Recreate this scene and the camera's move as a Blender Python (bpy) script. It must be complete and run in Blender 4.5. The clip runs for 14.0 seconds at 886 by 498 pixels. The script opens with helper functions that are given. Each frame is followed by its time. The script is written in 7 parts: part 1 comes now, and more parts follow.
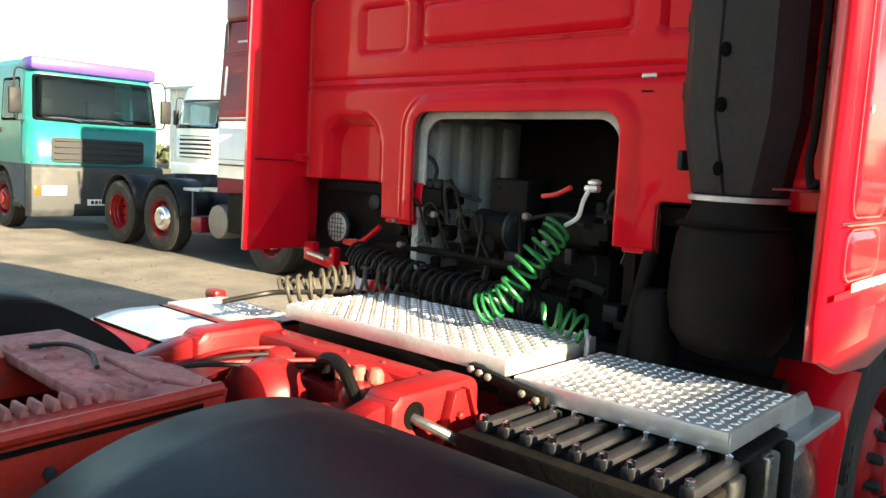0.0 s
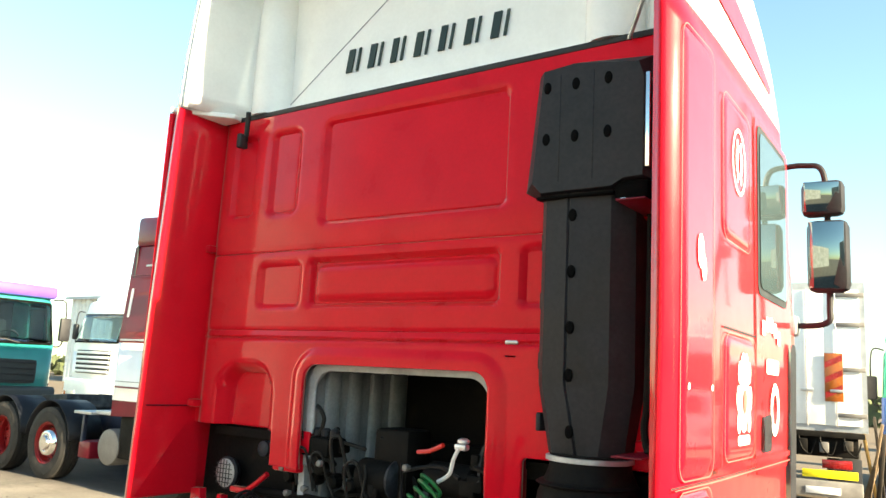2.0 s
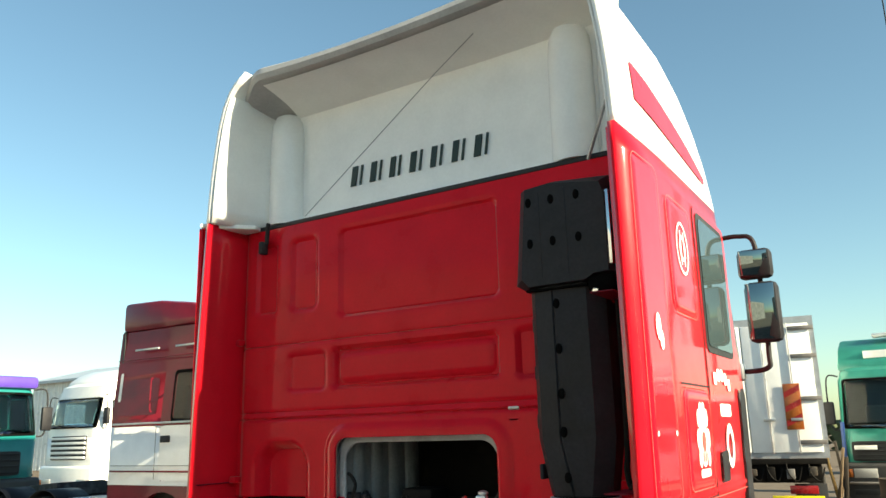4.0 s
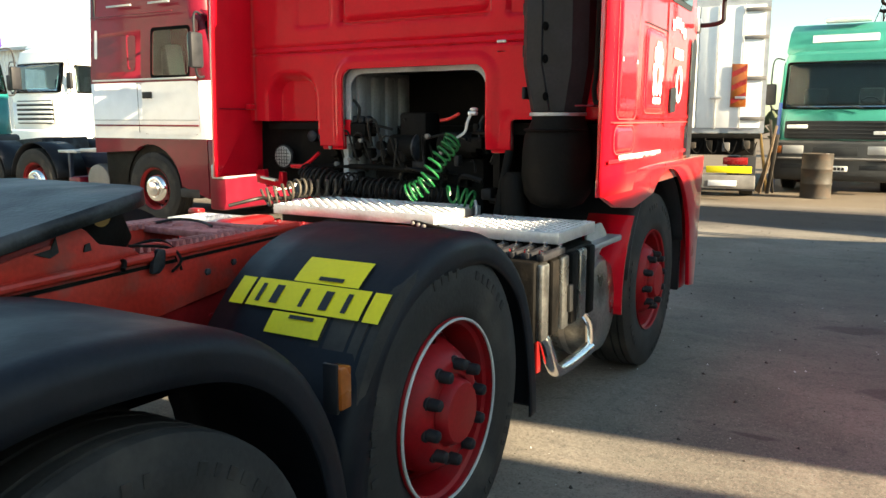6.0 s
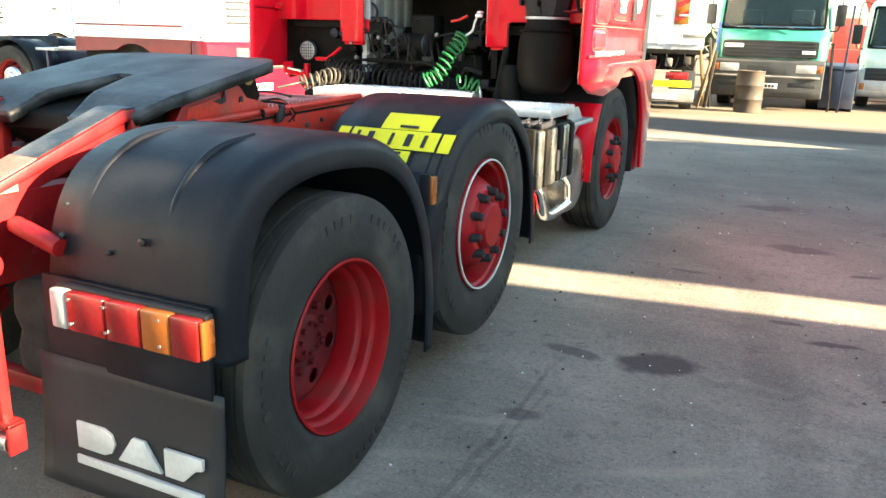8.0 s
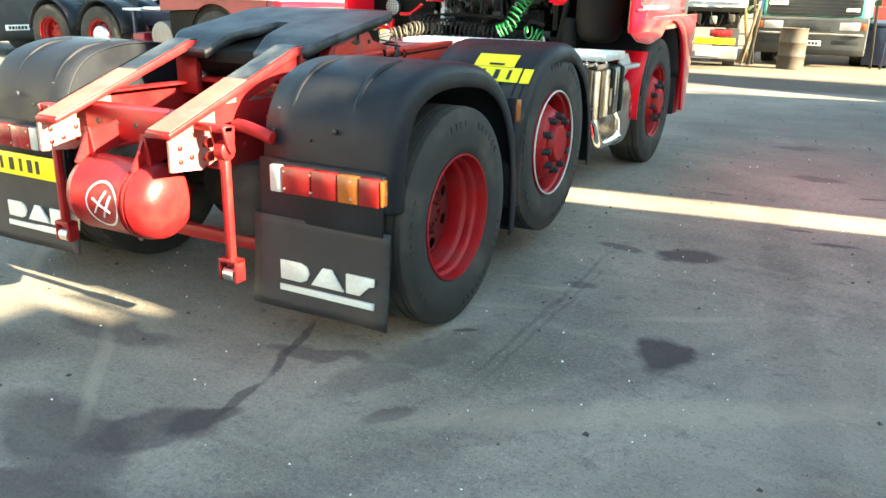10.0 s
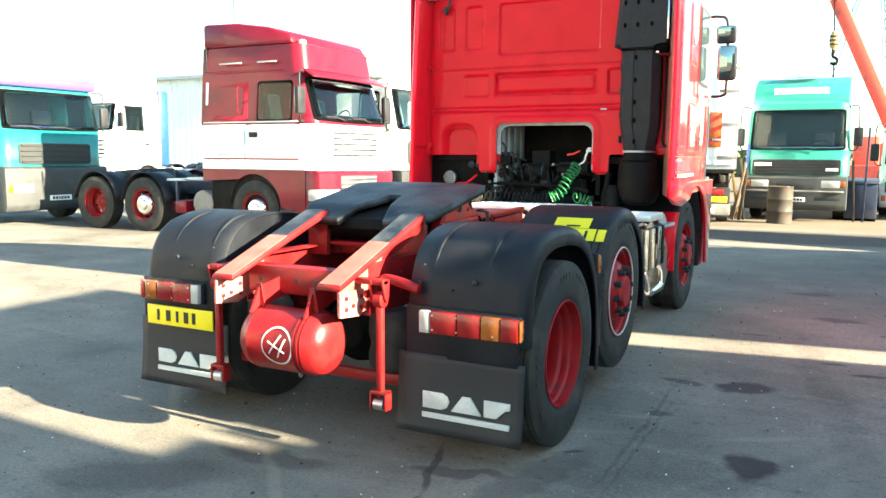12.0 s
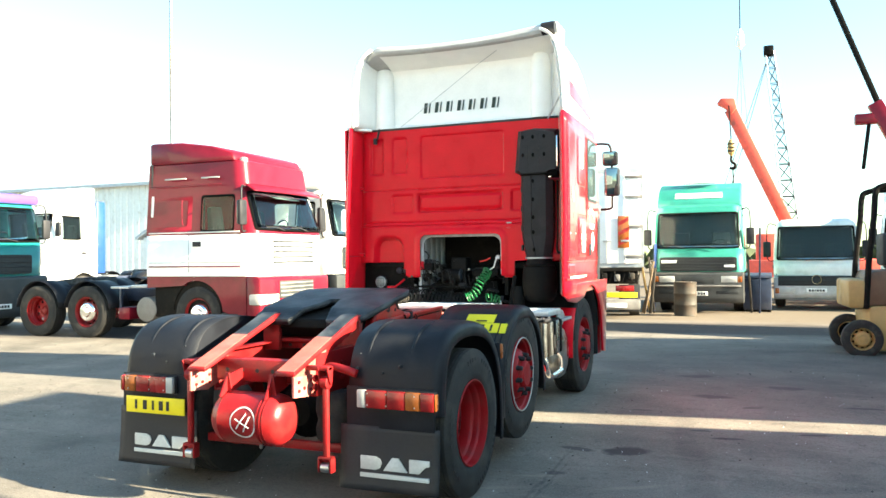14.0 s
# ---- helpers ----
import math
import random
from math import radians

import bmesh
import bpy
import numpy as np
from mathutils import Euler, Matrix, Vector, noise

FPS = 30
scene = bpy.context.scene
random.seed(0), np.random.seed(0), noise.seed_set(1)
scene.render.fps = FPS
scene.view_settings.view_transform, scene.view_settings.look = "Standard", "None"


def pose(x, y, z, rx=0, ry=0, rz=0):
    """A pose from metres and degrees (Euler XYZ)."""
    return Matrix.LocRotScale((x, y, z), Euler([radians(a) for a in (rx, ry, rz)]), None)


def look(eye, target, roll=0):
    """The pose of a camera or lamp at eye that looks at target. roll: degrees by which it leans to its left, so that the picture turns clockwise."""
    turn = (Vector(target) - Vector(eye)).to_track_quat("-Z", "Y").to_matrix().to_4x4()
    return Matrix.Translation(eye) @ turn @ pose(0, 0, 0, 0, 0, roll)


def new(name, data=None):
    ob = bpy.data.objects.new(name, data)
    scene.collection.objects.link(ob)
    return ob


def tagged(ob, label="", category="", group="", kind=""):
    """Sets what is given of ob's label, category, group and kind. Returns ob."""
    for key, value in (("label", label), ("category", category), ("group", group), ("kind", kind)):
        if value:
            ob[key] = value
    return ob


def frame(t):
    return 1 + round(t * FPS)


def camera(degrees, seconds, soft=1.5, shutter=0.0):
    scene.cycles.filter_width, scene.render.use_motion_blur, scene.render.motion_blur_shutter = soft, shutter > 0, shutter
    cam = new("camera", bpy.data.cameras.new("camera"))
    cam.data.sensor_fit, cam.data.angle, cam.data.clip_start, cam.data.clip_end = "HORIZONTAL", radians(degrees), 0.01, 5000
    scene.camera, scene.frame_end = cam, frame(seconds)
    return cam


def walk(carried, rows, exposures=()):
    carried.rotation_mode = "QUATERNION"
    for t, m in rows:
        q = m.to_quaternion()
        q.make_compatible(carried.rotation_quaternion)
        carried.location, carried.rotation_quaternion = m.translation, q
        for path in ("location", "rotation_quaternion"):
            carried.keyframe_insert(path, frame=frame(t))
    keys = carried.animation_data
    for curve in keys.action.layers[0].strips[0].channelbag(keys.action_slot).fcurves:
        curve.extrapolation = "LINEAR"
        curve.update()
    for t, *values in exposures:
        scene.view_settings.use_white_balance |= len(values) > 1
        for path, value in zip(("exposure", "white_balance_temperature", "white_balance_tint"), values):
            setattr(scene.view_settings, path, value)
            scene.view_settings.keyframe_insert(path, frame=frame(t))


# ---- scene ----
cam = camera(58.6, 14.0)
PATH = [
    (0, (1.796, 0.547, 1.647), (0.481, 2.039, 1.43), 2.9),
    (0.5, (1.862, 0.547, 1.721), (0.709, 2.18, 1.647), 2.4),
    (1, (1.89, 0.52, 1.768), (0.754, 2.164, 1.852), 2.2),
    (1.5, (1.939, 0.49, 1.802), (0.817, 2.127, 2.051), 2.4),
    (2, (2.028, 0.418, 1.814), (0.873, 2.018, 2.137), 3.1),
    (2.2, (2.061, 0.375, 1.816), (0.894, 1.955, 2.191), 2.5),
    (4.3, (2.303, -0.304, 1.848), (1.259, 1.338, 2.311), -2.0),
    (4.5, (2.338, -0.328, 1.782), (1.299, 1.343, 2.141), -3.1),
    (5, (2.369, -0.452, 1.667), (1.43, 1.311, 1.764), -2.6),
    (5.5, (2.343, -0.69, 1.625), (1.369, 1.05, 1.474), -2.1),
    (6, (2.399, -0.869, 1.565), (1.411, 0.839, 1.239), -0.0),
    (6.5, (2.428, -1.05, 1.532), (1.398, 0.6, 1.066), 0.3),
    (7, (2.422, -1.348, 1.486), (1.484, 0.338, 0.956), 0.6),
    (7.2, (2.437, -1.503, 1.482), (1.586, 0.219, 0.923), 0.9),
    (9.3, (2.754, -2.639, 1.489), (1.936, -0.873, 1.032), 2.3),
    (9.5, (2.777, -2.741, 1.507), (1.969, -0.972, 1.037), 2.1),
    (10, (2.818, -3.045, 1.457), (1.914, -1.371, 0.839), 1.3),
    (10.5, (2.814, -3.321, 1.493), (1.901, -1.614, 0.989), 0.7),
    (11, (2.769, -3.602, 1.528), (1.807, -1.885, 1.17), 3.3),
    (11.5, (2.676, -3.753, 1.522), (1.756, -1.993, 1.285), 2.4),
    (12, (2.585, -3.949, 1.534), (1.663, -2.189, 1.301), 0.4),
    (12.5, (2.715, -4.293, 1.561), (1.942, -2.454, 1.418), 1.3),
    (13, (2.921, -4.56, 1.581), (2.182, -2.705, 1.477), 0.6),
    (13.5, (3.057, -4.723, 1.601), (2.258, -2.89, 1.546), -0.4),
    (14, (3.131, -4.959, 1.61), (2.355, -3.115, 1.629), -0.6),
]
walk(cam, [(t, look(eye, target, roll)) for t, eye, target, roll in PATH],
     [(0.0, 2.46, 7000, 8), (1.0, 2.54, 7000, 8), (1.5, 2.68, 7000, 7), (2.2, 2.68, 7000, 6), (4.3, 1.56, 6500, 4), (5.5, 1.76, 6700, 6), (6.5, 2.78, 7100, 12), (7.2, 3.04, 7100, 12), (9.5, 4.22, 6900, 3), (10.0, 3.70, 7000, 4), (10.5, 3.74, 6900, 4), (11.5, 3.40, 6400, 3), (14.0, 2.94, 6350, 5)])

# ---- world, sun and exposure ----
SUN_EL, SUN_AZ = 21.0, -1.5      # degrees above the horizon; degrees from +x towards +y
sun_way = Vector((math.cos(radians(SUN_EL)) * math.cos(radians(SUN_AZ)), math.cos(radians(SUN_EL)) * math.sin(radians(SUN_AZ)), math.sin(radians(SUN_EL))))
world = bpy.data.worlds.new("sky")
scene.world = world
world.use_nodes = True
wn = world.node_tree
sky = wn.nodes.new("ShaderNodeTexSky")
sky.sky_type = "NISHITA"
sky.sun_disc = False
sky.sun_elevation = radians(SUN_EL)
sky.sun_rotation = radians(90 - SUN_AZ)
sky.air_density, sky.dust_density, sky.ozone_density = 1.0, 0.7, 0.5
hue = wn.nodes.new("ShaderNodeMix")
hue.data_type, hue.blend_type = "RGBA", "MULTIPLY"
hue.inputs["Factor"].default_value, hue.inputs["B"].default_value = 1.0, (0.86, 1.02, 0.985, 1)
wn.links.new(sky.outputs[0], hue.inputs["A"])
wn.links.new(hue.outputs["Result"], wn.nodes["Background"].inputs[0])
wn.nodes["Background"].inputs[1].default_value = 0.065
sun = new("sun", bpy.data.lights.new("sun", "SUN"))
sun.data.energy, sun.data.angle, sun.data.color = 5.0, radians(0.6), (1.0, 0.85, 0.61)
sun.matrix_world = look(sun_way * 30, (0, 0, 0))

# ---- materials ----
def mat(name, col, rough=0.5, metal=0.0, coat=0.0, var=0.15, scale=5.0, fine=70.0, bump=0.1, dirt=0.0, dirtcol=(0.09, 0.075, 0.06), dscale=2.5, trans=0.0, spec=0.4, grazing=False, sheen=0.0, ior=1.5):
    m = bpy.data.materials.new(name)
    m.use_nodes = True
    nt, p = m.node_tree, m.node_tree.nodes["Principled BSDF"]
    link = nt.links.new
    tc = nt.nodes.new("ShaderNodeTexCoord")

    def noise_node(sc, det=4.0):
        n = nt.nodes.new("ShaderNodeTexNoise")
        n.inputs["Scale"].default_value, n.inputs["Detail"].default_value = sc, det
        link(tc.outputs["Object"], n.inputs["Vector"])
        return n

    def ramp(n, a, b, lo, hi):
        r = nt.nodes.new("ShaderNodeMapRange")
        for i, v in zip(("From Min", "From Max", "To Min", "To Max"), (a, b, lo, hi)):
            r.inputs[i].default_value = v
        link(n.outputs[0], r.inputs["Value"])
        return r
    big, small = noise_node(scale), noise_node(fine, 3.0)
    v1 = ramp(big, 0.3, 0.7, 1 - var, 1 + var)
    v2 = ramp(small, 0.3, 0.7, 1 - var * 0.5, 1 + var * 0.5)
    mul = nt.nodes.new("ShaderNodeMath")
    mul.operation = "MULTIPLY"
    link(v1.outputs[0], mul.inputs[0]), link(v2.outputs[0], mul.inputs[1])
    hsv = nt.nodes.new("ShaderNodeHueSaturation")
    hsv.inputs["Color"].default_value = (*col, 1)
    link(mul.outputs[0], hsv.inputs["Value"])
    out = hsv.outputs[0]
    if dirt > 0:
        dn = noise_node(dscale, 8.0)
        dr = ramp(dn, 0.62 - 0.25 * dirt, 0.75, 0.0, min(1.0, 0.4 + dirt))
        mix = nt.nodes.new("ShaderNodeMix")
        mix.data_type = "RGBA"
        link(dr.outputs[0], mix.inputs["Factor"])
        link(out, mix.inputs["A"])
        mix.inputs["B"].default_value = (*dirtcol, 1)
        out = mix.outputs["Result"]
    link(out, p.inputs["Base Color"])
    rr = ramp(big, 0.3, 0.7, max(0.02, rough * 0.8), min(1.0, rough * 1.25))
    link(rr.outputs[0], p.inputs["Roughness"])
    p.inputs["Metallic"].default_value = metal
    p.inputs["IOR"].default_value = ior
    p.inputs["Specular IOR Level"].default_value = spec
    p.inputs["Coat Weight"].default_value = coat
    p.inputs["Coat Roughness"].default_value = 0.06
    p.inputs["Coat IOR"].default_value = 2.1 if grazing else 1.5
    if sheen:
        p.inputs["Sheen Weight"].default_value, p.inputs["Sheen Roughness"].default_value = sheen, 0.3
        p.inputs["Sheen Tint"].default_value = (1.0, 0.72, 0.52, 1)
    if grazing:
        # lacquer that shines at a slant and looks dull head-on
        lw = nt.nodes.new("ShaderNodeLayerWeight")
        lw.inputs["Blend"].default_value = 0.5
        gr = nt.nodes.new("ShaderNodeMapRange")
        for i, v in zip(("From Min", "From Max", "To Min", "To Max"), (0.28, 0.70, 0.06, coat)):
            gr.inputs[i].default_value = v
        link(lw.outputs["Facing"], gr.inputs["Value"])
        link(gr.outputs[0], p.inputs["Coat Weight"])
    if trans:
        p.inputs["Transmission Weight"].default_value = trans
    if bump:
        bp = nt.nodes.new("ShaderNodeBump")
        bp.inputs["Strength"].default_value, bp.inputs["Distance"].default_value = bump, 0.004
        link(small.outputs[0], bp.inputs["Height"])
        link(bp.outputs[0], p.inputs["Normal"])
    return m


M = {
    "red": mat("red_paint", (0.62, 0.005, 0.018), 0.32, coat=1.0, var=0.06, bump=0.01, spec=0.04, grazing=True, sheen=0.5),
    # darker than the rim red: grime plus the painted shade of the recess
    "red_grimy_shaded": mat("grimy_shaded_wheel_red", (0.105, 0.008, 0.011), 0.55, var=0.3, bump=0.25, spec=0.25, dirt=0.5, dirtcol=(0.06, 0.018, 0.018), dscale=14),
    "pink_dust": mat("dust_over_red_paint", (0.42, 0.17, 0.16), 0.7, var=0.35, bump=0.4, dirt=0.6, dirtcol=(0.22, 0.05, 0.05), dscale=16),
    "red_frame": mat("red_chassis_paint", (0.235, 0.009, 0.011), 0.36, var=0.2, bump=0.15, spec=0.3, dirt=0.4, dirtcol=(0.12, 0.025, 0.022), dscale=6),
    # pale red: painted sunlight on the ramps, dust on the air fittings
    "red_sunlit_dusty": mat("sunlit_dusty_red_paint", (0.42, 0.095, 0.075), 0.65, var=0.2, bump=0.25, dirt=0.5, dirtcol=(0.27, 0.14, 0.12), dscale=7),
    "red_slide": mat("dusty_slide_paint", (0.44, 0.028, 0.018), 0.45, var=0.25, bump=0.25, dirt=0.4, dirtcol=(0.17, 0.07, 0.06), dscale=9),
    "red_wheel": mat("red_wheel_paint", (0.30, 0.006, 0.010), 0.45, var=0.2, bump=0.1, spec=0.25, dirt=0.35, dirtcol=(0.14, 0.03, 0.028), dscale=5),
    "white": mat("white_paint", (0.86, 0.86, 0.84), 0.35, coat=0.4, var=0.04, bump=0.02),
    "white_dirty": mat("dirty_white", (0.66, 0.67, 0.65), 0.45, var=0.08, dirt=0.25, dirtcol=(0.35, 0.32, 0.28)),
    "liner_grey": mat("pale_grey_liner", (0.40, 0.41, 0.41), 0.6, var=0.2, dirt=0.4, dirtcol=(0.12, 0.11, 0.10), dscale=4),
    "plastic": mat("dark_grey_plastic", (0.021, 0.021, 0.024), 0.5, var=0.25, bump=0.25, scale=8, spec=0.2),
    "guard": mat("black_guard_plastic", (0.009, 0.0105, 0.015), 0.5, var=0.25, bump=0.12, dirt=0.25, dirtcol=(0.026, 0.026, 0.027), dscale=3.5, spec=0.22),
    "rubber": mat("tyre_rubber", (0.022, 0.021, 0.020), 0.8, var=0.3, bump=0.3, dirt=0.4, dirtcol=(0.075, 0.066, 0.056), dscale=5),
    "flap": mat("flap_rubber", (0.018, 0.019, 0.023), 0.6, var=0.2, bump=0.2, dirt=0.2, dirtcol=(0.06, 0.055, 0.05)),
    # oily black, set darker still to hold the shade under the cab
    "dark": mat("oily_and_shaded_black", (0.006, 0.0055, 0.005), 0.6, spec=0.1, var=0.4, bump=0.4, dirt=0.3, dirtcol=(0.02, 0.016, 0.012), dscale=9),
    "grease": mat("greasy_steel", (0.016, 0.019, 0.024), 0.5, metal=0.0, var=0.6, scale=9, bump=0.6, dirt=0.55, dirtcol=(0.095, 0.105, 0.115), dscale=4.5, spec=0.3),
    "steel": mat("bare_steel", (0.5, 0.5, 0.5), 0.35, metal=0.9, var=0.2, bump=0.15, dirt=0.2, dirtcol=(0.2, 0.18, 0.16), dscale=8),
    "alu": mat("aluminium_plate", (0.72, 0.73, 0.74), 0.42, metal=0.75, var=0.12, bump=0.15, dirt=0.15, dirtcol=(0.4, 0.38, 0.34), dscale=6),
    "dull_steel": mat("dull_steel_sheet", (0.36, 0.36, 0.34), 0.28, metal=0.85, var=0.35, bump=0.2, dirt=0.5, dirtcol=(0.05, 0.048, 0.044), dscale=6),
    "chrome": mat("chrome", (0.8, 0.8, 0.8), 0.12, metal=1.0, var=0.06, bump=0.02),
    "zinc": mat("galvanised_sheet", (0.42, 0.44, 0.46), 0.45, metal=0.6, var=0.2, bump=0.1, dirt=0.2),
    "yellow": mat("yellow_sheet", (0.83, 0.68, 0.015), 0.45, var=0.06, bump=0.03),
    "black": mat("black_lettering", (0.02, 0.02, 0.02), 0.5, var=0.1, bump=0),
    # end plate red paled to carry the sun that falls on it
    "end_plate": mat("sunlit_plate_paint", (0.42, 0.12, 0.10), 0.6, var=0.3, bump=0.3, dirt=0.4, dirtcol=(0.42, 0.30, 0.26), dscale=12),
    "pin": mat("pale_pinstripe", (0.64, 0.10, 0.085), 0.5, var=0.08, bump=0),
    "vent": mat("vent_slot", (0.003, 0.003, 0.003), 0.9, var=0.1, bump=0, spec=0.05),
    "greentext": mat("dark_green_lettering", (0.012, 0.03, 0.025), 0.45, var=0.1, bump=0),
    "white_mark": mat("white_marking", (0.8, 0.8, 0.78), 0.5, var=0.08, bump=0.05),
    "flap_mark": mat("faded_white_marking", (0.52, 0.54, 0.53), 0.55, var=0.15, bump=0.05),
    "lens_red": mat("red_lens", (0.24, 0.010, 0.010), 0.25, var=0.2, bump=0.1, coat=0.3, dirt=0.3, dirtcol=(0.09, 0.02, 0.018), dscale=12),
    "lens_amber": mat("amber_lens", (0.30, 0.085, 0.015), 0.25, var=0.2, bump=0.1, coat=0.3, dirt=0.3, dirtcol=(0.12, 0.05, 0.02), dscale=12),
    "lens_clear": mat("clear_lens", (0.36, 0.36, 0.35), 0.15, var=0.1, bump=0.1, coat=0.6),
    "hose_green": mat("green_hose", (0.008, 0.13, 0.035), 0.4, var=0.15, bump=0.05),
    "hose_black": mat("black_hose", (0.014, 0.013, 0.012), 0.45, var=0.15, bump=0.05, spec=0.2),
    "hose_brown": mat("brownish_hose", (0.075, 0.065, 0.052), 0.55, var=0.2, bump=0.05, spec=0.25),
    "hose_red": mat("red_hose", (0.6, 0.03, 0.02), 0.4, var=0.1),
    "glass": mat("tinted_glass", (0.30, 0.46, 0.44), 0.03, var=0.02, bump=0, trans=0.85, spec=0.3, ior=1.22),
    "lining": mat("dark_lining", (0.020, 0.023, 0.025), 0.6, var=0.3, bump=0.1),
    "mirror": mat("mirror_glass", (0.24, 0.29, 0.29), 0.03, metal=1.0, var=0.02, bump=0),
    "teal": mat("teal_paint", (0.015, 0.18, 0.175), 0.35, coat=0.4, var=0.06, bump=0.02),
    "green": mat("sea_green_paint", (0.03, 0.21, 0.165), 0.4, coat=0.3, var=0.1, bump=0.02),
    "purple": mat("purple_paint", (0.09, 0.05, 0.34), 0.4, coat=0.2, var=0.08),
    "blue": mat("blue_paint", (0.012, 0.05, 0.20), 0.4, coat=0.3, var=0.1),
    "navy": mat("navy_chassis", (0.02, 0.03, 0.06), 0.5, var=0.3, dirt=0.3),
    "maroon": mat("dark_red_paint", (0.145, 0.006, 0.017), 0.35, coat=0.25, spec=0.12, var=0.12, bump=0.02),
    "orange": mat("crane_orange", (0.74, 0.10, 0.065), 0.5, var=0.12, dirt=0.15),
    "tan": mat("tan_machine_paint", (0.42, 0.27, 0.10), 0.5, var=0.12, dirt=0.25),
    "brown": mat("brown_machine_paint", (0.13, 0.075, 0.045), 0.5, var=0.2, dirt=0.3),
    "grey": mat("dull_grey_tank", (0.20, 0.19, 0.18), 0.55, metal=0.3, var=0.2, dirt=0.3),
    "grey_dark": mat("dark_grey_bumper", (0.035, 0.038, 0.040), 0.55, var=0.2, dirt=0.3, dirtcol=(0.07, 0.065, 0.06)),
    "grey_trim": mat("pale_grey_trim", (0.42, 0.42, 0.42), 0.5, var=0.12, dirt=0.25),
    "rust": mat("rusty_drum", (0.040, 0.034, 0.027), 0.7, metal=0.1, var=0.4, bump=0.4, dirt=0.5, dirtcol=(0.075, 0.045, 0.028), dscale=4),
    "shed": mat("shed_sheeting", (0.76, 0.78, 0.78), 0.55, var=0.06, dirt=0.15, dirtcol=(0.4, 0.38, 0.34)),
    "roof": mat("shed_roof_sheet", (0.36, 0.42, 0.48), 0.5, var=0.15),
    "leaf": mat("far_scrub", (0.06, 0.075, 0.035), 0.8, var=0.4, scale=1.5),
    "side_glass": mat("dark_side_glass", (0.05, 0.075, 0.08), 0.03, var=0.02, bump=0, spec=0.5, ior=2.0),
    "cab_glass": mat("cab_glass", (0.62, 0.76, 0.74), 0.02, var=0.02, bump=0, trans=1.0, spec=0.5, ior=1.3),
    "cladding": mat("grey_cladding", (0.46, 0.45, 0.43), 0.8, var=0.3, scale=0.8),
    "wall": mat("unseen_wall_grey", (0.32, 0.31, 0.29), 0.8, var=0.2, scale=1.0),
    "wood": mat("weathered_wood", (0.20, 0.14, 0.085), 0.75, var=0.3, bump=0.4),
}


def ground_material():
    m = mat("worn_yard_concrete", (0.196, 0.174, 0.150), 0.85, var=0.30, scale=1.3, fine=45, bump=0.7, dirt=0.45, dirtcol=(0.10, 0.095, 0.082), dscale=0.9, spec=0.06)
    nt, p = m.node_tree, m.node_tree.nodes["Principled BSDF"]
    link = nt.links.new
    base = p.inputs["Base Color"].links[0].from_socket
    tc = nt.nodes.new("ShaderNodeTexCoord")
    warp = nt.nodes.new("ShaderNodeTexNoise")
    warp.inputs["Scale"].default_value, warp.inputs["Detail"].default_value = 5.0, 6.0
    link(tc.outputs["Object"], warp.inputs["Vector"])
    spread = nt.nodes.new("ShaderNodeVectorMath")
    spread.operation = "MULTIPLY_ADD"
    link(warp.outputs["Color"], spread.inputs[0])
    spread.inputs[1].default_value, spread.inputs[2].default_value = (0.24, 0.24, 0), (-0.12, -0.12, 0)
    moved = nt.nodes.new("ShaderNodeVectorMath")
    link(tc.outputs["Object"], moved.inputs[0]), link(spread.outputs[0], moved.inputs[1])
    fine_spread = nt.nodes.new("ShaderNodeVectorMath")
    fine_spread.operation = "MULTIPLY_ADD"
    link(warp.outputs["Color"], fine_spread.inputs[0])
    fine_spread.inputs[1].default_value, fine_spread.inputs[2].default_value = (0.09, 0.09, 0), (-0.045, -0.045, 0)
    nudged = nt.nodes.new("ShaderNodeVectorMath")
    link(tc.outputs["Object"], nudged.inputs[0]), link(fine_spread.outputs[0], nudged.inputs[1])

    # pale worn patches, dark spots and hairline cracks
    def layer(base, tex, sc, lo, hi, amount, col, socket=0, det=6.0):
        n = nt.nodes.new(tex)
        n.inputs["Scale"].default_value = sc
        if tex == "ShaderNodeTexNoise":
            n.inputs["Detail"].default_value = det
            n.inputs["Roughness"].default_value = 0.7
        else:
            n.feature = "DISTANCE_TO_EDGE"
        link(tc.outputs["Object"] if sc > 8 else moved.outputs[0], n.inputs["Vector"])
        r = nt.nodes.new("ShaderNodeMapRange")
        for i, v in zip(("From Min", "From Max", "To Min", "To Max"), (lo, hi, *amount)):
            r.inputs[i].default_value = v
        link(n.outputs[socket], r.inputs["Value"])
        mix = nt.nodes.new("ShaderNodeMix")
        mix.data_type = "RGBA"
        link(r.outputs[0], mix.inputs["Factor"]), link(base, mix.inputs["A"])
        mix.inputs["B"].default_value = (*col, 1)
        return mix.outputs["Result"]
    base = layer(base, "ShaderNodeTexNoise", 0.55, 0.50, 0.70, (0.0, 0.55), (0.245, 0.23, 0.195))
    base = layer(base, "ShaderNodeTexNoise", 3.2, 0.55, 0.74, (0.0, 0.45), (0.115, 0.11, 0.10))
    base = layer(base, "ShaderNodeTexNoise", 9.0, 0.58, 0.66, (0.0, 0.45), (0.085, 0.08, 0.075), det=4.0)
    # swept streaks
    plain_way = moved
    for turn, amount in ((58, 0.5), (-12, 0.35)):
        drawn = nt.nodes.new("ShaderNodeMapping")
        drawn.inputs["Rotation"].default_value, drawn.inputs["Scale"].default_value = (0, 0, radians(-turn)), (0.35, 4.0, 1)
        link(plain_way.outputs[0], drawn.inputs["Vector"])
        moved = drawn
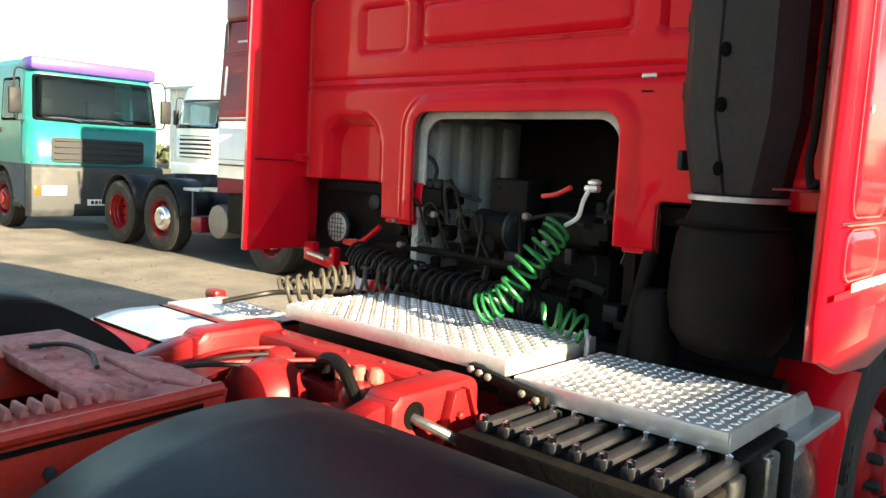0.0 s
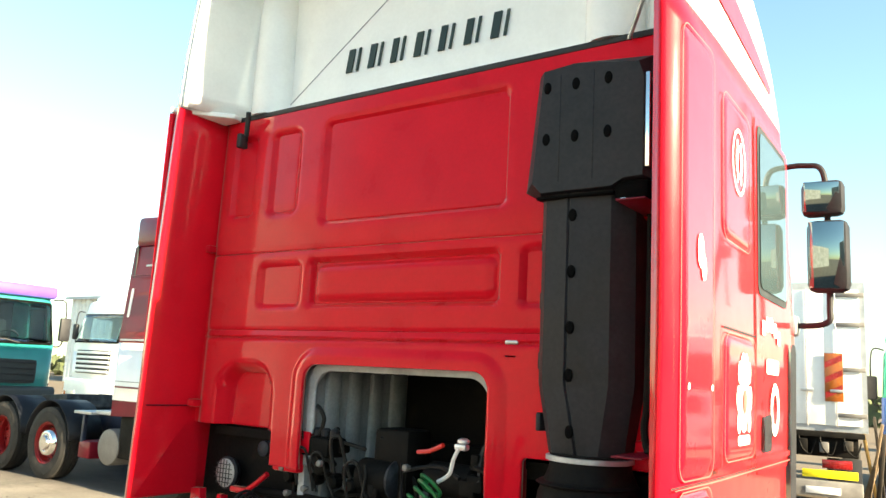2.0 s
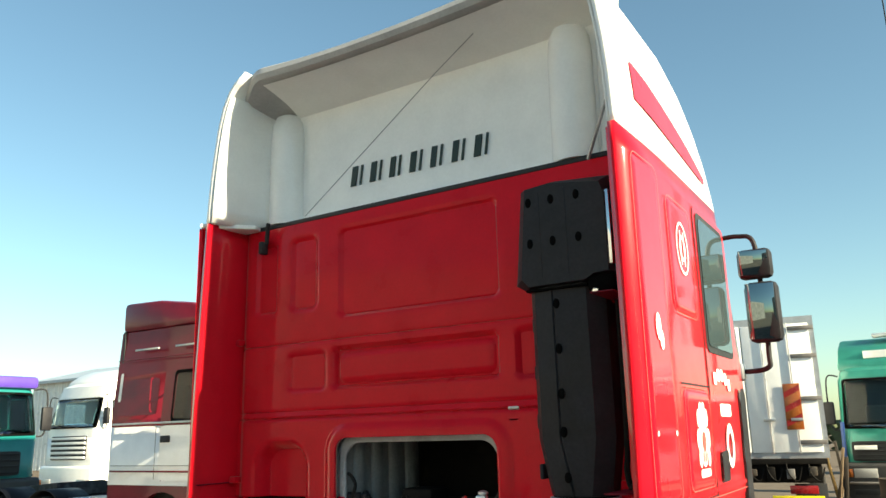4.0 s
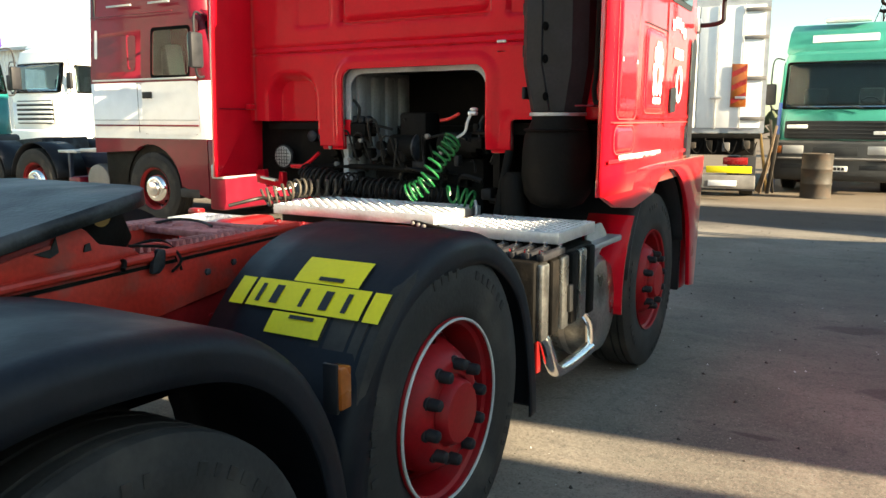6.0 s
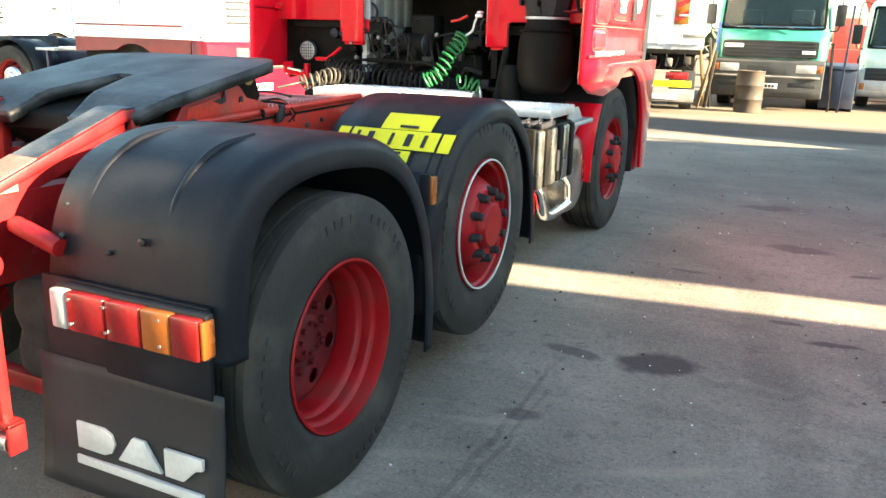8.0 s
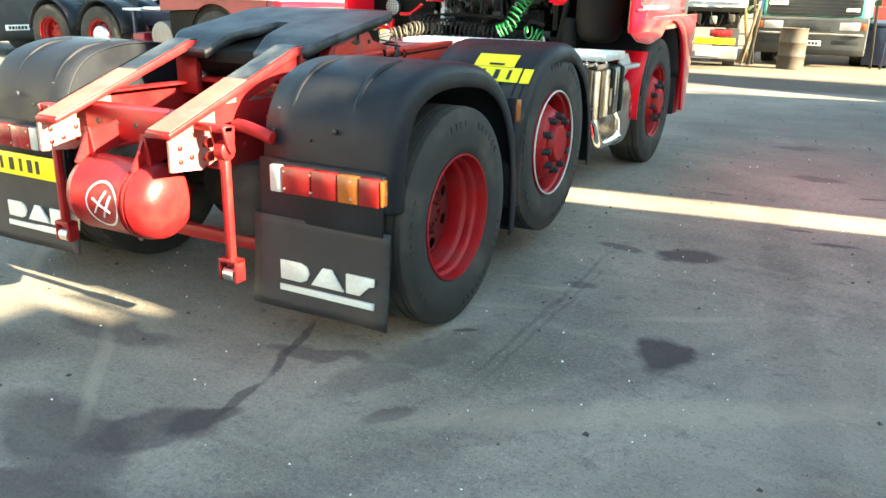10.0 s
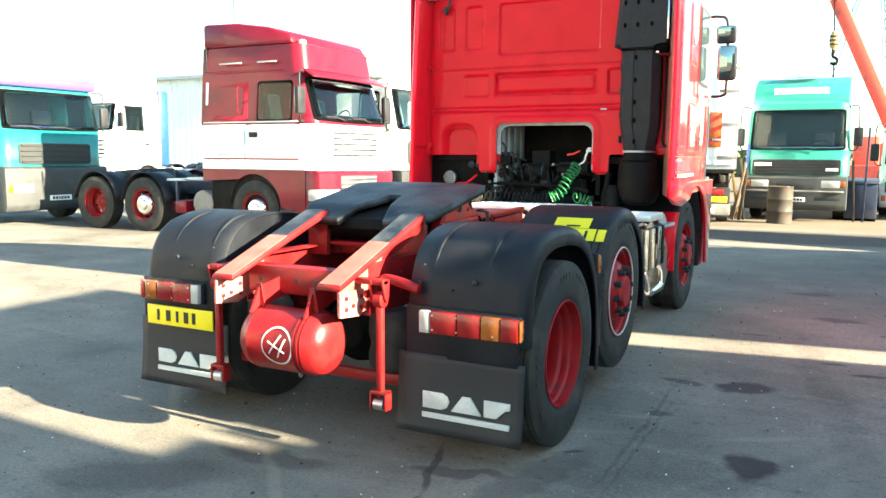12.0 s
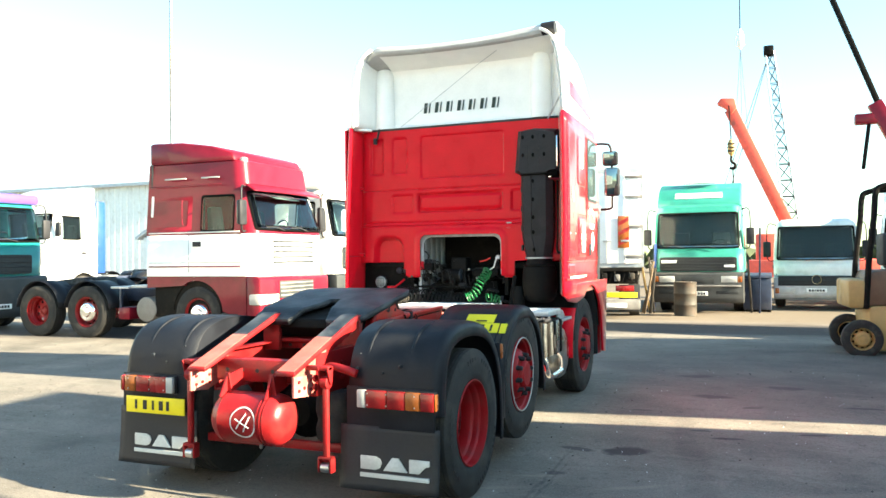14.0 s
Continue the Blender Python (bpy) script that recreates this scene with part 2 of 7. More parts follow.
        base = layer(base, "ShaderNodeTexNoise", 1.6, 0.54, 0.70, (0.0, amount), (0.255, 0.24, 0.20) if turn > 0 else (0.10, 0.095, 0.085))
    moved = plain_way
    base = layer(base, "ShaderNodeTexNoise", 30.0, 0.60, 0.70, (0.0, 0.6), (0.09, 0.085, 0.08), det=3.0)
    base = layer(base, "ShaderNodeTexNoise", 55.0, 0.62, 0.70, (0.0, 0.5), (0.32, 0.30, 0.26), det=2.0)
    base = layer(base, "ShaderNodeTexNoise", 130.0, 0.56, 0.68, (0.0, 0.55), (0.30, 0.27, 0.23), det=2.0)
    base = layer(base, "ShaderNodeTexNoise", 95.0, 0.57, 0.66, (0.0, 0.55), (0.07, 0.066, 0.062), det=2.0)
    base = layer(base, "ShaderNodeTexVoronoi", 0.30, 0.0, 0.005, (0.16, 0.0), (0.09, 0.085, 0.08))
    # oil stains, damp and darker patches, painted shade: centre, radii, turn, strength
    for x, y, a, b, turn, dark in ((2.19, 0.12, 0.20, 0.125, 100, 0.85), (2.01, 1.5, 0.2, 0.14, 30, 0.8), (0.80, -0.64, 0.32, 0.022, -73, 0.65), (0.91, -1.10, 0.16, 0.028, -85, 0.65), (0.58, -1.58, 0.44, 0.17, -10, 0.6), (0.80, -1.42, 0.24, 0.13, 50, 0.6), (0.75, -1.88, 0.42, 0.15, 12, 0.6), (0.90, -1.28, 0.16, 0.06, 60, 0.6), (1.57, 0.40, 1.0, 0.018, 90, 0.3), (1.63, 0.2, 0.9, 0.014, 90, 0.25), (1.35, -0.1, 0.06, 0.02, 30, 0.7), (2.75, 2.1, 0.14, 0.03, 10, 0.7), (2.5, 2.3, 0.09, 0.03, 0, 0.6), (3.4, 2.4, 0.16, 0.03, 15, 0.6), (3.9, 3.6, 0.2, 0.05, 5, 0.6), (2.9, 3.3, 0.12, 0.03, 20, 0.6), (1.9, 2.9, 0.12, 0.03, 0, 0.55), (1.6, 1.46, 0.16, 0.05, -10, 0.6), (0.95, -0.62, 0.25, 0.06, 15, 0.55),
                                   (-0.9, -2.3, 0.7, 0.3, 5, 0.5), (1.45, -0.9, 0.12, 0.05, 60, 0.6), (1.6, 0.75, 0.1, 0.07, 0, 0.5), (2.5, 3.8, 0.22, 0.1, 0, 0.5),
                                   (2.2, 5.2, 0.25, 0.1, 10, 0.45), (3.2, 4.6, 0.2, 0.1, -10, 0.45), (0.0, -0.9, 0.35, 0.12, 0, 0.5),
                                   (1.75, -0.9, 1.9, 0.10, 62, 0.22), (2.6, 0.9, 2.2, 0.12, 100, 0.16), (1.1, -1.7, 1.2, 0.1, 20, 0.22),
                                   # the 7 m band and the five ellipses under lorries are painted shade
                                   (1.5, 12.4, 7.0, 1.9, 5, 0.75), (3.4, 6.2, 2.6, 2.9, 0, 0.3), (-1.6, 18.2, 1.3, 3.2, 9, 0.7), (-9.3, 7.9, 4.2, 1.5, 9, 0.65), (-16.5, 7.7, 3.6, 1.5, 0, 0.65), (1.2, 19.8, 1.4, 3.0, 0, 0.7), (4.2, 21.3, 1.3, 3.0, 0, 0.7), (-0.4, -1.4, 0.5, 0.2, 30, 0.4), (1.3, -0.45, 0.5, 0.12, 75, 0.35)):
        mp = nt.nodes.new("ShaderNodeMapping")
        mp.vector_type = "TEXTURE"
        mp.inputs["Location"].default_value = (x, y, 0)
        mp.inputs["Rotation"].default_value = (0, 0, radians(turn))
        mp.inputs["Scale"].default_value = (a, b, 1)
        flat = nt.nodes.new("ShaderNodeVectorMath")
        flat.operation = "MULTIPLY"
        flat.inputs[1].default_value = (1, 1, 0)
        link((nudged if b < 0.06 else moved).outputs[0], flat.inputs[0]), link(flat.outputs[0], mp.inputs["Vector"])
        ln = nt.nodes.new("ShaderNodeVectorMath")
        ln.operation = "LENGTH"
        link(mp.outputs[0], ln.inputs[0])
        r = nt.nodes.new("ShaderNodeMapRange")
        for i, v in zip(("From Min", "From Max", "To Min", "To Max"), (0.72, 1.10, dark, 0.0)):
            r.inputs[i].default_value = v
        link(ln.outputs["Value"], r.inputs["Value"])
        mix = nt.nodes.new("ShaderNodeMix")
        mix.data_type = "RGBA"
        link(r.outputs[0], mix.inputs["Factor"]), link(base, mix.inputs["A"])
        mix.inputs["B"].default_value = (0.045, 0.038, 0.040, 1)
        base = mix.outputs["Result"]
    # faded paint line and swept sand: centre, radii, turn, amount
    for x, y, a, b, turn, amount in ((0.25, -1.18, 0.48, 0.038, -45, 0.4), (2.3, -0.40, 1.15, 0.10, 33, 0.38), (1.49, 0.64, 0.16, 0.03, 20, 0.4), (2.2, 0.59, 0.28, 0.035, 30, 0.35), (1.34, 0.27, 0.2, 0.03, 25, 0.25), (3.6, 0.9, 0.9, 0.06, 30, 0.25), (-1.2, -0.4, 0.6, 0.04, -45, 0.35)):
        mp = nt.nodes.new("ShaderNodeMapping")
        mp.vector_type = "TEXTURE"
        mp.inputs["Location"].default_value, mp.inputs["Rotation"].default_value, mp.inputs["Scale"].default_value = (x, y, 0), (0, 0, radians(turn)), (a, b, 100)
        link(nudged.outputs[0], mp.inputs["Vector"])
        ln = nt.nodes.new("ShaderNodeVectorMath")
        ln.operation = "LENGTH"
        link(mp.outputs[0], ln.inputs[0])
        r = nt.nodes.new("ShaderNodeMapRange")
        for i, v in zip(("From Min", "From Max", "To Min", "To Max"), (0.5, 1.2, amount, 0.0)):
            r.inputs[i].default_value = v
        link(ln.outputs["Value"], r.inputs["Value"])
        mix = nt.nodes.new("ShaderNodeMix")
        mix.data_type = "RGBA"
        link(r.outputs[0], mix.inputs["Factor"]), link(base, mix.inputs["A"])
        mix.inputs["B"].default_value = (0.32, 0.28, 0.22, 1)
        base = mix.outputs["Result"]
    # sandy, lighter ground away from the hard standing
    gy = nt.nodes.new("ShaderNodeSeparateXYZ")
    link(moved.outputs[0], gy.inputs[0])
    r = nt.nodes.new("ShaderNodeMapRange")
    for i, v in zip(("From Min", "From Max", "To Min", "To Max"), (13.8, 15.2, 0.0, 0.75)):
        r.inputs[i].default_value = v
    link(gy.outputs["Y"], r.inputs["Value"])
    mix = nt.nodes.new("ShaderNodeMix")
    mix.data_type = "RGBA"
    link(r.outputs[0], mix.inputs["Factor"]), link(base, mix.inputs["A"])
    mix.inputs["B"].default_value = (0.155, 0.122, 0.090, 1)
    link(mix.outputs["Result"], p.inputs["Base Color"])
    return m


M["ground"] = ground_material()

# ---- building tools ----
def thing(name, label, category, m=None, group="", kind=""):
    ob = tagged(new(name), label, category, group, kind)
    if m is not None:
        ob.matrix_world = m
    return ob


def finish(bm, smooth=35):
    bmesh.ops.recalc_face_normals(bm, faces=bm.faces)
    me = bpy.data.meshes.new("mesh")
    bm.to_mesh(me)
    bm.free()
    if smooth:
        for poly in me.polygons:
            poly.use_smooth = True
        me.set_sharp_from_angle(angle=radians(smooth))
    return me


def part(name, bm, material, parent, label="", smooth=35):
    ob = new(name, finish(bm, smooth) if isinstance(bm, bmesh.types.BMesh) else bm)
    ob.data.name = name
    if not ob.data.materials:
        ob.data.materials.append(M[material])
    elif ob.data.materials[0] != M[material]:
        ob.material_slots[0].link = "OBJECT"
        ob.material_slots[0].material = M[material]
    ob.parent = parent
    return tagged(ob, label)


def place_part(name, me, material, parent, m, label=""):
    ob = part(name, me, material, parent, label)
    ob.matrix_basis = m
    return ob


def merge(bm, tmp, m=None):
    if m is not None:
        bmesh.ops.transform(tmp, matrix=m, verts=tmp.verts)
    vs = [bm.verts.new(v.co) for v in tmp.verts]
    tmp.verts.index_update()
    for f in tmp.faces:
        bm.faces.new([vs[v.index] for v in f.verts])
    tmp.free()
    return bm


def box(bm, lo, hi, bevel=0.0, m=None, seg=2):
    """A box from corner to corner, with rounded edges."""
    tmp = bmesh.new()
    bmesh.ops.create_cube(tmp, size=1)
    for v in tmp.verts:
        v.co = [lo[i] + (v.co[i] + 0.5) * (hi[i] - lo[i]) for i in range(3)]
    if bevel:
        bmesh.ops.bevel(tmp, geom=tmp.edges[:], offset=bevel, segments=seg, affect="EDGES", profile=0.5)
    return merge(bm, tmp, m)


def prism(bm, poly, axis, a, b, bevel=0.0, m=None):
    """A polygon in the two other axes (in x, y, z order), drawn out along one axis from a to b."""
    tmp = bmesh.new()
    k = "xyz".index(axis)

    def at(p, v):
        q = list(p)
        q.insert(k, v)
        return q
    lo, hi = [tmp.verts.new(at(p, a)) for p in poly], [tmp.verts.new(at(p, b)) for p in poly]
    tmp.faces.new(lo), tmp.faces.new(hi[::-1])
    for i in range(len(poly)):
        j = (i + 1) % len(poly)
        tmp.faces.new((lo[i], hi[i], hi[j], lo[j]))
    bmesh.ops.recalc_face_normals(tmp, faces=tmp.faces)
    if bevel:
        bmesh.ops.bevel(tmp, geom=tmp.edges[:], offset=bevel, segments=2, affect="EDGES", profile=0.5)
    return merge(bm, tmp, m)


def lathe(bm, profile, axis="x", seg=48, centre=(0, 0, 0), m=None, closed=False):
    """Turns (radius, distance along the axis) pairs round the axis."""
    tmp = bmesh.new()
    rings = []
    for r, h in profile:
        ring = []
        for i in range(seg):
            a = 2 * math.pi * i / seg
            p = {"x": (h, r * math.cos(a), r * math.sin(a)), "y": (r * math.cos(a), h, r * math.sin(a)), "z": (r * math.cos(a), r * math.sin(a), h)}[axis]
            ring.append(tmp.verts.new([p[n] + centre[n] for n in range(3)]))
        rings.append(ring)
    pairs = list(zip(rings, rings[1:])) + ([(rings[-1], rings[0])] if closed else [])
    for r0, r1 in pairs:
        for i in range(seg):
            j = (i + 1) % seg
            tmp.faces.new((r0[i], r0[j], r1[j], r1[i]))
    if not closed:
        for ring in (rings[0], rings[-1]):
            tmp.faces.new(ring)
    bmesh.ops.remove_doubles(tmp, verts=tmp.verts, dist=1e-5)
    return merge(bm, tmp, m)


def tube(bm, pts, r, seg=8, m=None):
    """A round bar or hose along points."""
    tmp = bmesh.new()
    pts = [Vector(p) for p in pts]
    side, rings = None, []
    for i, p in enumerate(pts):
        d = (pts[min(i + 1, len(pts) - 1)] - pts[max(i - 1, 0)]).normalized()
        if side is None:
            side = d.orthogonal().normalized()
        side = (side - d * side.dot(d)).normalized()
        up = d.cross(side)
        rings.append([tmp.verts.new(p + r * (math.cos(2 * math.pi * k / seg) * side + math.sin(2 * math.pi * k / seg) * up)) for k in range(seg)])
    for r0, r1 in zip(rings, rings[1:]):
        for k in range(seg):
            tmp.faces.new((r0[k], r0[(k + 1) % seg], r1[(k + 1) % seg], r1[k]))
    tmp.faces.new(rings[0]), tmp.faces.new(rings[-1])
    return merge(bm, tmp, m)


def curve(pts, n=8):
    """Points on a smooth line through the given ones."""
    pts = [Vector(p) for p in pts]
    out = []
    for i in range(len(pts) - 1):
        a, b, c, d = pts[max(i - 1, 0)], pts[i], pts[i + 1], pts[min(i + 2, len(pts) - 1)]
        for k in range(n):
            t = k / n
            out.append(0.5 * ((2 * b) + (c - a) * t + (2 * a - 5 * b + 4 * c - d) * t * t + (3 * b - a - 3 * c + d) * t ** 3))
    return out + [pts[-1]]


def coil(pts, radius, turns, per=14, sag=0.0):
    """A spiral hose round the line through pts."""
    line = curve(pts, 30)
    n = turns * per
    out = []
    for i in range(n + 1):
        u = i / n * (len(line) - 1)
        k = min(int(u), len(line) - 2)
        p = line[k].lerp(line[k + 1], u - k)
        d = (line[k + 1] - line[k]).normalized()
        side = d.cross(Vector((0.1, 0.2, 1))).normalized()
        up = side.cross(d)
        a = 2 * math.pi * i / per
        wob = 1 + 0.12 * math.sin(i * 0.37)
        out.append(p + radius * wob * (math.cos(a) * side + math.sin(a) * up))
    return out


def rrect(cx, cy, hx, hy, r):
    """Signed distance to a rounded rectangle: negative inside."""
    def d(x, y):
        qx, qy = abs(x - cx) - hx + r, abs(y - cy) - hy + r
        return math.hypot(max(qx, 0), max(qy, 0)) + min(max(qx, qy), 0) - r
    return d


def step(a, b, v):
    t = min(1, max(0, (v - a) / (b - a)))
    return t * t * (3 - 2 * t)


def sheet(bm, grid, holes, lay):
    """A sheet over a grid of flat points, with holes cut cleanly along signed distances; lay() puts a flat point into space."""
    def dist(p):
        return min((h(*p) for h in holes), default=1.0)
    nu, nv = len(grid), len(grid[0])
    ds = [[dist(p) for p in row] for row in grid]
    made = {}

    def vert(i, j):
        if (i, j) not in made:
            x, y = grid[i][j]
            if ds[i][j] < 0:
                for _ in range(2):
                    d, e = dist((x, y)), 1e-4
                    gx, gy = (dist((x + e, y)) - d) / e, (dist((x, y + e)) - d) / e
                    n = gx * gx + gy * gy or 1
                    x, y = x - d * gx / n, y - d * gy / n
            made[i, j] = bm.verts.new(lay(x, y))
        return made[i, j]
    for i in range(nu - 1):
        for j in range(nv - 1):
            quad = ((i, j), (i + 1, j), (i + 1, j + 1), (i, j + 1))
            if any(ds[a][b] > 1e-9 for a, b in quad):
                bm.faces.new([vert(a, b) for a, b in quad])
    return bm


def flat_grid(x0, x1, y0, y1, nx, ny):
    return [[(x0 + (x1 - x0) * i / nx, y0 + (y1 - y0) * j / ny) for j in range(ny + 1)] for i in range(nx + 1)]


def thick(ob, t, offset=-1.0):
    mod = ob.modifiers.new("thickness", "SOLIDIFY")
    mod.thickness, mod.offset = t, offset
    return ob


def bars(bm, x0, x1, z0, z1, y, widths, depth=0.003, axis="y", m=None):
    """Plain upright bars that stand for a line of writing."""
    total = sum(widths) + 0.35 * (len(widths) - 1)
    unit, x = (x1 - x0) / total, x0
    for w in widths:
        lo, hi = (x, y - depth, z0), (x + w * unit, y, z1)
        box(bm, [min(a, b) for a, b in zip(lo, hi)], [max(a, b) for a, b in zip(lo, hi)], m=m)
        x += (w + 0.35) * unit
    return bm


def B():
    return bmesh.new()

# ---- wheels ----
TYRE_R = 0.515


def tyre_mesh(width=0.29, radius=TYRE_R, bead=0.29):
    h = width / 2
    bm = B()
    prof = [(bead, h * 0.82), (bead + 0.02, h * 0.9), (bead + 0.045, h * 0.97), (bead + 0.06, h * 0.965), (bead + 0.10, h), (bead + 0.13, h * 0.99), (radius - 0.055, h * 0.96), (radius - 0.05, h * 0.935), (radius - 0.02, h * 0.91), (radius - 0.004, h * 0.84)]
    for e in (0.62, 0.3):
        prof += [(radius, h * (e + 0.04)), (radius - 0.012, h * (e + 0.02)), (radius - 0.012, h * (e - 0.03)), (radius, h * (e - 0.05))]
    prof += [(r, -a) for r, a in prof[::-1]]
    lathe(bm, prof, "x", 72, closed=True)
    # raised marks on the side wall
    for i, w in enumerate((3, 2, 3, 3, 2, 3, 0, 0, 2, 3, 2, 2)):
        for k in range(3):
            if w:
                a = -0.9 + 0.105 * i + 2 * math.pi * k / 3
                box(bm, (h * 0.965, -0.004 * w, bead + 0.135), (h * 0.999, 0.004 * w, bead + 0.165), 0.001, Matrix.Rotation(a, 4, "X"), 1)
    return finish(bm, 40)


def disc_mesh(r0, r1, x_of, hole_r, hole_n, hole_size, squash=1.0, thickness=0.012):
    bm = B()
    holes = []
    for i in range(hole_n):
        a = 2 * math.pi * (i + 0.5) / hole_n
        c, s = math.cos(a), math.sin(a)

        def hd(y, z, c=c, s=s):
            dy, dz = y - hole_r * c, z - hole_r * s
            u, v = dy * c + dz * s, -dy * s + dz * c
            return math.hypot(u, v * squash) - hole_size
        holes.append(hd)
    nr, na = 16, 120
    grid = [[((r0 + (r1 - r0) * i / nr) * math.cos(2 * math.pi * j / na), (r0 + (r1 - r0) * i / nr) * math.sin(2 * math.pi * j / na)) for j in range(na + 1)] for i in range(nr + 1)]
    sheet(bm, grid, holes, lambda y, z: (x_of(math.hypot(y, z)), y, z))
    bmesh.ops.remove_doubles(bm, verts=bm.verts, dist=1e-5)
    return finish(bm, 45)


def nut_mesh(r=0.018, length=0.045, seg=6):
    bm = B()
    lathe(bm, [(r * 1.25, 0), (r * 1.25, 0.008), (r, 0.010), (r * 0.97, length * 0.75), (r * 0.85, length * 0.92), (r * 0.5, length)], "x", seg)
    return finish(bm, 40 if seg > 6 else 20)


TYRE, NUT, NUT_CAP = tyre_mesh(), nut_mesh(0.015, 0.035), nut_mesh(0.020, 0.052, 12)
DRIVE_DISC = disc_mesh(0.09, 0.249, lambda r: -0.066 + 0.006 * step(0.135, 0.155, r) - 0.014 * step(0.220, 0.249, r), 0.188, 8, 0.029)
STEER_DISC = disc_mesh(0.115, 0.262, lambda r: 0.13 - 0.14 * step(0.15, 0.262, r), 0.228, 10, 0.027, 0.62)


def rim_mesh(kind):
    bm = B()
    if kind == "drive":
        prof = [(0.298, 0.135), (0.301, 0.130), (0.294, 0.121), (0.289, 0.117), (0.286, 0.104), (0.284, 0.082), (0.273, 0.072), (0.270, 0.064), (0.269, 0.034), (0.256, 0.022), (0.252, 0.010), (0.250, -0.03), (0.250, -0.085), (0.258, -0.115), (0.29, -0.13), (0.298, -0.13), (0.288, -0.03), (0.285, 0.1), (0.292, 0.135)]
    else:
        prof = [(0.298, 0.135), (0.300, 0.128), (0.292, 0.115), (0.276, 0.105), (0.268, 0.06), (0.262, -0.02), (0.262, -0.1), (0.29, -0.13), (0.298, -0.13), (0.285, 0.0), (0.29, 0.13)]
    lathe(bm, prof, "x", 64, closed=True)
    return finish(bm, 30)


RIM = {"drive": rim_mesh("drive"), "steer": rim_mesh("steer")}


def hub_mesh(kind):
    bm = B()
    if kind == "drive":
        lathe(bm, [(0.10, -0.086), (0.10, -0.056), (0.092, -0.048), (0.085, -0.044), (0.083, -0.023), (0.07, -0.015), (0.03, -0.011)], "x", 40)
        for i in range(8):
            lathe(bm, [(0.009, -0.012), (0.009, 0.002), (0.004, 0.004)], "x", 6, m=Matrix.Rotation(2 * math.pi * i / 8, 4, "X") @ Matrix.Translation((0, 0, 0.055)))
    else:
        lathe(bm, [(0.124, 0.10), (0.124, 0.128), (0.118, 0.136), (0.108, 0.138), (0.104, 0.165), (0.094, 0.178), (0.03, 0.182)], "x", 40)
    return finish(bm, 30)


HUB = {"drive": hub_mesh("drive"), "steer": hub_mesh("steer")}
HOLE_BACKING = finish(lathe(B(), [(0.255, -0.045), (0.255, -0.035), (0.12, -0.03), (0.05, -0.03)], "x", 32), 30)
RING = finish(lathe(B(), [(0.290, 0.137), (0.297, 0.137), (0.298, 0.142), (0.295, 0.145), (0.290, 0.144)], "x", 72, closed=True), 30)


def wheel(parent, x, y, z, kind, side=1, paint="red_wheel", ring="", hub_paint="", radius=TYRE_R, detail=True, nuts="plastic"):
    """A wheel on its axle: side 1 shows its face to +x, -1 to -x."""
    w = new("wheel")
    w.parent = parent
    s = radius / TYRE_R
    w.matrix_basis = Matrix.Translation((x, y, z)) @ Matrix.Rotation(0 if side > 0 else math.pi, 4, "Z") @ Matrix.Scale(s, 4)
    w.empty_display_size = 0.1
    part("tyre", TYRE, "rubber", w)
    part("rim", RIM[kind], paint, w)
    d = part("wheel_disc", DRIVE_DISC if kind == "drive" else STEER_DISC, hub_paint or paint, w)
    thick(d, 0.012, 1.0)
    part("hub", HUB[kind], hub_paint or paint, w)
    # black disc added behind the holes in place of the shade there
    if kind == "steer":
        part("hole_backing", HOLE_BACKING, "vent", w, "black disc added behind the wheel holes")
    if ring:
        part("rim_ring", RING, ring, w, "thin white ring round the rim")
    if detail:
        for i in range(10):
            a = 2 * math.pi * (i + 0.3) / 10
            rr = 0.125 if kind == "drive" else 0.152
            x0 = -0.065 if kind == "drive" else 0.13
            place_part("wheel_nut", NUT if kind == "drive" else NUT_CAP, hub_paint or paint if kind == "drive" else nuts, w, Matrix.Translation((x0, rr * math.cos(a), rr * math.sin(a))))
    return w

# ---- the red tractor unit ----
BACK_Y, FLAP_Y, SIDE_X = 2.885, 2.53, 1.215
truck = thing("tractor_unit", "red six-wheel tractor unit with white roof parked on yard, no trailer", "truck")

# cab rear wall with pressed panels, tunnel opening and legs
P1, P2 = rrect(0.06, 2.69, 0.485, 0.245, 0.05), rrect(0.03, 2.195, 0.50, 0.115, 0.04)
P2I = rrect(0.03, 2.195, 0.455, 0.072, 0.03)
P3, P4 = rrect(-0.67, 2.72, 0.10, 0.21, 0.05), rrect(-0.64, 2.19, 0.14, 0.11, 0.04)
P5, P6 = rrect(-0.95, 2.72, 0.09, 0.21, 0.04), rrect(0.90, 2.19, 0.30, 0.12, 0.04)
NICHE = rrect(-0.82, 1.55, 0.20, 0.30, 0.15)
OPENING = rrect(0.035, 1.40, 0.465, 0.445, 0.07)


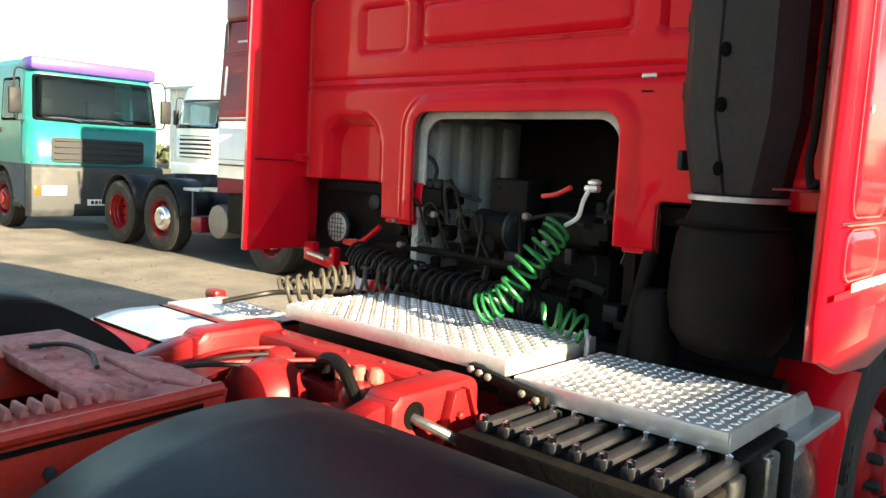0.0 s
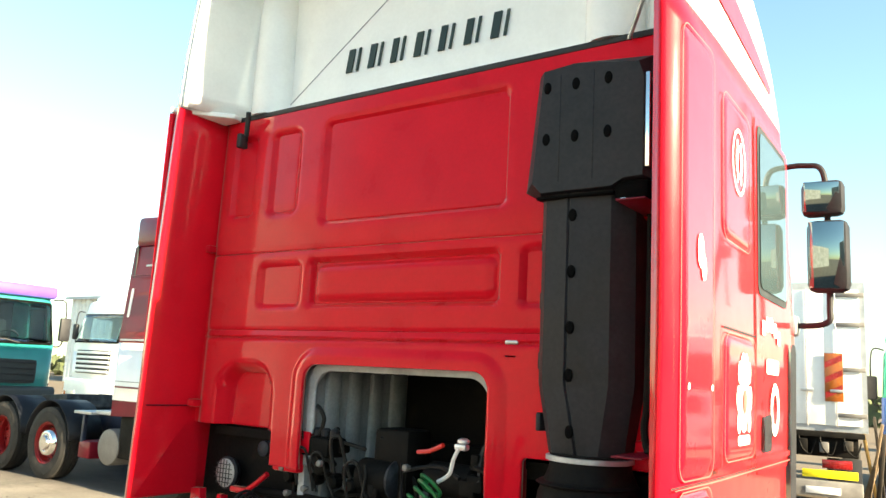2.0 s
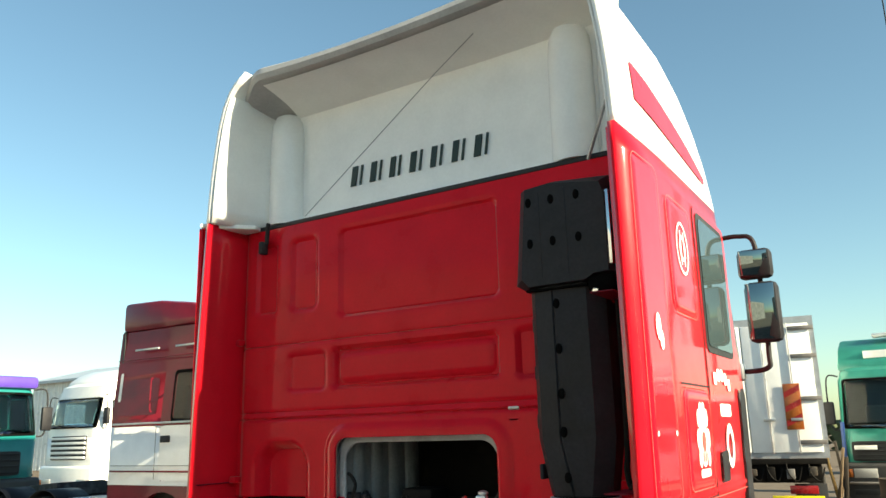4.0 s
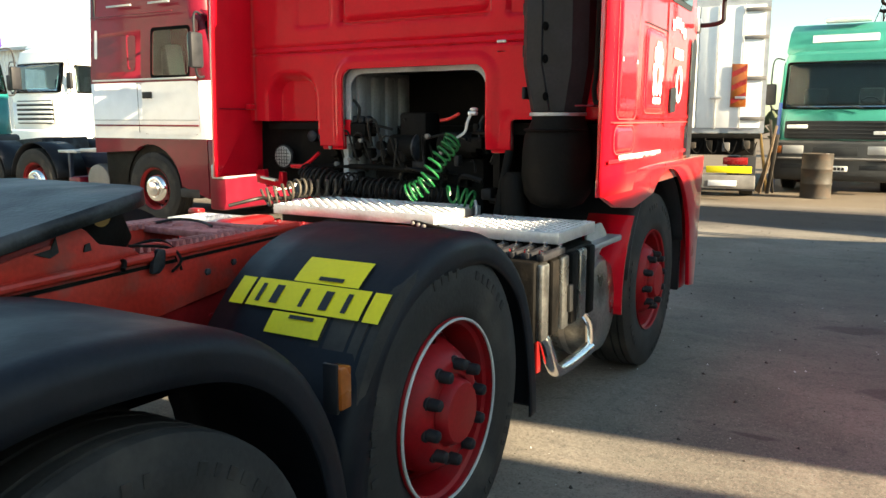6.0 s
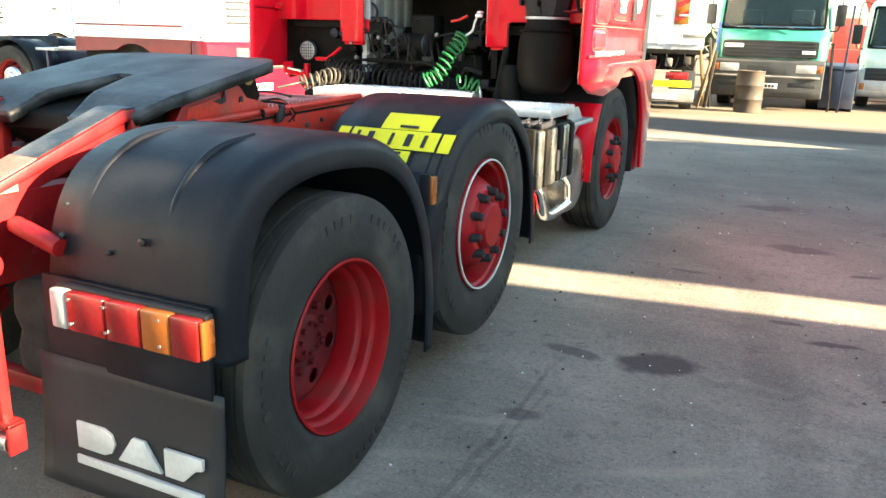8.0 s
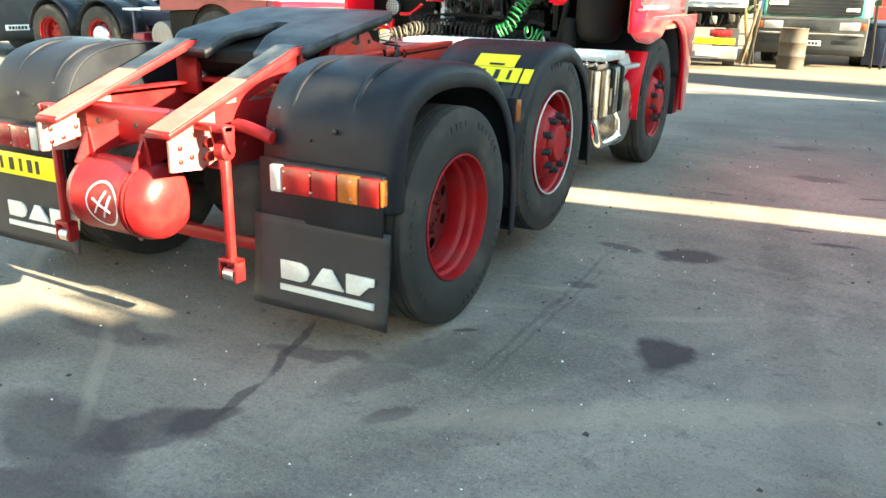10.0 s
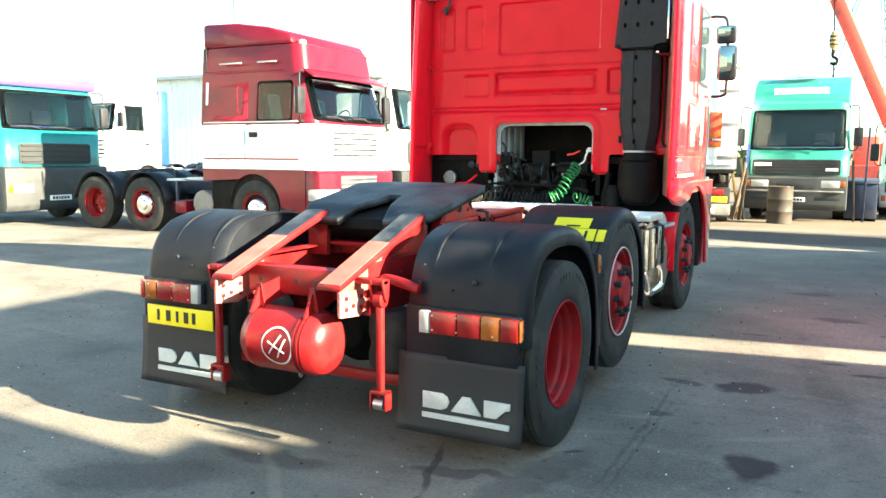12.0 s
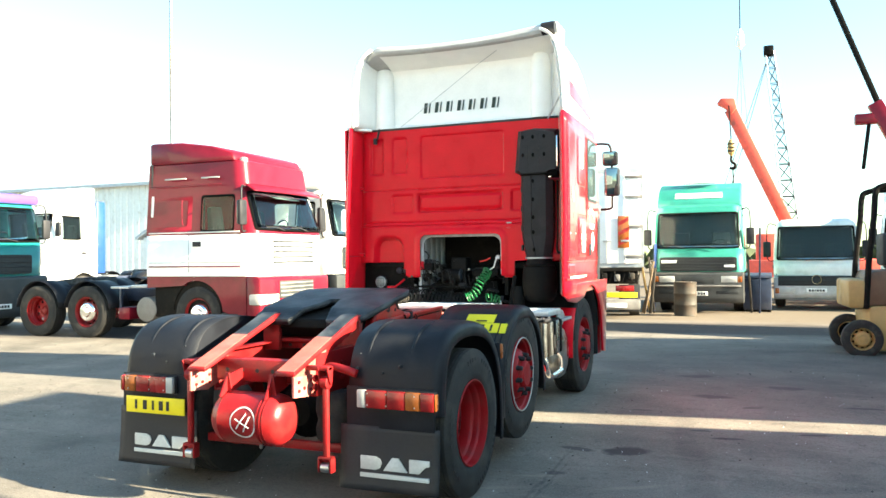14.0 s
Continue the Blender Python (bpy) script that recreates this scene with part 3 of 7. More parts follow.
def wall_depth(x, z):
    """How far the pressed sheet stands back from its plane."""
    d = 0.018 * (1 - step(-0.014, 0.003, P1(x, z)))
    d += 0.030 * (1 - step(-0.016, 0.003, P2(x, z))) - 0.018 * (1 - step(-0.02, 0.004, P2I(x, z)))
    for p, deep in ((P3, 0.018), (P4, 0.016), (P5, 0.02), (P6, 0.02)):
        d += deep * (1 - step(-0.02, 0.004, p(x, z)))
    n = NICHE(x, z)
    d += 0.085 * (1 - step(-0.05, 0.002, n)) if z < 1.9 else 0
    for zz in (1.95, 1.985, 2.345):
        d += 0.013 * math.exp(-((z - zz) / 0.008) ** 2)
    d += 0.03 * step(-1.08, -1.15, x)
    d -= 0.014 * (1 - step(0.03, 0.075, abs(OPENING(x, z)))) * step(1.3, 1.5, z)
    return d


bm = B()
cut = [OPENING, rrect(-1.0, 1.20, 0.395, 0.35, 0.01), rrect(1.06, 1.27, 0.42, 0.29, 0.02)]
sheet(bm, flat_grid(-1.20, 1.17, 1.405, 3.02, 194, 190), cut, lambda x, z: (x, BACK_Y + wall_depth(x, z), z))
back = thick(part("rear_wall", bm, "red", truck, "glossy red pressed-steel rear wall"), 0.02, -1.0)

for x, w in ((-0.525, 0.15), (0.575, 0.11)):
    bm = box(B(), (x - w / 2, BACK_Y - 0.004, 1.385), (x + w / 2, BACK_Y + 0.05, 1.52), 0.008)
    box(bm, (x - w / 2 - 0.045, BACK_Y + 0.012, 1.47), (x + w / 2 + (0.045 if x < 0 else 0.0), BACK_Y + 0.04, 1.56), 0.006)
    leg = part("cab_mount_leg", bm, "red", truck)
    part("leg_bolt", lathe(B(), [(0.018, 0), (0.018, -0.012), (0.01, -0.014)], "y", 12, (x + 0.02, BACK_Y - 0.005, 1.425)), "dark", leg)

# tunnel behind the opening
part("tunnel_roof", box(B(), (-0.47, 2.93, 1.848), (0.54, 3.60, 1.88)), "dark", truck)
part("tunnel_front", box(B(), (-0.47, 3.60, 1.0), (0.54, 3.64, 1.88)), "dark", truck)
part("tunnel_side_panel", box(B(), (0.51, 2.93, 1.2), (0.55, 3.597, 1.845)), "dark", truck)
liner = part("tunnel_side_panel", box(B(), (-0.475, 2.92, 1.2), (-0.44, 3.597, 1.845)), "liner_grey", truck, "ribbed greyish tunnel side panel")
for k in range(4):
    part("panel_rib", box(B(), (-0.441, 3.00 + 0.15 * k, 1.25), (-0.412, 3.09 + 0.15 * k, 1.82), 0.02), "liner_grey", liner)
trim = sheet(B(), flat_grid(-0.46, 0.53, 1.42, 1.87, 90, 50), [rrect(0.035, 1.35, 0.440, 0.470, 0.09), lambda x, z: -rrect(0.035, 1.40, 0.475, 0.455, 0.08)(x, z)], lambda x, z: (x, 2.925, z))
thick(part("opening_trim", trim, "liner_grey", truck, "pale edging round the tunnel opening"), 0.02)
# black sheet added where only dark space shows behind the lamp
part("under_cab_dark_sheet", box(B(), (-1.19, 2.99, 1.16), (-0.56, 3.03, 1.56), 0.01), "dark", truck, "black sheet added behind the work lamp to hold the shade")

# cab body: outline by height
CAB_Z = (1.30, 1.42, 1.60, 2.0, 2.3, 2.88, 3.05, 3.25, 3.40, 3.55, 3.68, 3.80, 3.86)
CAB_F = (4.62, 4.66, 4.68, 4.66, 4.62, 4.42, 4.36, 4.22, 4.08, 3.88, 3.66, 3.36, 3.05)
CAB_W = (1.215, 1.215, 1.215, 1.215, 1.21, 1.20, 1.195, 1.185, 1.17, 1.15, 1.12, 1.06, 0.95)


def lean(z):
    """The cab leans a little to its right and narrows upwards."""
    return 0.03 * (z - 1.2) / 1.8


NEAR = 0.035      # the near side stands this much further out


def taper(y):
    return 0.06 * max(0.0, (y - 3.0) / 1.5)


def cab_ring(z, x_in=0.0, back=FLAP_Y):
    f, w = np.interp(z, CAB_Z, CAB_F), np.interp(z, CAB_Z, CAB_W) - x_in
    r, pts = 0.20, [(w, back)]
    pts += [(w - taper(y), y) for y in np.linspace(2.9, f - r, 8)]
    w2 = pts[-1][0]
    pts += [(w2 - r + r * math.cos(a), f - r + r * math.sin(a) - 0.0) for a in np.linspace(0.2, math.pi / 2, 6)]
    right = [(x, y - 0.05 * (x / 1.2) ** 2 * step(3.6, 4.4, y)) for x, y in pts]
    return [(x + lean(z) + NEAR, y) for x, y in right] + [(-x + lean(z) + 0.02 * (z - 1.2) / 1.8, max(y, FLAP_Y + 0.06)) for x, y in right[::-1]]


def cab_shell(z0, z1, n, cap=False, x_in=0.0, back=FLAP_Y):
    bm = B()
    rings = [[bm.verts.new((x, y, z)) for x, y in cab_ring(z, x_in, back)] for z in np.linspace(z0, z1, n)]
    for a, b in zip(rings, rings[1:]):
        for i in range(len(a) - 1):
            bm.faces.new((a[i], a[i + 1], b[i + 1], b[i]))
    if cap:
        bm.faces.new(rings[-1])
    return bm


thick(part("cab_shell", cab_shell(1.215, 3.02, 20), "red", truck, "glossy red cab with side fairings"), 0.03, -1.0)
thick(part("roof_fairing", cab_shell(3.02, 3.86, 20, cap=False, back=2.55), "white", truck, "tall white roof fairing"), 0.025, -1.0)
bm = cab_shell(3.62, 3.86, 2, cap=True, x_in=0.03, back=2.95)
part("roof_top", bm, "white", truck)

# roof back: recessed wall, rounded inner posts and the overhanging lip
bm = sheet(B(), flat_grid(-1.10, 1.15, 3.02, 3.80, 60, 40), [], lambda x, z: (x, BACK_Y - 0.005 + 0.09 * step(3.02, 3.07, z) - 0.04 * step(3.60, 3.80, z), z))
thick(part("roof_rear_wall", bm, "white", truck, "recessed white rear wall of the roof"), 0.012, 0.0)
bm = B()
prof = [(3.00, -0.13), (2.93, -0.085), (2.84, -0.045), (2.74, -0.02), (2.66, -0.004), (2.625, 0.012), (2.61, 0.04), (2.618, 0.072), (2.65, 0.095), (2.74, 0.105), (2.88, 0.105), (3.05, 0.10)]
rows = []
for k in range(41):
    x = -1.02 + 2.17 * k / 40
    u = x / 1.1
    droop = 0.10 * step(-0.80, -1.05, x)
    rows.append([bm.verts.new((x, y + 0.10 * step(-0.80, -1.05, x), 3.765 + 0.045 * abs(u) ** 2.2 - droop + dz * (0.85 + 0.35 * u * u))) for y, dz in prof])
for a, b in zip(rows, rows[1:]):
    for k in range(len(prof) - 1):
        bm.faces.new((a[k], a[k + 1], b[k + 1], b[k]))
bm.faces.new(rows[0]), bm.faces.new(rows[-1])
lip = part("roof_lip", bm, "grey_trim", truck, "grey overhanging rear edge of the roof")
part("lip_underside", sheet(B(), [[(-0.80 + 1.93 * i / 30, t) for t in np.linspace(0, 1, 8)] for i in range(31)], [], lambda x, t: (x, 2.655 + 0.335 * t, 3.765 + 0.045 * abs(x / 1.1) ** 2.2 + (0.85 + 0.35 * (x / 1.1) ** 2) * float(np.interp(2.655 + 0.335 * t, (2.61, 2.66, 2.74, 2.84, 2.93, 3.0), (0.02, -0.004, -0.02, -0.045, -0.085, -0.13))) - 0.006)), "white", lip, "white underside of the roof edge")
part("lip_end_cap", tube(B(), [(1.02, 2.668, 3.862), (1.155, 2.668, 3.868)], 0.066, 14), "plastic", lip, "dark end cap")
for s in (-1, 1):
    px = s * 0.90 + 0.02
    bm = lathe(B(), [(0.11, 3.03), (0.108, 3.3), (0.106, 3.55), (0.10, 3.64), (0.08, 3.69), (0.04, 3.715), (0.005, 3.72)], "z", 28, (px, 2.955, 0))
    part("roof_post", bm, "white", truck)
    bm = sheet(B(), [[(u, v) for v in np.linspace(3.02, 3.74, 10)] for u in np.linspace(0, 1, 12)], [], lambda u, v: (s * (0.98 + (float(np.interp(v, CAB_Z, CAB_W)) - 1.02) * u) + lean(v) + (NEAR if s > 0 else 0.02), 2.96 - 0.33 * u * u - 0.04 * u, v))
    thick(part("roof_side_liner", bm, "white", truck), 0.01)
bm = box(B(), (-1.12, BACK_Y - 0.025, 3.005), (1.16, BACK_Y + 0.02, 3.03), 0.006)
part("rear_seam", bm, "lining", truck, "dark seam under the white roof")
# writing on the roof: a thick and a thin slanted stroke for each sign
for k in range(7):
    x, w = -0.415 + 0.1315 * k, (0.036, 0.036, 0.032, 0.036, 0.032, 0.034, 0.038)[k]
    for a, b in ((0.0, w), (w + 0.024, w + 0.036)):
        part("letter_bar", prism(B(), [(x + a, 3.185), (x + b, 3.185), (x + b + 0.016, 3.295), (x + a + 0.016, 3.295)], "y", BACK_Y + 0.070, BACK_Y + 0.0765), "greentext", truck)
part("aerial_wire", tube(B(), [(-0.64, 2.84, 3.03), (0.25, 2.80, 3.60), (0.5, 2.78, 3.74)], 0.0026, 5), "zinc", truck)
# side fairings: inner faces, seams, hinges
for s in (-1, 1):
    fy = FLAP_Y + (0.06 if s < 0 else 0.0)
    ex = NEAR if s > 0 else 0.0
    bm = prism(B(), [(s * (1.10 if s > 0 else 1.172), BACK_Y + 0.05), (s * 1.185 + ex, fy + 0.01), (s * 1.20 + ex, fy), (s * 1.20 + ex, BACK_Y + 0.05)], "z", 1.222, 3.0)
    fair = part("side_fairing", bm, "red", truck, "red side fairing panel")
    for z in (1.62, 2.36):
        xs = sorted((s * (1.10 if s > 0 else 1.165), s * 1.192))
        part("fairing_seam", box(B(), (xs[0], fy + 0.03, z), (xs[1], BACK_Y + 0.01, z + 0.006), 0.002), "maroon", fair)
        part("fairing_hinge", box(B(), (min(s * 1.12, s * (1.06 if s > 0 else 1.17)), BACK_Y - 0.05, z), (max(s * 1.12, s * (1.06 if s > 0 else 1.17)), BACK_Y + 0.0, z + 0.035), 0.008), "red", fair)

# near side: trim strips, door, window
def side_x(y, z):
    return float(np.interp(z, CAB_Z, CAB_W)) + lean(z) + NEAR - taper(y)


def side_patch(bm, y0, y1, z0, z1, out=0.008, back=-0.012, r=0.03, n=10, slant=0.0):
    """A panel that follows the cab's side."""
    tmp = bmesh.new()
    d = rrect((y0 + y1) / 2, (z0 + z1) / 2, (y1 - y0) / 2, (z1 - z0) / 2, r)
    grid = flat_grid(y0, y1, z0, z1, 2 * n, 2 * n)
    sheet(tmp, grid, [lambda a, b: -d(a, b)], lambda a, b: (side_x(a + slant * (b - z0), b) + out, a + slant * (b - z0), b))
    return merge(bm, tmp)


# red wedge on the side of the white roof
def wedge(u, v):
    y = 2.80 + 1.15 * u
    z0, z1 = 3.205 - 0.085 * u, 3.385 - 0.10 * u - 0.13 * u * u
    return y, z0 + (z1 - z0) * v


bm = sheet(B(), flat_grid(0, 1, 0, 1, 16, 6), [], lambda u, v: (side_x(*wedge(u, v)) + 0.006, *wedge(u, v)))
part("roof_stripe", bm, "red", truck, "red wedge stripe on the roof side")

door = part("door", side_patch(B(), 3.58, 4.28, 1.52, 2.93, 0.005, r=0.05), "red", truck, "red cab door")
lining = part("window_lining", side_patch(B(), 3.60, 4.20, 2.20, 2.90, 0.009, r=0.05, n=14, slant=0.02), "lining", door)
part("window_glass", side_patch(B(), 3.63, 4.18, 2.23, 2.87, 0.013, r=0.04, n=14, slant=0.02), "side_glass", lining, "side window that reflects the sky")
part("door_handle", side_patch(B(), 3.66, 3.80, 1.60, 1.74, 0.020, r=0.02, n=4), "plastic", door)


def frame_line(y0, y1, z0, z1, r, w, out=0.009, n=10):
    """A thin line that follows a rounded rectangle on the cab's side."""
    cy, cz, hy, hz = (y0 + y1) / 2, (z0 + z1) / 2, (y1 - y0) / 2 - r, (z1 - z0) / 2 - r
    arc = []
    for q, (sy, sz) in enumerate(((1, 1), (-1, 1), (-1, -1), (1, -1))):
        for k in range(n + 1):
            a = math.pi / 2 * (q + k / n)
            arc.append((cy + sy * hy, cz + sz * hz, math.cos(a), math.sin(a)))
    grid = [[(p[0] + rr * p[2], p[1] + rr * p[3]) for p in arc + arc[:1]] for rr in (r - w, r)]
    return sheet(B(), grid, [], lambda y, z: (side_x(y, z) + out, y, z))


def raised(name, y0, y1, z0, z1, label=""):
    """A pressed panel with a soft shoulder, standing proud of the cab's side."""
    d = rrect((y0 + y1) / 2, (z0 + z1) / 2, (y1 - y0) / 2, (z1 - z0) / 2, 0.05)
    bm = sheet(B(), flat_grid(y0, y1, z0, z1, 24, 30), [lambda a, b: -d(a, b)], lambda a, b: (side_x(a, b) + 0.001 + 0.011 * step(0.0, -0.02, d(a, b)), a, b))
    return part(name, bm, "red", truck, label)


raised("side_pressing", 2.66, 2.96, 1.57, 2.93)
raised("side_pressing", 3.08, 3.47, 2.34, 2.85)
raised("side_pressing", 3.10, 3.54, 1.60, 2.01)
raised("side_pressing", 2.65, 2.95, 1.41, 1.525)
for y0, y1, z0, z1, m_ in ((2.65, 2.97, 1.56, 2.94, "pin"), (3.07, 3.48, 2.33, 2.86, "pin"), (2.64, 2.96, 1.40, 1.535, "pin"), (3.095, 3.55, 1.59, 2.02, "pin")):
    part("pinstripe", frame_line(y0, y1, z0, z1, 0.055, 0.0045), m_, truck)
for y0, y1, z0, z1 in ((3.082, 3.088, 1.56, 2.04), (3.085, 3.57, 2.03, 2.037), (3.568, 3.576, 1.52, 2.93), (2.60, 4.28, 1.545, 1.551)):
    part("panel_gap", side_patch(B(), y0, y1, z0, z1, 0.004, r=0.001, n=5), "lining", truck)
# painted crest: plain round shapes
def ring_patch(yc, zc, r0, r1, tall=1.25, out=0.016, a0=0.0, a1=2 * math.pi):
    return sheet(B(), [[(yc + r * math.cos(a), zc + r * tall * math.sin(a)) for a in np.linspace(a0, a1, 33)] for r in (r0, r1)], [], lambda y, z: (side_x(y, z) + out, y, z))


crest = part("door_crest", ring_patch(3.34, 1.79, 0.0, 0.072, 1.5, 0.014), "white_mark", truck, "pale painted emblem")
for y, z, r in ((3.27, 1.89, 0.026), (3.315, 1.915, 0.030), (3.365, 1.915, 0.030), (3.41, 1.89, 0.026), (3.255, 1.80, 0.030), (3.425, 1.80, 0.030), (3.265, 1.72, 0.026), (3.415, 1.72, 0.026)):
    part("crest_piece", ring_patch(y, z, 0.0, r, 1.5, 0.015), "white_mark", crest)
part("crest_base", side_patch(B(), 3.25, 3.43, 1.64, 1.675, 0.015, r=0.014, n=5), "flap_mark", crest)
part("crest_centre", ring_patch(3.34, 1.79, 0.0, 0.028, 1.5, 0.018), "pin", crest)
for y in (3.31, 3.345, 3.38):
    part("crest_bar", side_patch(B(), y - 0.006, y + 0.006, 1.70, 1.75, 0.018, r=0.004, n=3), "red", crest)
part("crest_ring", ring_patch(3.27, 2.64, 0.088, 0.099), "white_mark", truck)
part("crest_ring", ring_patch(3.27, 2.64, 0.035, 0.05), "white_mark", truck)
part("crest_stroke", side_patch(B(), 3.235, 3.25, 2.56, 2.72, 0.016, r=0.004, n=3), "white_mark", truck)
part("crest_stroke", side_patch(B(), 3.29, 3.305, 2.56, 2.72, 0.016, r=0.004, n=3), "white_mark", truck)
part("side_marking", ring_patch(2.80, 2.24, 0.0, 0.03, 1.8), "white_mark", truck)
part("side_marking", ring_patch(2.83, 2.19, 0.0, 0.022, 1.8), "white_mark", truck)
for y in (2.70, 2.92):
    part("marker_stud", ring_patch(y, 1.83, 0.0, 0.010, 1.0), "white_mark", truck)
for k in range(5):
    part("side_lettering", side_patch(B(), 3.66 + 0.075 * k, 3.72 + 0.075 * k, 2.02 + 0.05 * math.sin(0.6 + 0.6 * k), 2.08 + 0.05 * math.sin(0.6 + 0.6 * k), 0.010, r=0.012, n=4), "white_mark", door)
part("side_marking", side_patch(B(), 3.74, 3.98, 1.90, 1.96, 0.010, r=0.01, n=4), "white_mark", door)
part("side_marking", ring_patch(3.88, 1.76, 0.05, 0.085), "white_mark", door)
for z, y0, y1, w, m_ in ((1.575, 2.98, 4.28, 0.018, "red"), (1.372, 2.56, 4.2, 0.020, "red"), (1.385, 2.70, 3.50, 0.026, "white_dirty"), (1.545, 2.60, 4.28, 0.005, "pin")):
    part("side_trim", side_patch(B(), y0, y1, z - w / 2, z + w / 2, 0.016, r=0.004, n=6), m_, truck)

# lower side panel with the front wheel arch, step and bumper
FW_Y, FW_Z = 3.74, 0.62
arch = [(FW_Y + 0.60 * math.cos(a), FW_Z + 0.66 * math.sin(a)) for a in np.linspace(math.pi * 0.93, math.pi * 0.12, 18)]
poly = [(2.55, 1.32), (2.56, 1.215), (2.75, 1.15), (3.05, 1.12)] + [p for p in arch if p[0] > FW_Y or p[1] > 1.13] + [(4.36, 0.48), (4.50, 0.46), (4.57, 0.9), (4.62, 1.32)]
for s in (-1, 1):
    a, b = (1.186 + NEAR, 1.213 + NEAR) if s > 0 else (-1.213, -1.186)
    far_poly = [(2.97, 1.32), (2.97, 1.235), (3.05, 1.12)] + poly[4:]
    part("lower_side_panel", prism(B(), poly if s > 0 else far_poly, "x", a, b, 0.006), "red", truck)
    bm = sheet(B(), [[(u, v) for v in np.linspace(0.55, 1.20, 8)] for u in np.linspace(math.pi * 0.95, math.pi * 0.08, 24)], [], lambda u, v: (s * v, FW_Y + 0.61 * math.cos(u), FW_Z + 0.665 * math.sin(u)))
    thick(part("wheel_arch_liner", bm, "plastic", truck), 0.01)
    bm = sheet(B(), [[(u, v) for v in (0.93, 1.185)] for u in np.linspace(math.pi * 1.04, math.pi * 0.70, 12)], [], lambda u, v: (s * v, FW_Y + 0.60 * math.cos(u) - 0.03, FW_Z + 0.60 * math.sin(u)))
    thick(part("front_mudguard", bm, "red", truck, "red mudguard behind the front wheel"), 0.012)
part("bumper", box(B(), (-1.19, 4.40, 0.42), (1.19, 4.72, 1.30), 0.06), "red", truck)
# black panel added so the inside of the wheel arch stays dark
part("arch_dark_panel", box(B(), (-1.18, 4.345, 0.44), (1.18, 4.385, 1.28), 0.01), "plastic", truck)
part("arch_extension", side_patch(B(), 4.20, 4.34, 1.30, 2.05, 0.02, r=0.05), "plastic", truck, "black wind deflector on the cab corner")

# windscreen and front grille
bm = B()
ws = [[(x, z) for z in np.linspace(2.05, 2.86, 10)] for x in np.linspace(-1.05, 1.05, 20)]
sheet(bm, ws, [], lambda x, z: (x, float(np.interp(z, CAB_Z, CAB_F)) + 0.012 - 0.05 * (x / 1.2) ** 2, z))
thick(part("windscreen", bm, "glass", truck), 0.006)
part("grille", box(B(), (-0.8, 4.62, 1.1), (0.8, 4.74, 1.8), 0.03), "lining", truck)

# mirrors on tubular arms
mx, my = 1.36, 4.42
arm = part("mirror_arm", tube(B(), curve([(1.13, 4.46, 2.93), (1.26, 4.45, 2.93), (1.345, 4.44, 2.88), (mx, 4.44, 2.6), (mx, 4.44, 2.25), (1.34, 4.44, 2.16), (1.17, 4.46, 2.15)], 8), 0.014, 10), "plastic", truck)
big = part("mirror_housing", box(B(), (1.275, 4.36, 2.30), (1.455, 4.46, 2.64), 0.035), "plastic", arm)
small = part("wide_mirror_housing", box(B(), (1.255, 4.36, 2.66), (1.44, 4.45, 2.83), 0.03), "plastic", arm)
part("mirror_pane", box(B(), (-0.075, -0.005, -0.155), (0.075, 0.005, 0.155), 0.004, pose(1.365, 4.352, 2.47, 3, 0, 13)), "mirror", truck)
part("wide_mirror_pane", box(B(), (-0.077, -0.005, -0.07), (0.077, 0.005, 0.07), 0.004, pose(1.348, 4.352, 2.745, 8, 0, 15)), "mirror", truck)
part("mirror_bracket", box(B(), (1.12, 4.40, 2.10), (1.22, 4.5, 2.2), 0.02), "zinc", truck)

# air intake duct with vent slots, ring and filter canister
def loft(bm, rings, cap=True):
    """A skin over rings of points with equal counts."""
    vs_ = [[bm.verts.new(p) for p in ring] for ring in rings]
    for a, b in zip(vs_, vs_[1:]):
        for k in range(len(a)):
            bm.faces.new((a[k], a[(k + 1) % len(a)], b[(k + 1) % len(b)], b[k]))
    if cap:
        bm.faces.new(vs_[0]), bm.faces.new(vs_[-1])
    return bm


def soften(bm, width, seg=2, angle=25):
    sharp = [e for e in bm.edges if len(e.link_faces) == 2 and e.calc_face_angle(0) > radians(angle)]
    bmesh.ops.bevel(bm, geom=sharp, offset=width, segments=seg, affect="EDGES", profile=0.5)
    return bm


DF = 2.685
# shaft: creased front, narrowing towards the clamp
shaft = [(2.46, 0.758, 1.082, DF + 0.01), (1.82, 0.758, 1.082, DF + 0.015), (1.60, 0.795, 1.045, DF + 0.03)]
bm = loft(B(), [[(a, 2.87, z), (a, f + 0.055, z), (a + 0.035, f + 0.012, z), (a + 0.115, f + 0.002, z), (a + 0.12, f + 0.008, z), (a + 0.128, f + 0.002, z), (b - 0.06, f + 0.014, z), (b, f + 0.075, z), (b, 2.87, z)] for z, a, b, f in shaft])
duct = part("air_intake_duct", soften(bm, 0.008), "plastic", truck, "dark grey plastic air intake duct")
back_ring = [(0.735, 2.872), (0.70, 2.50), (0.695, 2.46), (0.755, 2.425), (1.03, 2.43), (1.075, 2.452), (1.165, 2.452), (1.17, 2.80), (1.145, 2.875), (0.90, 2.895)]
front_ring = [(0.785, 2.862), (0.755, 2.51), (0.752, 2.475), (0.785, 2.438), (1.035, 2.44), (1.075, 2.462), (1.138, 2.465), (1.138, 2.79), (1.12, 2.838), (0.90, 2.872)]
bm = loft(B(), [[(x, 2.87, z) for x, z in back_ring], [(x, DF + 0.055, z) for x, z in back_ring], [(x, DF - 0.01, z) for x, z in front_ring]])
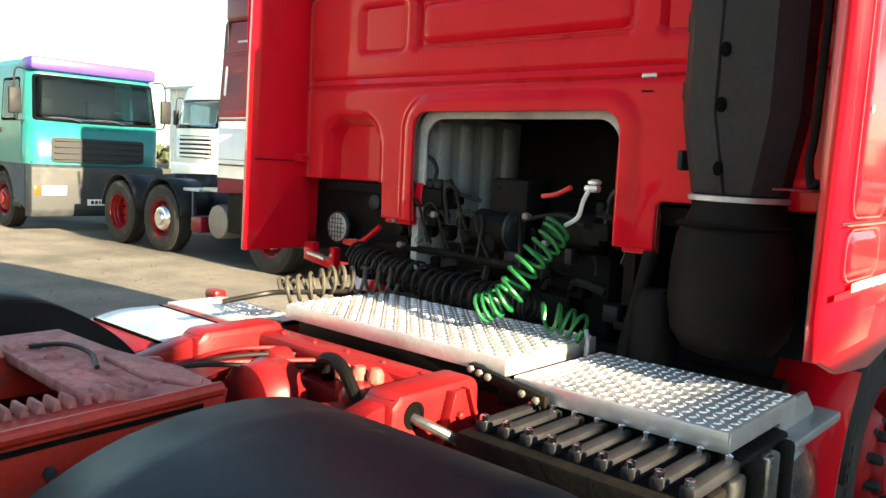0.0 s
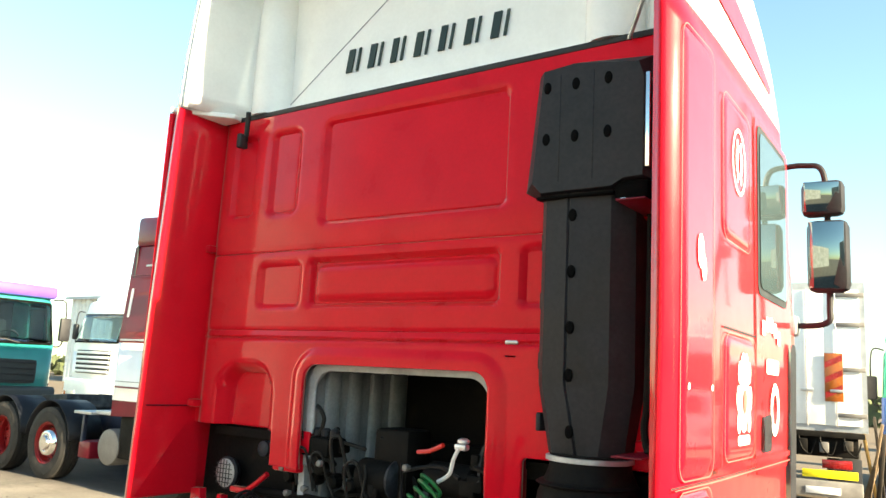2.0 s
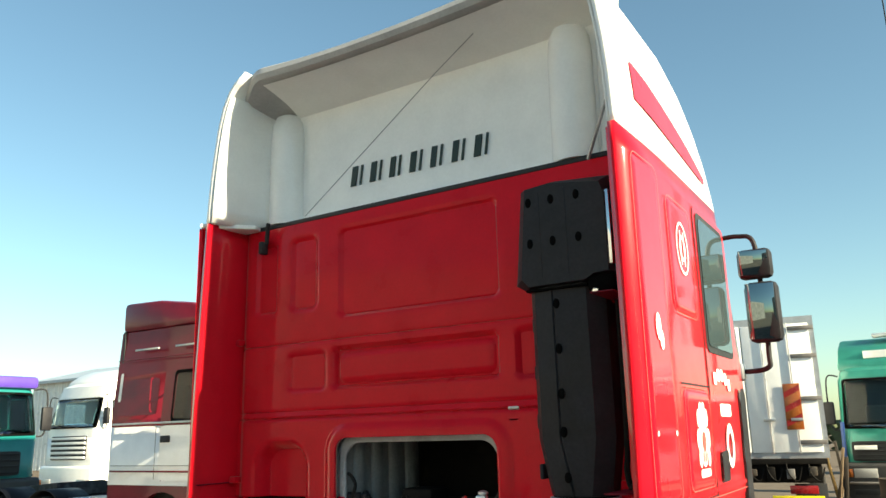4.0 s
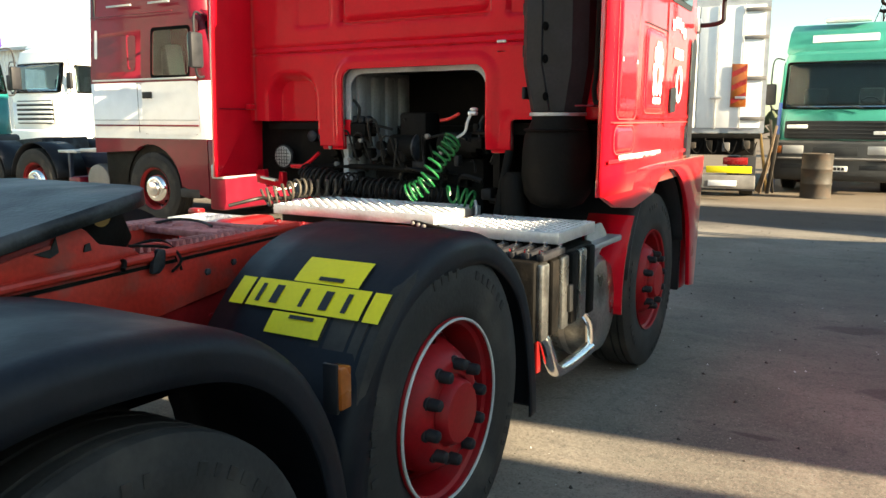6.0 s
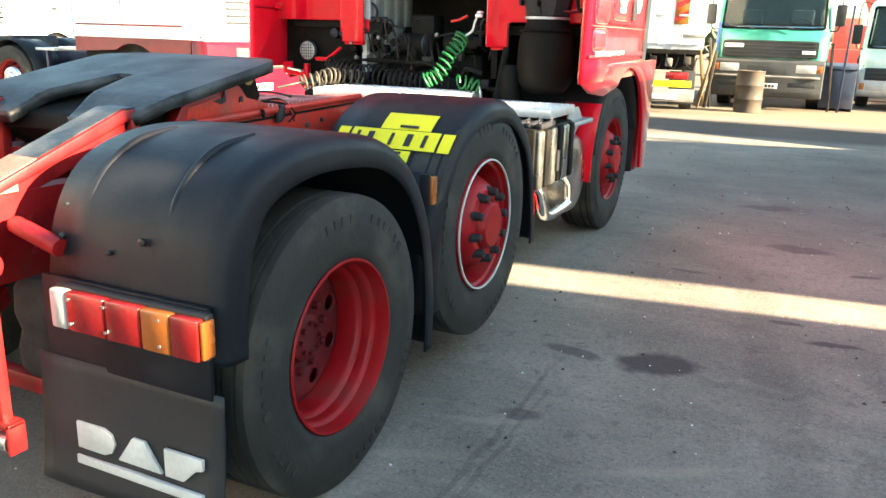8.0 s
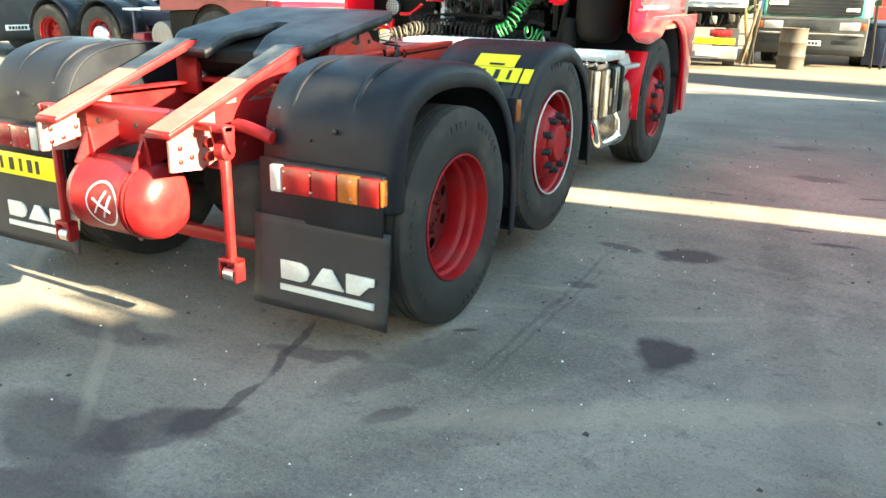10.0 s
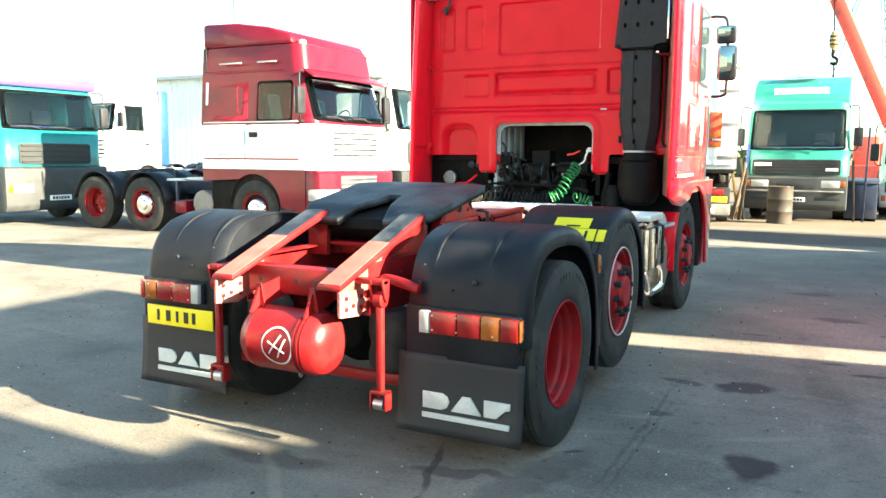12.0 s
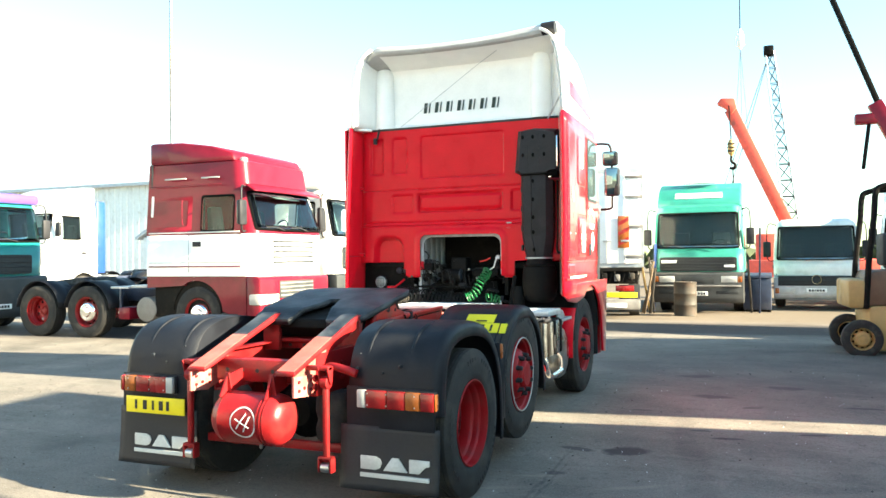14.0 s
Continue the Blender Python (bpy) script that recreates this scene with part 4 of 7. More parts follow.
head = part("intake_head", soften(bm, 0.009, 3), "plastic", duct)
part("intake_hood", box(B(), (1.035, DF + 0.0, 2.39), (1.155, 2.86, 2.46), 0.022), "vent", duct)
part("duct_seam", box(B(), (0.765, DF - 0.002, 2.418), (1.04, DF + 0.03, 2.427), 0.002), "vent", duct)
for x in (0.845, 0.965):
    part("head_crease", box(B(), (x, DF - 0.0115, 2.47), (x + 0.005, DF - 0.006, 2.84), 0.001), "plastic", duct)
for z in (1.66, 1.86, 2.06, 2.26):
    part("duct_clip", box(B(), (0.742, 2.77, z), (0.760, 2.83, z + 0.06), 0.006), "plastic", duct)
HOLE = finish(lathe(B(), [(0.021, 0.006), (0.021, -0.0015), (0.018, -0.0025), (0.004, -0.0028)], "y", 16, (0, 0, 0), Matrix.Scale(0.64, 4, (1, 0, 0))))
for x in (0.80, 0.905, 1.02):
    for z in (2.62, 2.80):
        place_part("vent_hole", HOLE, "vent", duct, Matrix.Translation((x, DF - 0.0105, z)))
for z in (1.67, 1.845, 1.995, 2.175, 2.36):
    place_part("vent_hole", HOLE, "vent", duct, Matrix.Translation((0.894, DF + (0.0115 if z > 1.82 else 0.027), z)))
part("duct_edge_strip", box(B(), (1.140, DF - 0.004, 2.49), (1.156, DF + 0.022, 2.80), 0.004), "chrome", duct, "bright edge strip")
part("duct_catch", box(B(), (1.058, DF + 0.005, 2.385), (1.082, DF + 0.03, 2.412), 0.004), "chrome", duct, "bright catch")
part("clamp_ring", lathe(B(), [(0.135, 1.577), (0.140, 1.579), (0.140, 1.593), (0.135, 1.595)], "z", 40, (0.92, 2.815, 0)), "zinc", duct)
bm = lathe(B(), [(0.13, 1.60), (0.13, 1.56), (0.155, 1.50), (0.165, 1.48), (0.175, 1.40), (0.178, 1.28), (0.165, 1.20), (0.13, 1.15), (0.08, 1.13)], "z", 40, (0.925, 2.81, 0))
part("filter_canister", bm, "dark", duct)
part("bellows_ridge", lathe(B(), [(0.15, 1.502), (0.163, 1.51), (0.15, 1.518)], "z", 40, (0.92, 2.80, 0)), "dark", duct)
part("breather_pipe", tube(B(), curve([(1.125, 2.78, 2.42), (1.13, 2.77, 2.2), (1.125, 2.77, 1.8), (1.12, 2.76, 1.70), (1.135, 2.75, 1.635), (1.15, 2.75, 1.645)], 6), 0.012, 8), "dark", truck)

# rear corner and wall details
for z in (1.895, 1.945):
    part("fuse_catch", box(B(), (0.555, BACK_Y - 0.02, z), (0.61, BACK_Y + 0.0, z + 0.018), 0.006), "steel", truck)
for x, z in ((-0.44, 1.92), (0.60, 1.92), (-0.5, 2.35), (0.59, 2.35), (0.2, 2.36), (-0.1, 2.15)):
    part("wall_rivet", lathe(B(), [(0.006, 0.0), (0.006, -0.004), (0.002, -0.006)], "y", 8, (x, BACK_Y + 0.003, z)), "lining", truck)
part("roof_stay", tube(B(), [(1.02, 2.84, 3.0), (1.20, 2.66, 3.20)], 0.008, 8), "zinc", truck)
part("flap_cap", prism(B(), [(-1.20, 2.60), (-1.185, 2.58), (-0.98, 2.80), (-1.0, 2.86), (-1.20, 2.86)], "z", 3.003, 3.028, 0.006), "white", truck)
part("gas_strut", tube(B(), [(-0.93, 2.84, 2.92), (-0.88, 2.80, 3.02)], 0.012, 8), "lining", truck)
part("strut_end", box(B(), (-0.965, 2.81, 2.86), (-0.935, 2.86, 2.93), 0.006), "lining", truck)

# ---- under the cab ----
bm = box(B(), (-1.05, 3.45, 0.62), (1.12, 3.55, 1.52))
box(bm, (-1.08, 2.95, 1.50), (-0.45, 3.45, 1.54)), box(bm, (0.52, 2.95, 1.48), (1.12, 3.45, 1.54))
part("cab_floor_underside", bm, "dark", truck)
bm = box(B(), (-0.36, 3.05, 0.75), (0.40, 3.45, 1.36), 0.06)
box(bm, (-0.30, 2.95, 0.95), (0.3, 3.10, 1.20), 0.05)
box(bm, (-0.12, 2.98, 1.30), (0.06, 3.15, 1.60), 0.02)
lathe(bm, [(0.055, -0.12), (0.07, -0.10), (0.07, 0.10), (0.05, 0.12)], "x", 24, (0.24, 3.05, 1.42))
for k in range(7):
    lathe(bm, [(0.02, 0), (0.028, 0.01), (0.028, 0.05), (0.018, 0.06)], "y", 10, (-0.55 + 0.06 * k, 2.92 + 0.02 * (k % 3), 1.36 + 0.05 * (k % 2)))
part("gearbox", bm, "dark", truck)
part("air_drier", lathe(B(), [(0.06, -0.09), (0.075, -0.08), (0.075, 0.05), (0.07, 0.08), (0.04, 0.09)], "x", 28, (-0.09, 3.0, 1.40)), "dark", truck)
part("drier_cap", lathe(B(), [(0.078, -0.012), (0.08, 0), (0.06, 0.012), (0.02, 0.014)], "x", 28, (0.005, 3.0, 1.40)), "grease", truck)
bm = B()
rng = random.Random(11)
for k in range(46):
    x, z, y = rng.uniform(-0.58, 0.5), rng.uniform(1.12, 1.52), rng.uniform(2.9, 3.06)
    a, l = rng.uniform(0, 6.28), rng.uniform(0.10, 0.30)
    pts = [(x, y, z), (x + l * 0.5 * math.cos(a) + rng.uniform(-0.05, 0.05), y + rng.uniform(-0.05, 0.05), z + 0.5 * l * math.sin(a)), (x + l * math.cos(a), y + rng.uniform(-0.03, 0.05), z + l * math.sin(a) - 0.06)]
    if max(p[2] for p in pts) < 1.62 and min(p[0] for p in pts) > -0.62:
        tube(bm, curve(pts, 5), rng.choice((0.006, 0.008, 0.011, 0.015)), 6)
tagged(part("hose_tangle", bm, "hose_black", truck), kind="stuff")
for k in range(16):
    x, z = rng.uniform(-0.58, 0.45), rng.uniform(1.12, 1.50)
    w, h = rng.uniform(0.03, 0.08), rng.uniform(0.03, 0.07)
    part("air_valve", box(B(), (x, 2.93 + rng.uniform(0, 0.06), z), (x + w, 3.02, z + h), 0.008), rng.choice(("dark", "dark", "dark", "plastic")), truck)
bm = tube(B(), curve([(-0.46, 2.93, 1.53), (-0.47, 2.93, 1.63), (-0.41, 2.93, 1.67), (-0.36, 2.93, 1.62), (-0.38, 2.93, 1.55)], 8), 0.009, 8)
part("dipstick_loop", bm, "hose_black", truck)
part("valve_block", box(B(), (-0.52, 2.90, 1.46), (-0.30, 3.02, 1.54), 0.012), "dark", truck)
bm = B()
for k in range(5):
    lathe(bm, [(0.016, 0), (0.022, 0.006), (0.022, 0.03), (0.012, 0.04)], "z", 10, (-0.50 + 0.05 * k, 2.94, 1.54))
part("valve_caps", bm, "plastic", truck)
rng = random.Random(23)
for k in range(5):
    x, z, r = -0.55 + 0.09 * k + 0.04 * rng.random(), 1.42 + 0.12 * rng.random(), rng.uniform(0.025, 0.055)
    part("air_pipe_loop", tube(B(), curve([(x, 2.90, z - 0.12), (x - 0.01, 2.88, z), (x + r * 0.4, 2.88, z + r), (x + r * 1.2, 2.89, z + r * 0.7), (x + r * 1.5, 2.91, z - 0.05), (x + r * 2.4, 2.93, z - 0.14)], 5), rng.choice((0.005, 0.006, 0.008)), 6), "hose_black", truck)
for x, z in ((-0.54, 1.40), (-0.47, 1.47), (-0.40, 1.33), (-0.32, 1.44), (0.13, 1.47), (-0.50, 1.30), (0.22, 1.38)):
    part("pipe_union", lathe(B(), [(0.010, 0), (0.014, 0.004), (0.014, 0.018), (0.009, 0.022), (0.009, 0.034)], "y", 8, (x, 2.87, z)), "grey", truck)
bm = box(B(), (0.55, 2.95, 0.9), (0.66, 3.1, 1.25), 0.02)
lathe(bm, [(0.05, 0.98), (0.065, 1.0), (0.065, 1.24), (0.04, 1.28)], "z", 20, (0.72, 2.75, 0.02))
part("suspension_bracket", bm, "dark", truck)
part("cab_damper", tube(B(), [(0.64, 2.70, 1.02), (0.66, 2.82, 1.40)], 0.025, 12), "dark", truck)
part("cab_cross_tube", tube(B(), [(-1.0, 2.98, 1.02), (1.05, 2.98, 1.02)], 0.03, 12), "dark", truck)
for x, z, r in ((-0.943, 1.332, 0.066),):
    lamp = part("work_lamp", lathe(B(), [(0.03, 0.05), (r, 0.02), (r + 0.008, -0.005), (r, -0.012)], "y", 28, (x, 2.93, z)), "plastic", truck, "round work lamp")
    part("lamp_glass", lathe(B(), [(r - 0.002, -0.014), (r * 0.7, -0.022), (0.01, -0.025)], "y", 28, (x, 2.93, z)), "lens_clear", lamp)
    bm = B()
    for k in (-2, -1, 0, 1, 2):
        h = math.sqrt(r * r - (k * 0.02) ** 2) - 0.004
        tube(bm, [(x + 0.02 * k, 2.903, z - h), (x + 0.02 * k, 2.903, z + h)], 0.002, 5), tube(bm, [(x - h, 2.903, z + 0.02 * k), (x + h, 2.903, z + 0.02 * k)], 0.002, 5)
    part("lamp_guard", bm, "black", lamp)
for x in (-0.72, -0.64):
    part("bolt_cap", lathe(B(), [(0.02, 0), (0.035, -0.01), (0.035, -0.05), (0.02, -0.06)], "y", 16, (x, 2.98, 1.46)), "grease", truck)
part("lamp_bracket", box(B(), (-0.84, 2.86, 1.266), (-0.735, 2.90, 1.292), 0.008), "red", truck)
part("lamp_bracket", tube(B(), [(-0.745, 2.88, 1.282), (-0.69, 2.885, 1.318), (-0.635, 2.89, 1.362)], 0.012, 10), "red", truck)
step_frame = part("cab_step_frame", prism(B(), [(-1.145, 1.245), (-1.145, 1.165), (-0.925, 1.135), (-0.925, 1.235), (-0.955, 1.24), (-0.965, 1.185), (-1.075, 1.20), (-1.08, 1.25)], "y", 2.89, 2.93, 0.004), "red", truck)
part("step_strip", prism(B(), [(-1.085, 1.196), (-0.965, 1.180), (-0.965, 1.192), (-1.085, 1.208)], "y", 2.86, 2.889), "alu", step_frame, "pale strip on the step")

# ---- chassis ----
for s in (-1, 1):
    x0, x1 = sorted((s * 0.33, s * 0.405))
    bm = prism(B(), [(x0, 0.72), (x1, 0.72), (x1, 0.99), (x0, 0.99), (x0, 0.98), ((x1 - 0.008) if s > 0 else x0 + 0.008, 0.98), ((x1 - 0.008) if s > 0 else x0 + 0.008, 0.73), (x0, 0.73)] if s > 0 else
               [(x0, 0.72), (x1, 0.72), (x1, 0.73), (x0 + 0.008, 0.73), (x0 + 0.008, 0.98), (x1, 0.98), (x1, 0.99), (x0, 0.99)], "y", -0.60, 4.3)
    rail = part("chassis_rail", bm, "red_frame", truck, "red painted steel chassis rail")
    for k in range(18):
        for z in (0.80, 0.90):
            part("rail_bolt", lathe(B(), [(0.013, 0), (0.013, 0.008), (0.008, 0.01)], "x", 6, (s * 0.405 if s > 0 else -0.415, -0.6 + 0.16 * k, z)), "red_frame", rail)

# loading ramps at the tail
for s in (-1, 1):
    xa, xb = sorted((s * 0.27, s * 0.41))
    bm = prism(B(), [(-0.86, 0.905), (-0.86, 0.88), (-0.05, 1.16), (0.02, 1.165), (0.02, 1.20), (-0.06, 1.20)], "x", xa, xb, 0.004)
    ramp = part("loading_ramp", bm, "red_frame", truck, "sloping red ramp with worn black top")
    # web in the paler red, its sunlight put into the colour
    bm = prism(B(), [(-0.855, 0.884), (-0.855, 0.76), (-0.66, 0.745), (-0.47, 0.80), (-0.47, 1.012)], "x", *sorted((s * 0.389, s * 0.401)))
    part("ramp_web", bm, "red_sunlit_dusty", ramp, "ramp web in pale red with sunlight painted in")
    part("ramp_lip", prism(B(), [(-0.47, 1.01), (-0.47, 0.965), (-0.05, 1.11), (-0.05, 1.155)], "x", *sorted((s * 0.389, s * 0.401))), "red_frame", ramp)
    part("ramp_leg", box(B(), (xa, -0.03, 0.93), (xb, 0.01, 1.165), 0.004), "red_frame", ramp)
    part("ramp_wear_strip", prism(B(), [(-0.40, 1.076), (-0.06, 1.201), (0.0, 1.201), (0.0, 1.206), (-0.06, 1.206), (-0.40, 1.081)], "x", xa + 0.012, xb - 0.012), "grease", ramp, "rubbed dark wear strip")
    # pale strip paints the sunlit lower half, up to y -0.40
    part("ramp_sunlit_strip", prism(B(), [(-0.85, 0.9095), (-0.40, 1.076), (-0.40, 1.081), (-0.85, 0.9135)], "x", xa + 0.008, xb - 0.008), "red_sunlit_dusty", ramp, "pale strip of painted sunlight on the ramp")
    # end plate with bolts, bracket and hanging bar
    xp = 0.404 if s > 0 else -0.386
    bm = prism(B(), [(-0.872, 0.878), (-0.872, 0.755), (-0.70, 0.738), (-0.65, 0.78), (-0.64, 0.872)], "x", xp, xp + 0.012)
    plate = part("end_plate", bm, "end_plate", truck, "pale end plate with sunlight painted in")
    for y, z in ((-0.82, 0.845), (-0.82, 0.79), (-0.76, 0.80), (-0.69, 0.84), (-0.69, 0.785)):
        part("plate_bolt", lathe(B(), [(0.011, 0), (0.011, 0.008), (0.007, 0.010)], "x", 6, (xp + 0.012, y, z)), "red_frame", plate)
    bm = box(B(), (min(s * 0.51, s * 0.55), -0.71, 0.33), (max(s * 0.51, s * 0.55), -0.67, 0.84), 0.016)
    lathe(bm, [(0.030, -0.026), (0.040, -0.022), (0.040, 0.022), (0.030, 0.026)], "x", 20, (s * 0.53, -0.69, 0.83))
    bar = part("hanger_bar", bm, "red_frame", truck, "red hanging tow bar")
    bm = box(B(), (s * 0.53 - 0.05, -0.72, 0.27), (s * 0.53 - 0.035, -0.66, 0.37), 0.008)
    box(bm, (s * 0.53 + 0.035, -0.72, 0.27), (s * 0.53 + 0.05, -0.66, 0.37), 0.008)
    box(bm, (s * 0.53 - 0.05, -0.72, 0.35), (s * 0.53 + 0.05, -0.66, 0.37), 0.008)
    part("fork_end", bm, "red_frame", bar)
    part("roller", lathe(B(), [(0.028, -0.03), (0.032, -0.028), (0.032, 0.028), (0.028, 0.03)], "x", 20, (s * 0.53, -0.69, 0.30)), "steel", bar)
    for dx in (-0.034, 0.034):
        part("bar_bracket", prism(B(), [(-0.735, 0.93), (-0.665, 0.93), (-0.672, 0.84), (-0.69, 0.815), (-0.708, 0.84)], "x", s * 0.53 + dx - 0.006, s * 0.53 + dx + 0.006, 0.003), "red_frame", truck)
    part("bracket_arm", box(B(), (min(s * 0.40, s * 0.57), -0.725, 0.905), (max(s * 0.40, s * 0.57), -0.675, 0.935), 0.006), "red_frame", truck)
    for dz in (0.80, 0.855):
        part("bracket_bolt", lathe(B(), [(0.020, 0), (0.024, 0.004), (0.024, 0.016), (0.012, 0.02)], "x", 6, (s * 0.45, -0.70, dz)), "red_frame", truck)
    part("guard_stay", tube(B(), curve([(s * 0.40, -0.46, 0.87), (s * 0.46, -0.53, 0.905), (s * 0.55, -0.56, 0.905), (s * 0.68, -0.565, 0.875)], 6), 0.027, 12), "red_frame", truck)
    part("air_bag", lathe(B(), [(0.10, 0.38), (0.13, 0.42), (0.135, 0.48), (0.12, 0.54), (0.135, 0.60), (0.13, 0.68), (0.10, 0.72)], "z", 28, (s * 0.42, -0.38, 0)), "rubber", truck)

# cross members
for y, z0, z1, d in ((-0.62, 0.80, 0.95, 0.10), (0.10, 0.93, 0.99, 0.05), (0.62, 0.78, 0.98, 0.08), (1.45, 0.80, 0.97, 0.10), (2.05, 0.80, 0.99, 0.09), (2.45, 0.82, 0.97, 0.06)):
    bm = box(B(), (-0.33, y - d / 2, z0), (0.33, y + d / 2, z1), 0.015)
    cross = part("cross_member", bm, "red_frame", truck)
    for k in range(5):
        part("member_hole", lathe(B(), [(0.014, 0.001), (0.014, -0.003), (0.006, -0.003)], "y", 12, (-0.24 + 0.12 * k, y - d / 2, (z0 + z1) / 2)), "black", cross)
part("tail_beam", box(B(), (-0.55, -0.50, 0.34), (0.55, -0.45, 0.40), 0.01), "red_frame", truck)

# air tank at the tail with a round emblem
T = Vector((0.070, -0.80, 0.60))
prof = [(0.02, -0.260), (0.08, -0.253), (0.13, -0.233), (0.155, -0.200), (0.162, -0.170), (0.164, -0.165), (0.162, -0.160), (0.162, 0.165), (0.164, 0.170), (0.162, 0.175), (0.155, 0.210), (0.13, 0.243), (0.08, 0.263), (0.02, 0.270)]
tank = part("air_tank", lathe(B(), prof, "x", 56, T), "red_frame", truck, "red cylindrical air tank with domed ends")
for x in (0.125, 0.15):
    part("tank_band", lathe(B(), [(0.162, x - 0.004), (0.1665, x - 0.004), (0.1665, x + 0.004), (0.162, x + 0.004)], "x", 56, T, closed=True), "red_frame", tank)
for r0, r1 in ((0.087, 0.096),):
    bm = sheet(B(), [[(r * math.cos(a), r * math.sin(a)) for a in np.linspace(0, 2 * math.pi, 49)] for r in (r0, r1)], [], lambda x, z: (T.x + x + 0.03, T.y - math.sqrt(0.1655 ** 2 - z * z), T.z + z + 0.0))
    part("emblem_ring", bm, "flap_mark", tank)
bm = B()
for a, b in (((-0.05, -0.04), (0.02, 0.055)), ((0.0, -0.055), (0.05, 0.04)), ((-0.055, 0.02), (0.045, -0.03))):
    pts = [(T.x + 0.03 + a[0] + (b[0] - a[0]) * k / 8, T.y - math.sqrt(0.165 ** 2 - (a[1] + (b[1] - a[1]) * k / 8) ** 2), T.z + a[1] + (b[1] - a[1]) * k / 8) for k in range(9)]
    tube(bm, pts, 0.0045, 5)
part("emblem_strokes", bm, "flap_mark", tank)
for x in (-0.12, 0.22):
    bm = prism(B(), [(-0.83, 0.86), (-0.62, 0.90), (-0.62, 0.80), (-0.86, 0.72), (-0.90, 0.74)], "x", x - 0.006, x + 0.006)
    prism(bm, [(x - 0.05, 0.70), (x + 0.05, 0.70), (x + 0.015, 0.88), (x - 0.015, 0.88)], "y", -0.83, -0.82)
    part("tank_bracket", bm, "red_frame", tank)
part("drain_plug", lathe(B(), [(0.012, 0.0), (0.012, -0.02), (0.006, -0.03)], "z", 10, (T.x + 0.05, T.y, T.z - 0.163)), "steel", tank)

# fifth wheel
part("fifth_wheel_base", prism(B(), [(-0.02, 1.10), (0.10, 1.02), (0.62, 1.02), (0.76, 1.20), (0.72, 1.30), (0.0, 1.16)], "x", -0.34, 0.34, 0.01), "dark", truck)


def plate_edge(x, y):
    """Signed distance to the horseshoe outline of the coupling plate."""
    body = max(rrect(0, 0.36, 0.48, 0.44, 0.20)(x, y), 0.0) if rrect(0, 0.36, 0.48, 0.44, 0.20)(x, y) > 0 else rrect(0, 0.36, 0.48, 0.44, 0.20)(x, y)
    slot_w = 0.05 + 0.11 * max(0.0, min(1.0, (0.30 - y) / 0.38))
    slot = max(abs(x) - slot_w, y - 0.34)
    return max(body, -slot)


bm = sheet(B(), flat_grid(-0.50, 0.50, -0.10, 0.82, 72, 66), [lambda x, y: -plate_edge(x, y)], lambda x, y: (x, y, 1.225 + 0.19 * y - 0.05 * step(0.10, -0.10, y) - 0.02 * step(0.62, 0.82, y)))
coupling = thick(part("coupling_plate", bm, "grease", truck, "greasy dark fifth-wheel coupling plate"), 0.045, -1.0)
for s in (-1, 1):
    part("coupling_pedestal", prism(B(), [(0.10, 1.00), (0.62, 1.00), (0.50, 1.27), (0.24, 1.22)], "x", *sorted((s * 0.34, s * 0.40)), 0.008), "red_frame", coupling)
part("release_handle", tube(B(), curve([(0.40, 0.62, 1.13), (0.44, 0.64, 1.15), (0.46, 0.62, 1.13)], 6), 0.008, 8), "dark", coupling)
part("grease_label", lathe(B(), [(0.03, 0), (0.03, 0.003), (0.001, 0.004)], "x", 16, (0.405, 0.60, 1.285)), "tan", coupling, "faded round yellow label")
# scraped side plate with its angle iron, pivot lug and pipes
plate = part("side_plate", prism(B(), [(0.12, 0.94), (0.79, 0.952), (1.08, 0.99), (1.20, 1.022), (1.44, 1.08), (1.46, 1.16), (0.12, 1.122)], "x", 0.406, 0.418, 0.003), "red_slide", truck, "scraped orange-red side plate of the chassis")
part("plate_angle", tube(B(), [(0.425, 0.14, 1.125), (0.425, 0.80, 1.147), (0.415, 1.445, 1.162)], 0.015, 10), "red_slide", plate, "rounded angle iron along the plate")
part("dark_line", prism(B(), [(0.16, 1.092), (1.40, 1.130), (1.40, 1.140), (0.16, 1.104)], "x", 0.4185, 0.422), "dark", plate)
part("slide_bearer", prism(B(), [(0.24, 1.135), (0.25, 1.185), (0.44, 1.225), (0.47, 1.262), (0.51, 1.272), (0.55, 1.250), (0.59, 1.205), (0.70, 1.180), (0.735, 1.150)], "x", 0.385, 0.404, 0.004), "red_slide", plate, "red bearer with a raised pivot lug")
part("lug_notch", prism(B(), [(0.385, 1.205), (0.435, 1.212), (0.452, 1.245), (0.458, 1.20), (0.43, 1.188)], "x", 0.4045, 0.409), "grease", plate)
part("lug_notch", prism(B(), [(0.535, 1.19), (0.56, 1.192), (0.555, 1.215), (0.54, 1.21)], "x", 0.4045, 0.409), "grease", plate)
part("pipe_clip", prism(B(), [(0.735, 1.095), (0.765, 1.09), (0.79, 1.11), (0.795, 1.165), (0.765, 1.17), (0.745, 1.14)], "x", 0.424, 0.446, 0.008), "grease", plate, "greasy clip holding pipes")
part("pipe_clip", prism(B(), [(0.17, 1.085), (0.27, 1.09), (0.25, 1.15), (0.19, 1.14)], "x", 0.424, 0.446, 0.006), "grease", plate)
for k in range(3):
    part("brake_pipe", tube(B(), curve([(0.33 + 0.03 * k, 0.70, 1.16 + 0.012 * k), (0.38 + 0.02 * k, 0.82, 1.185 - 0.01 * k), (0.455 - 0.01 * k, 0.84, 1.13), (0.445, 0.81 + 0.02 * k, 1.09)], 6), 0.005, 6), "dark" if k != 1 else "red_slide", truck)
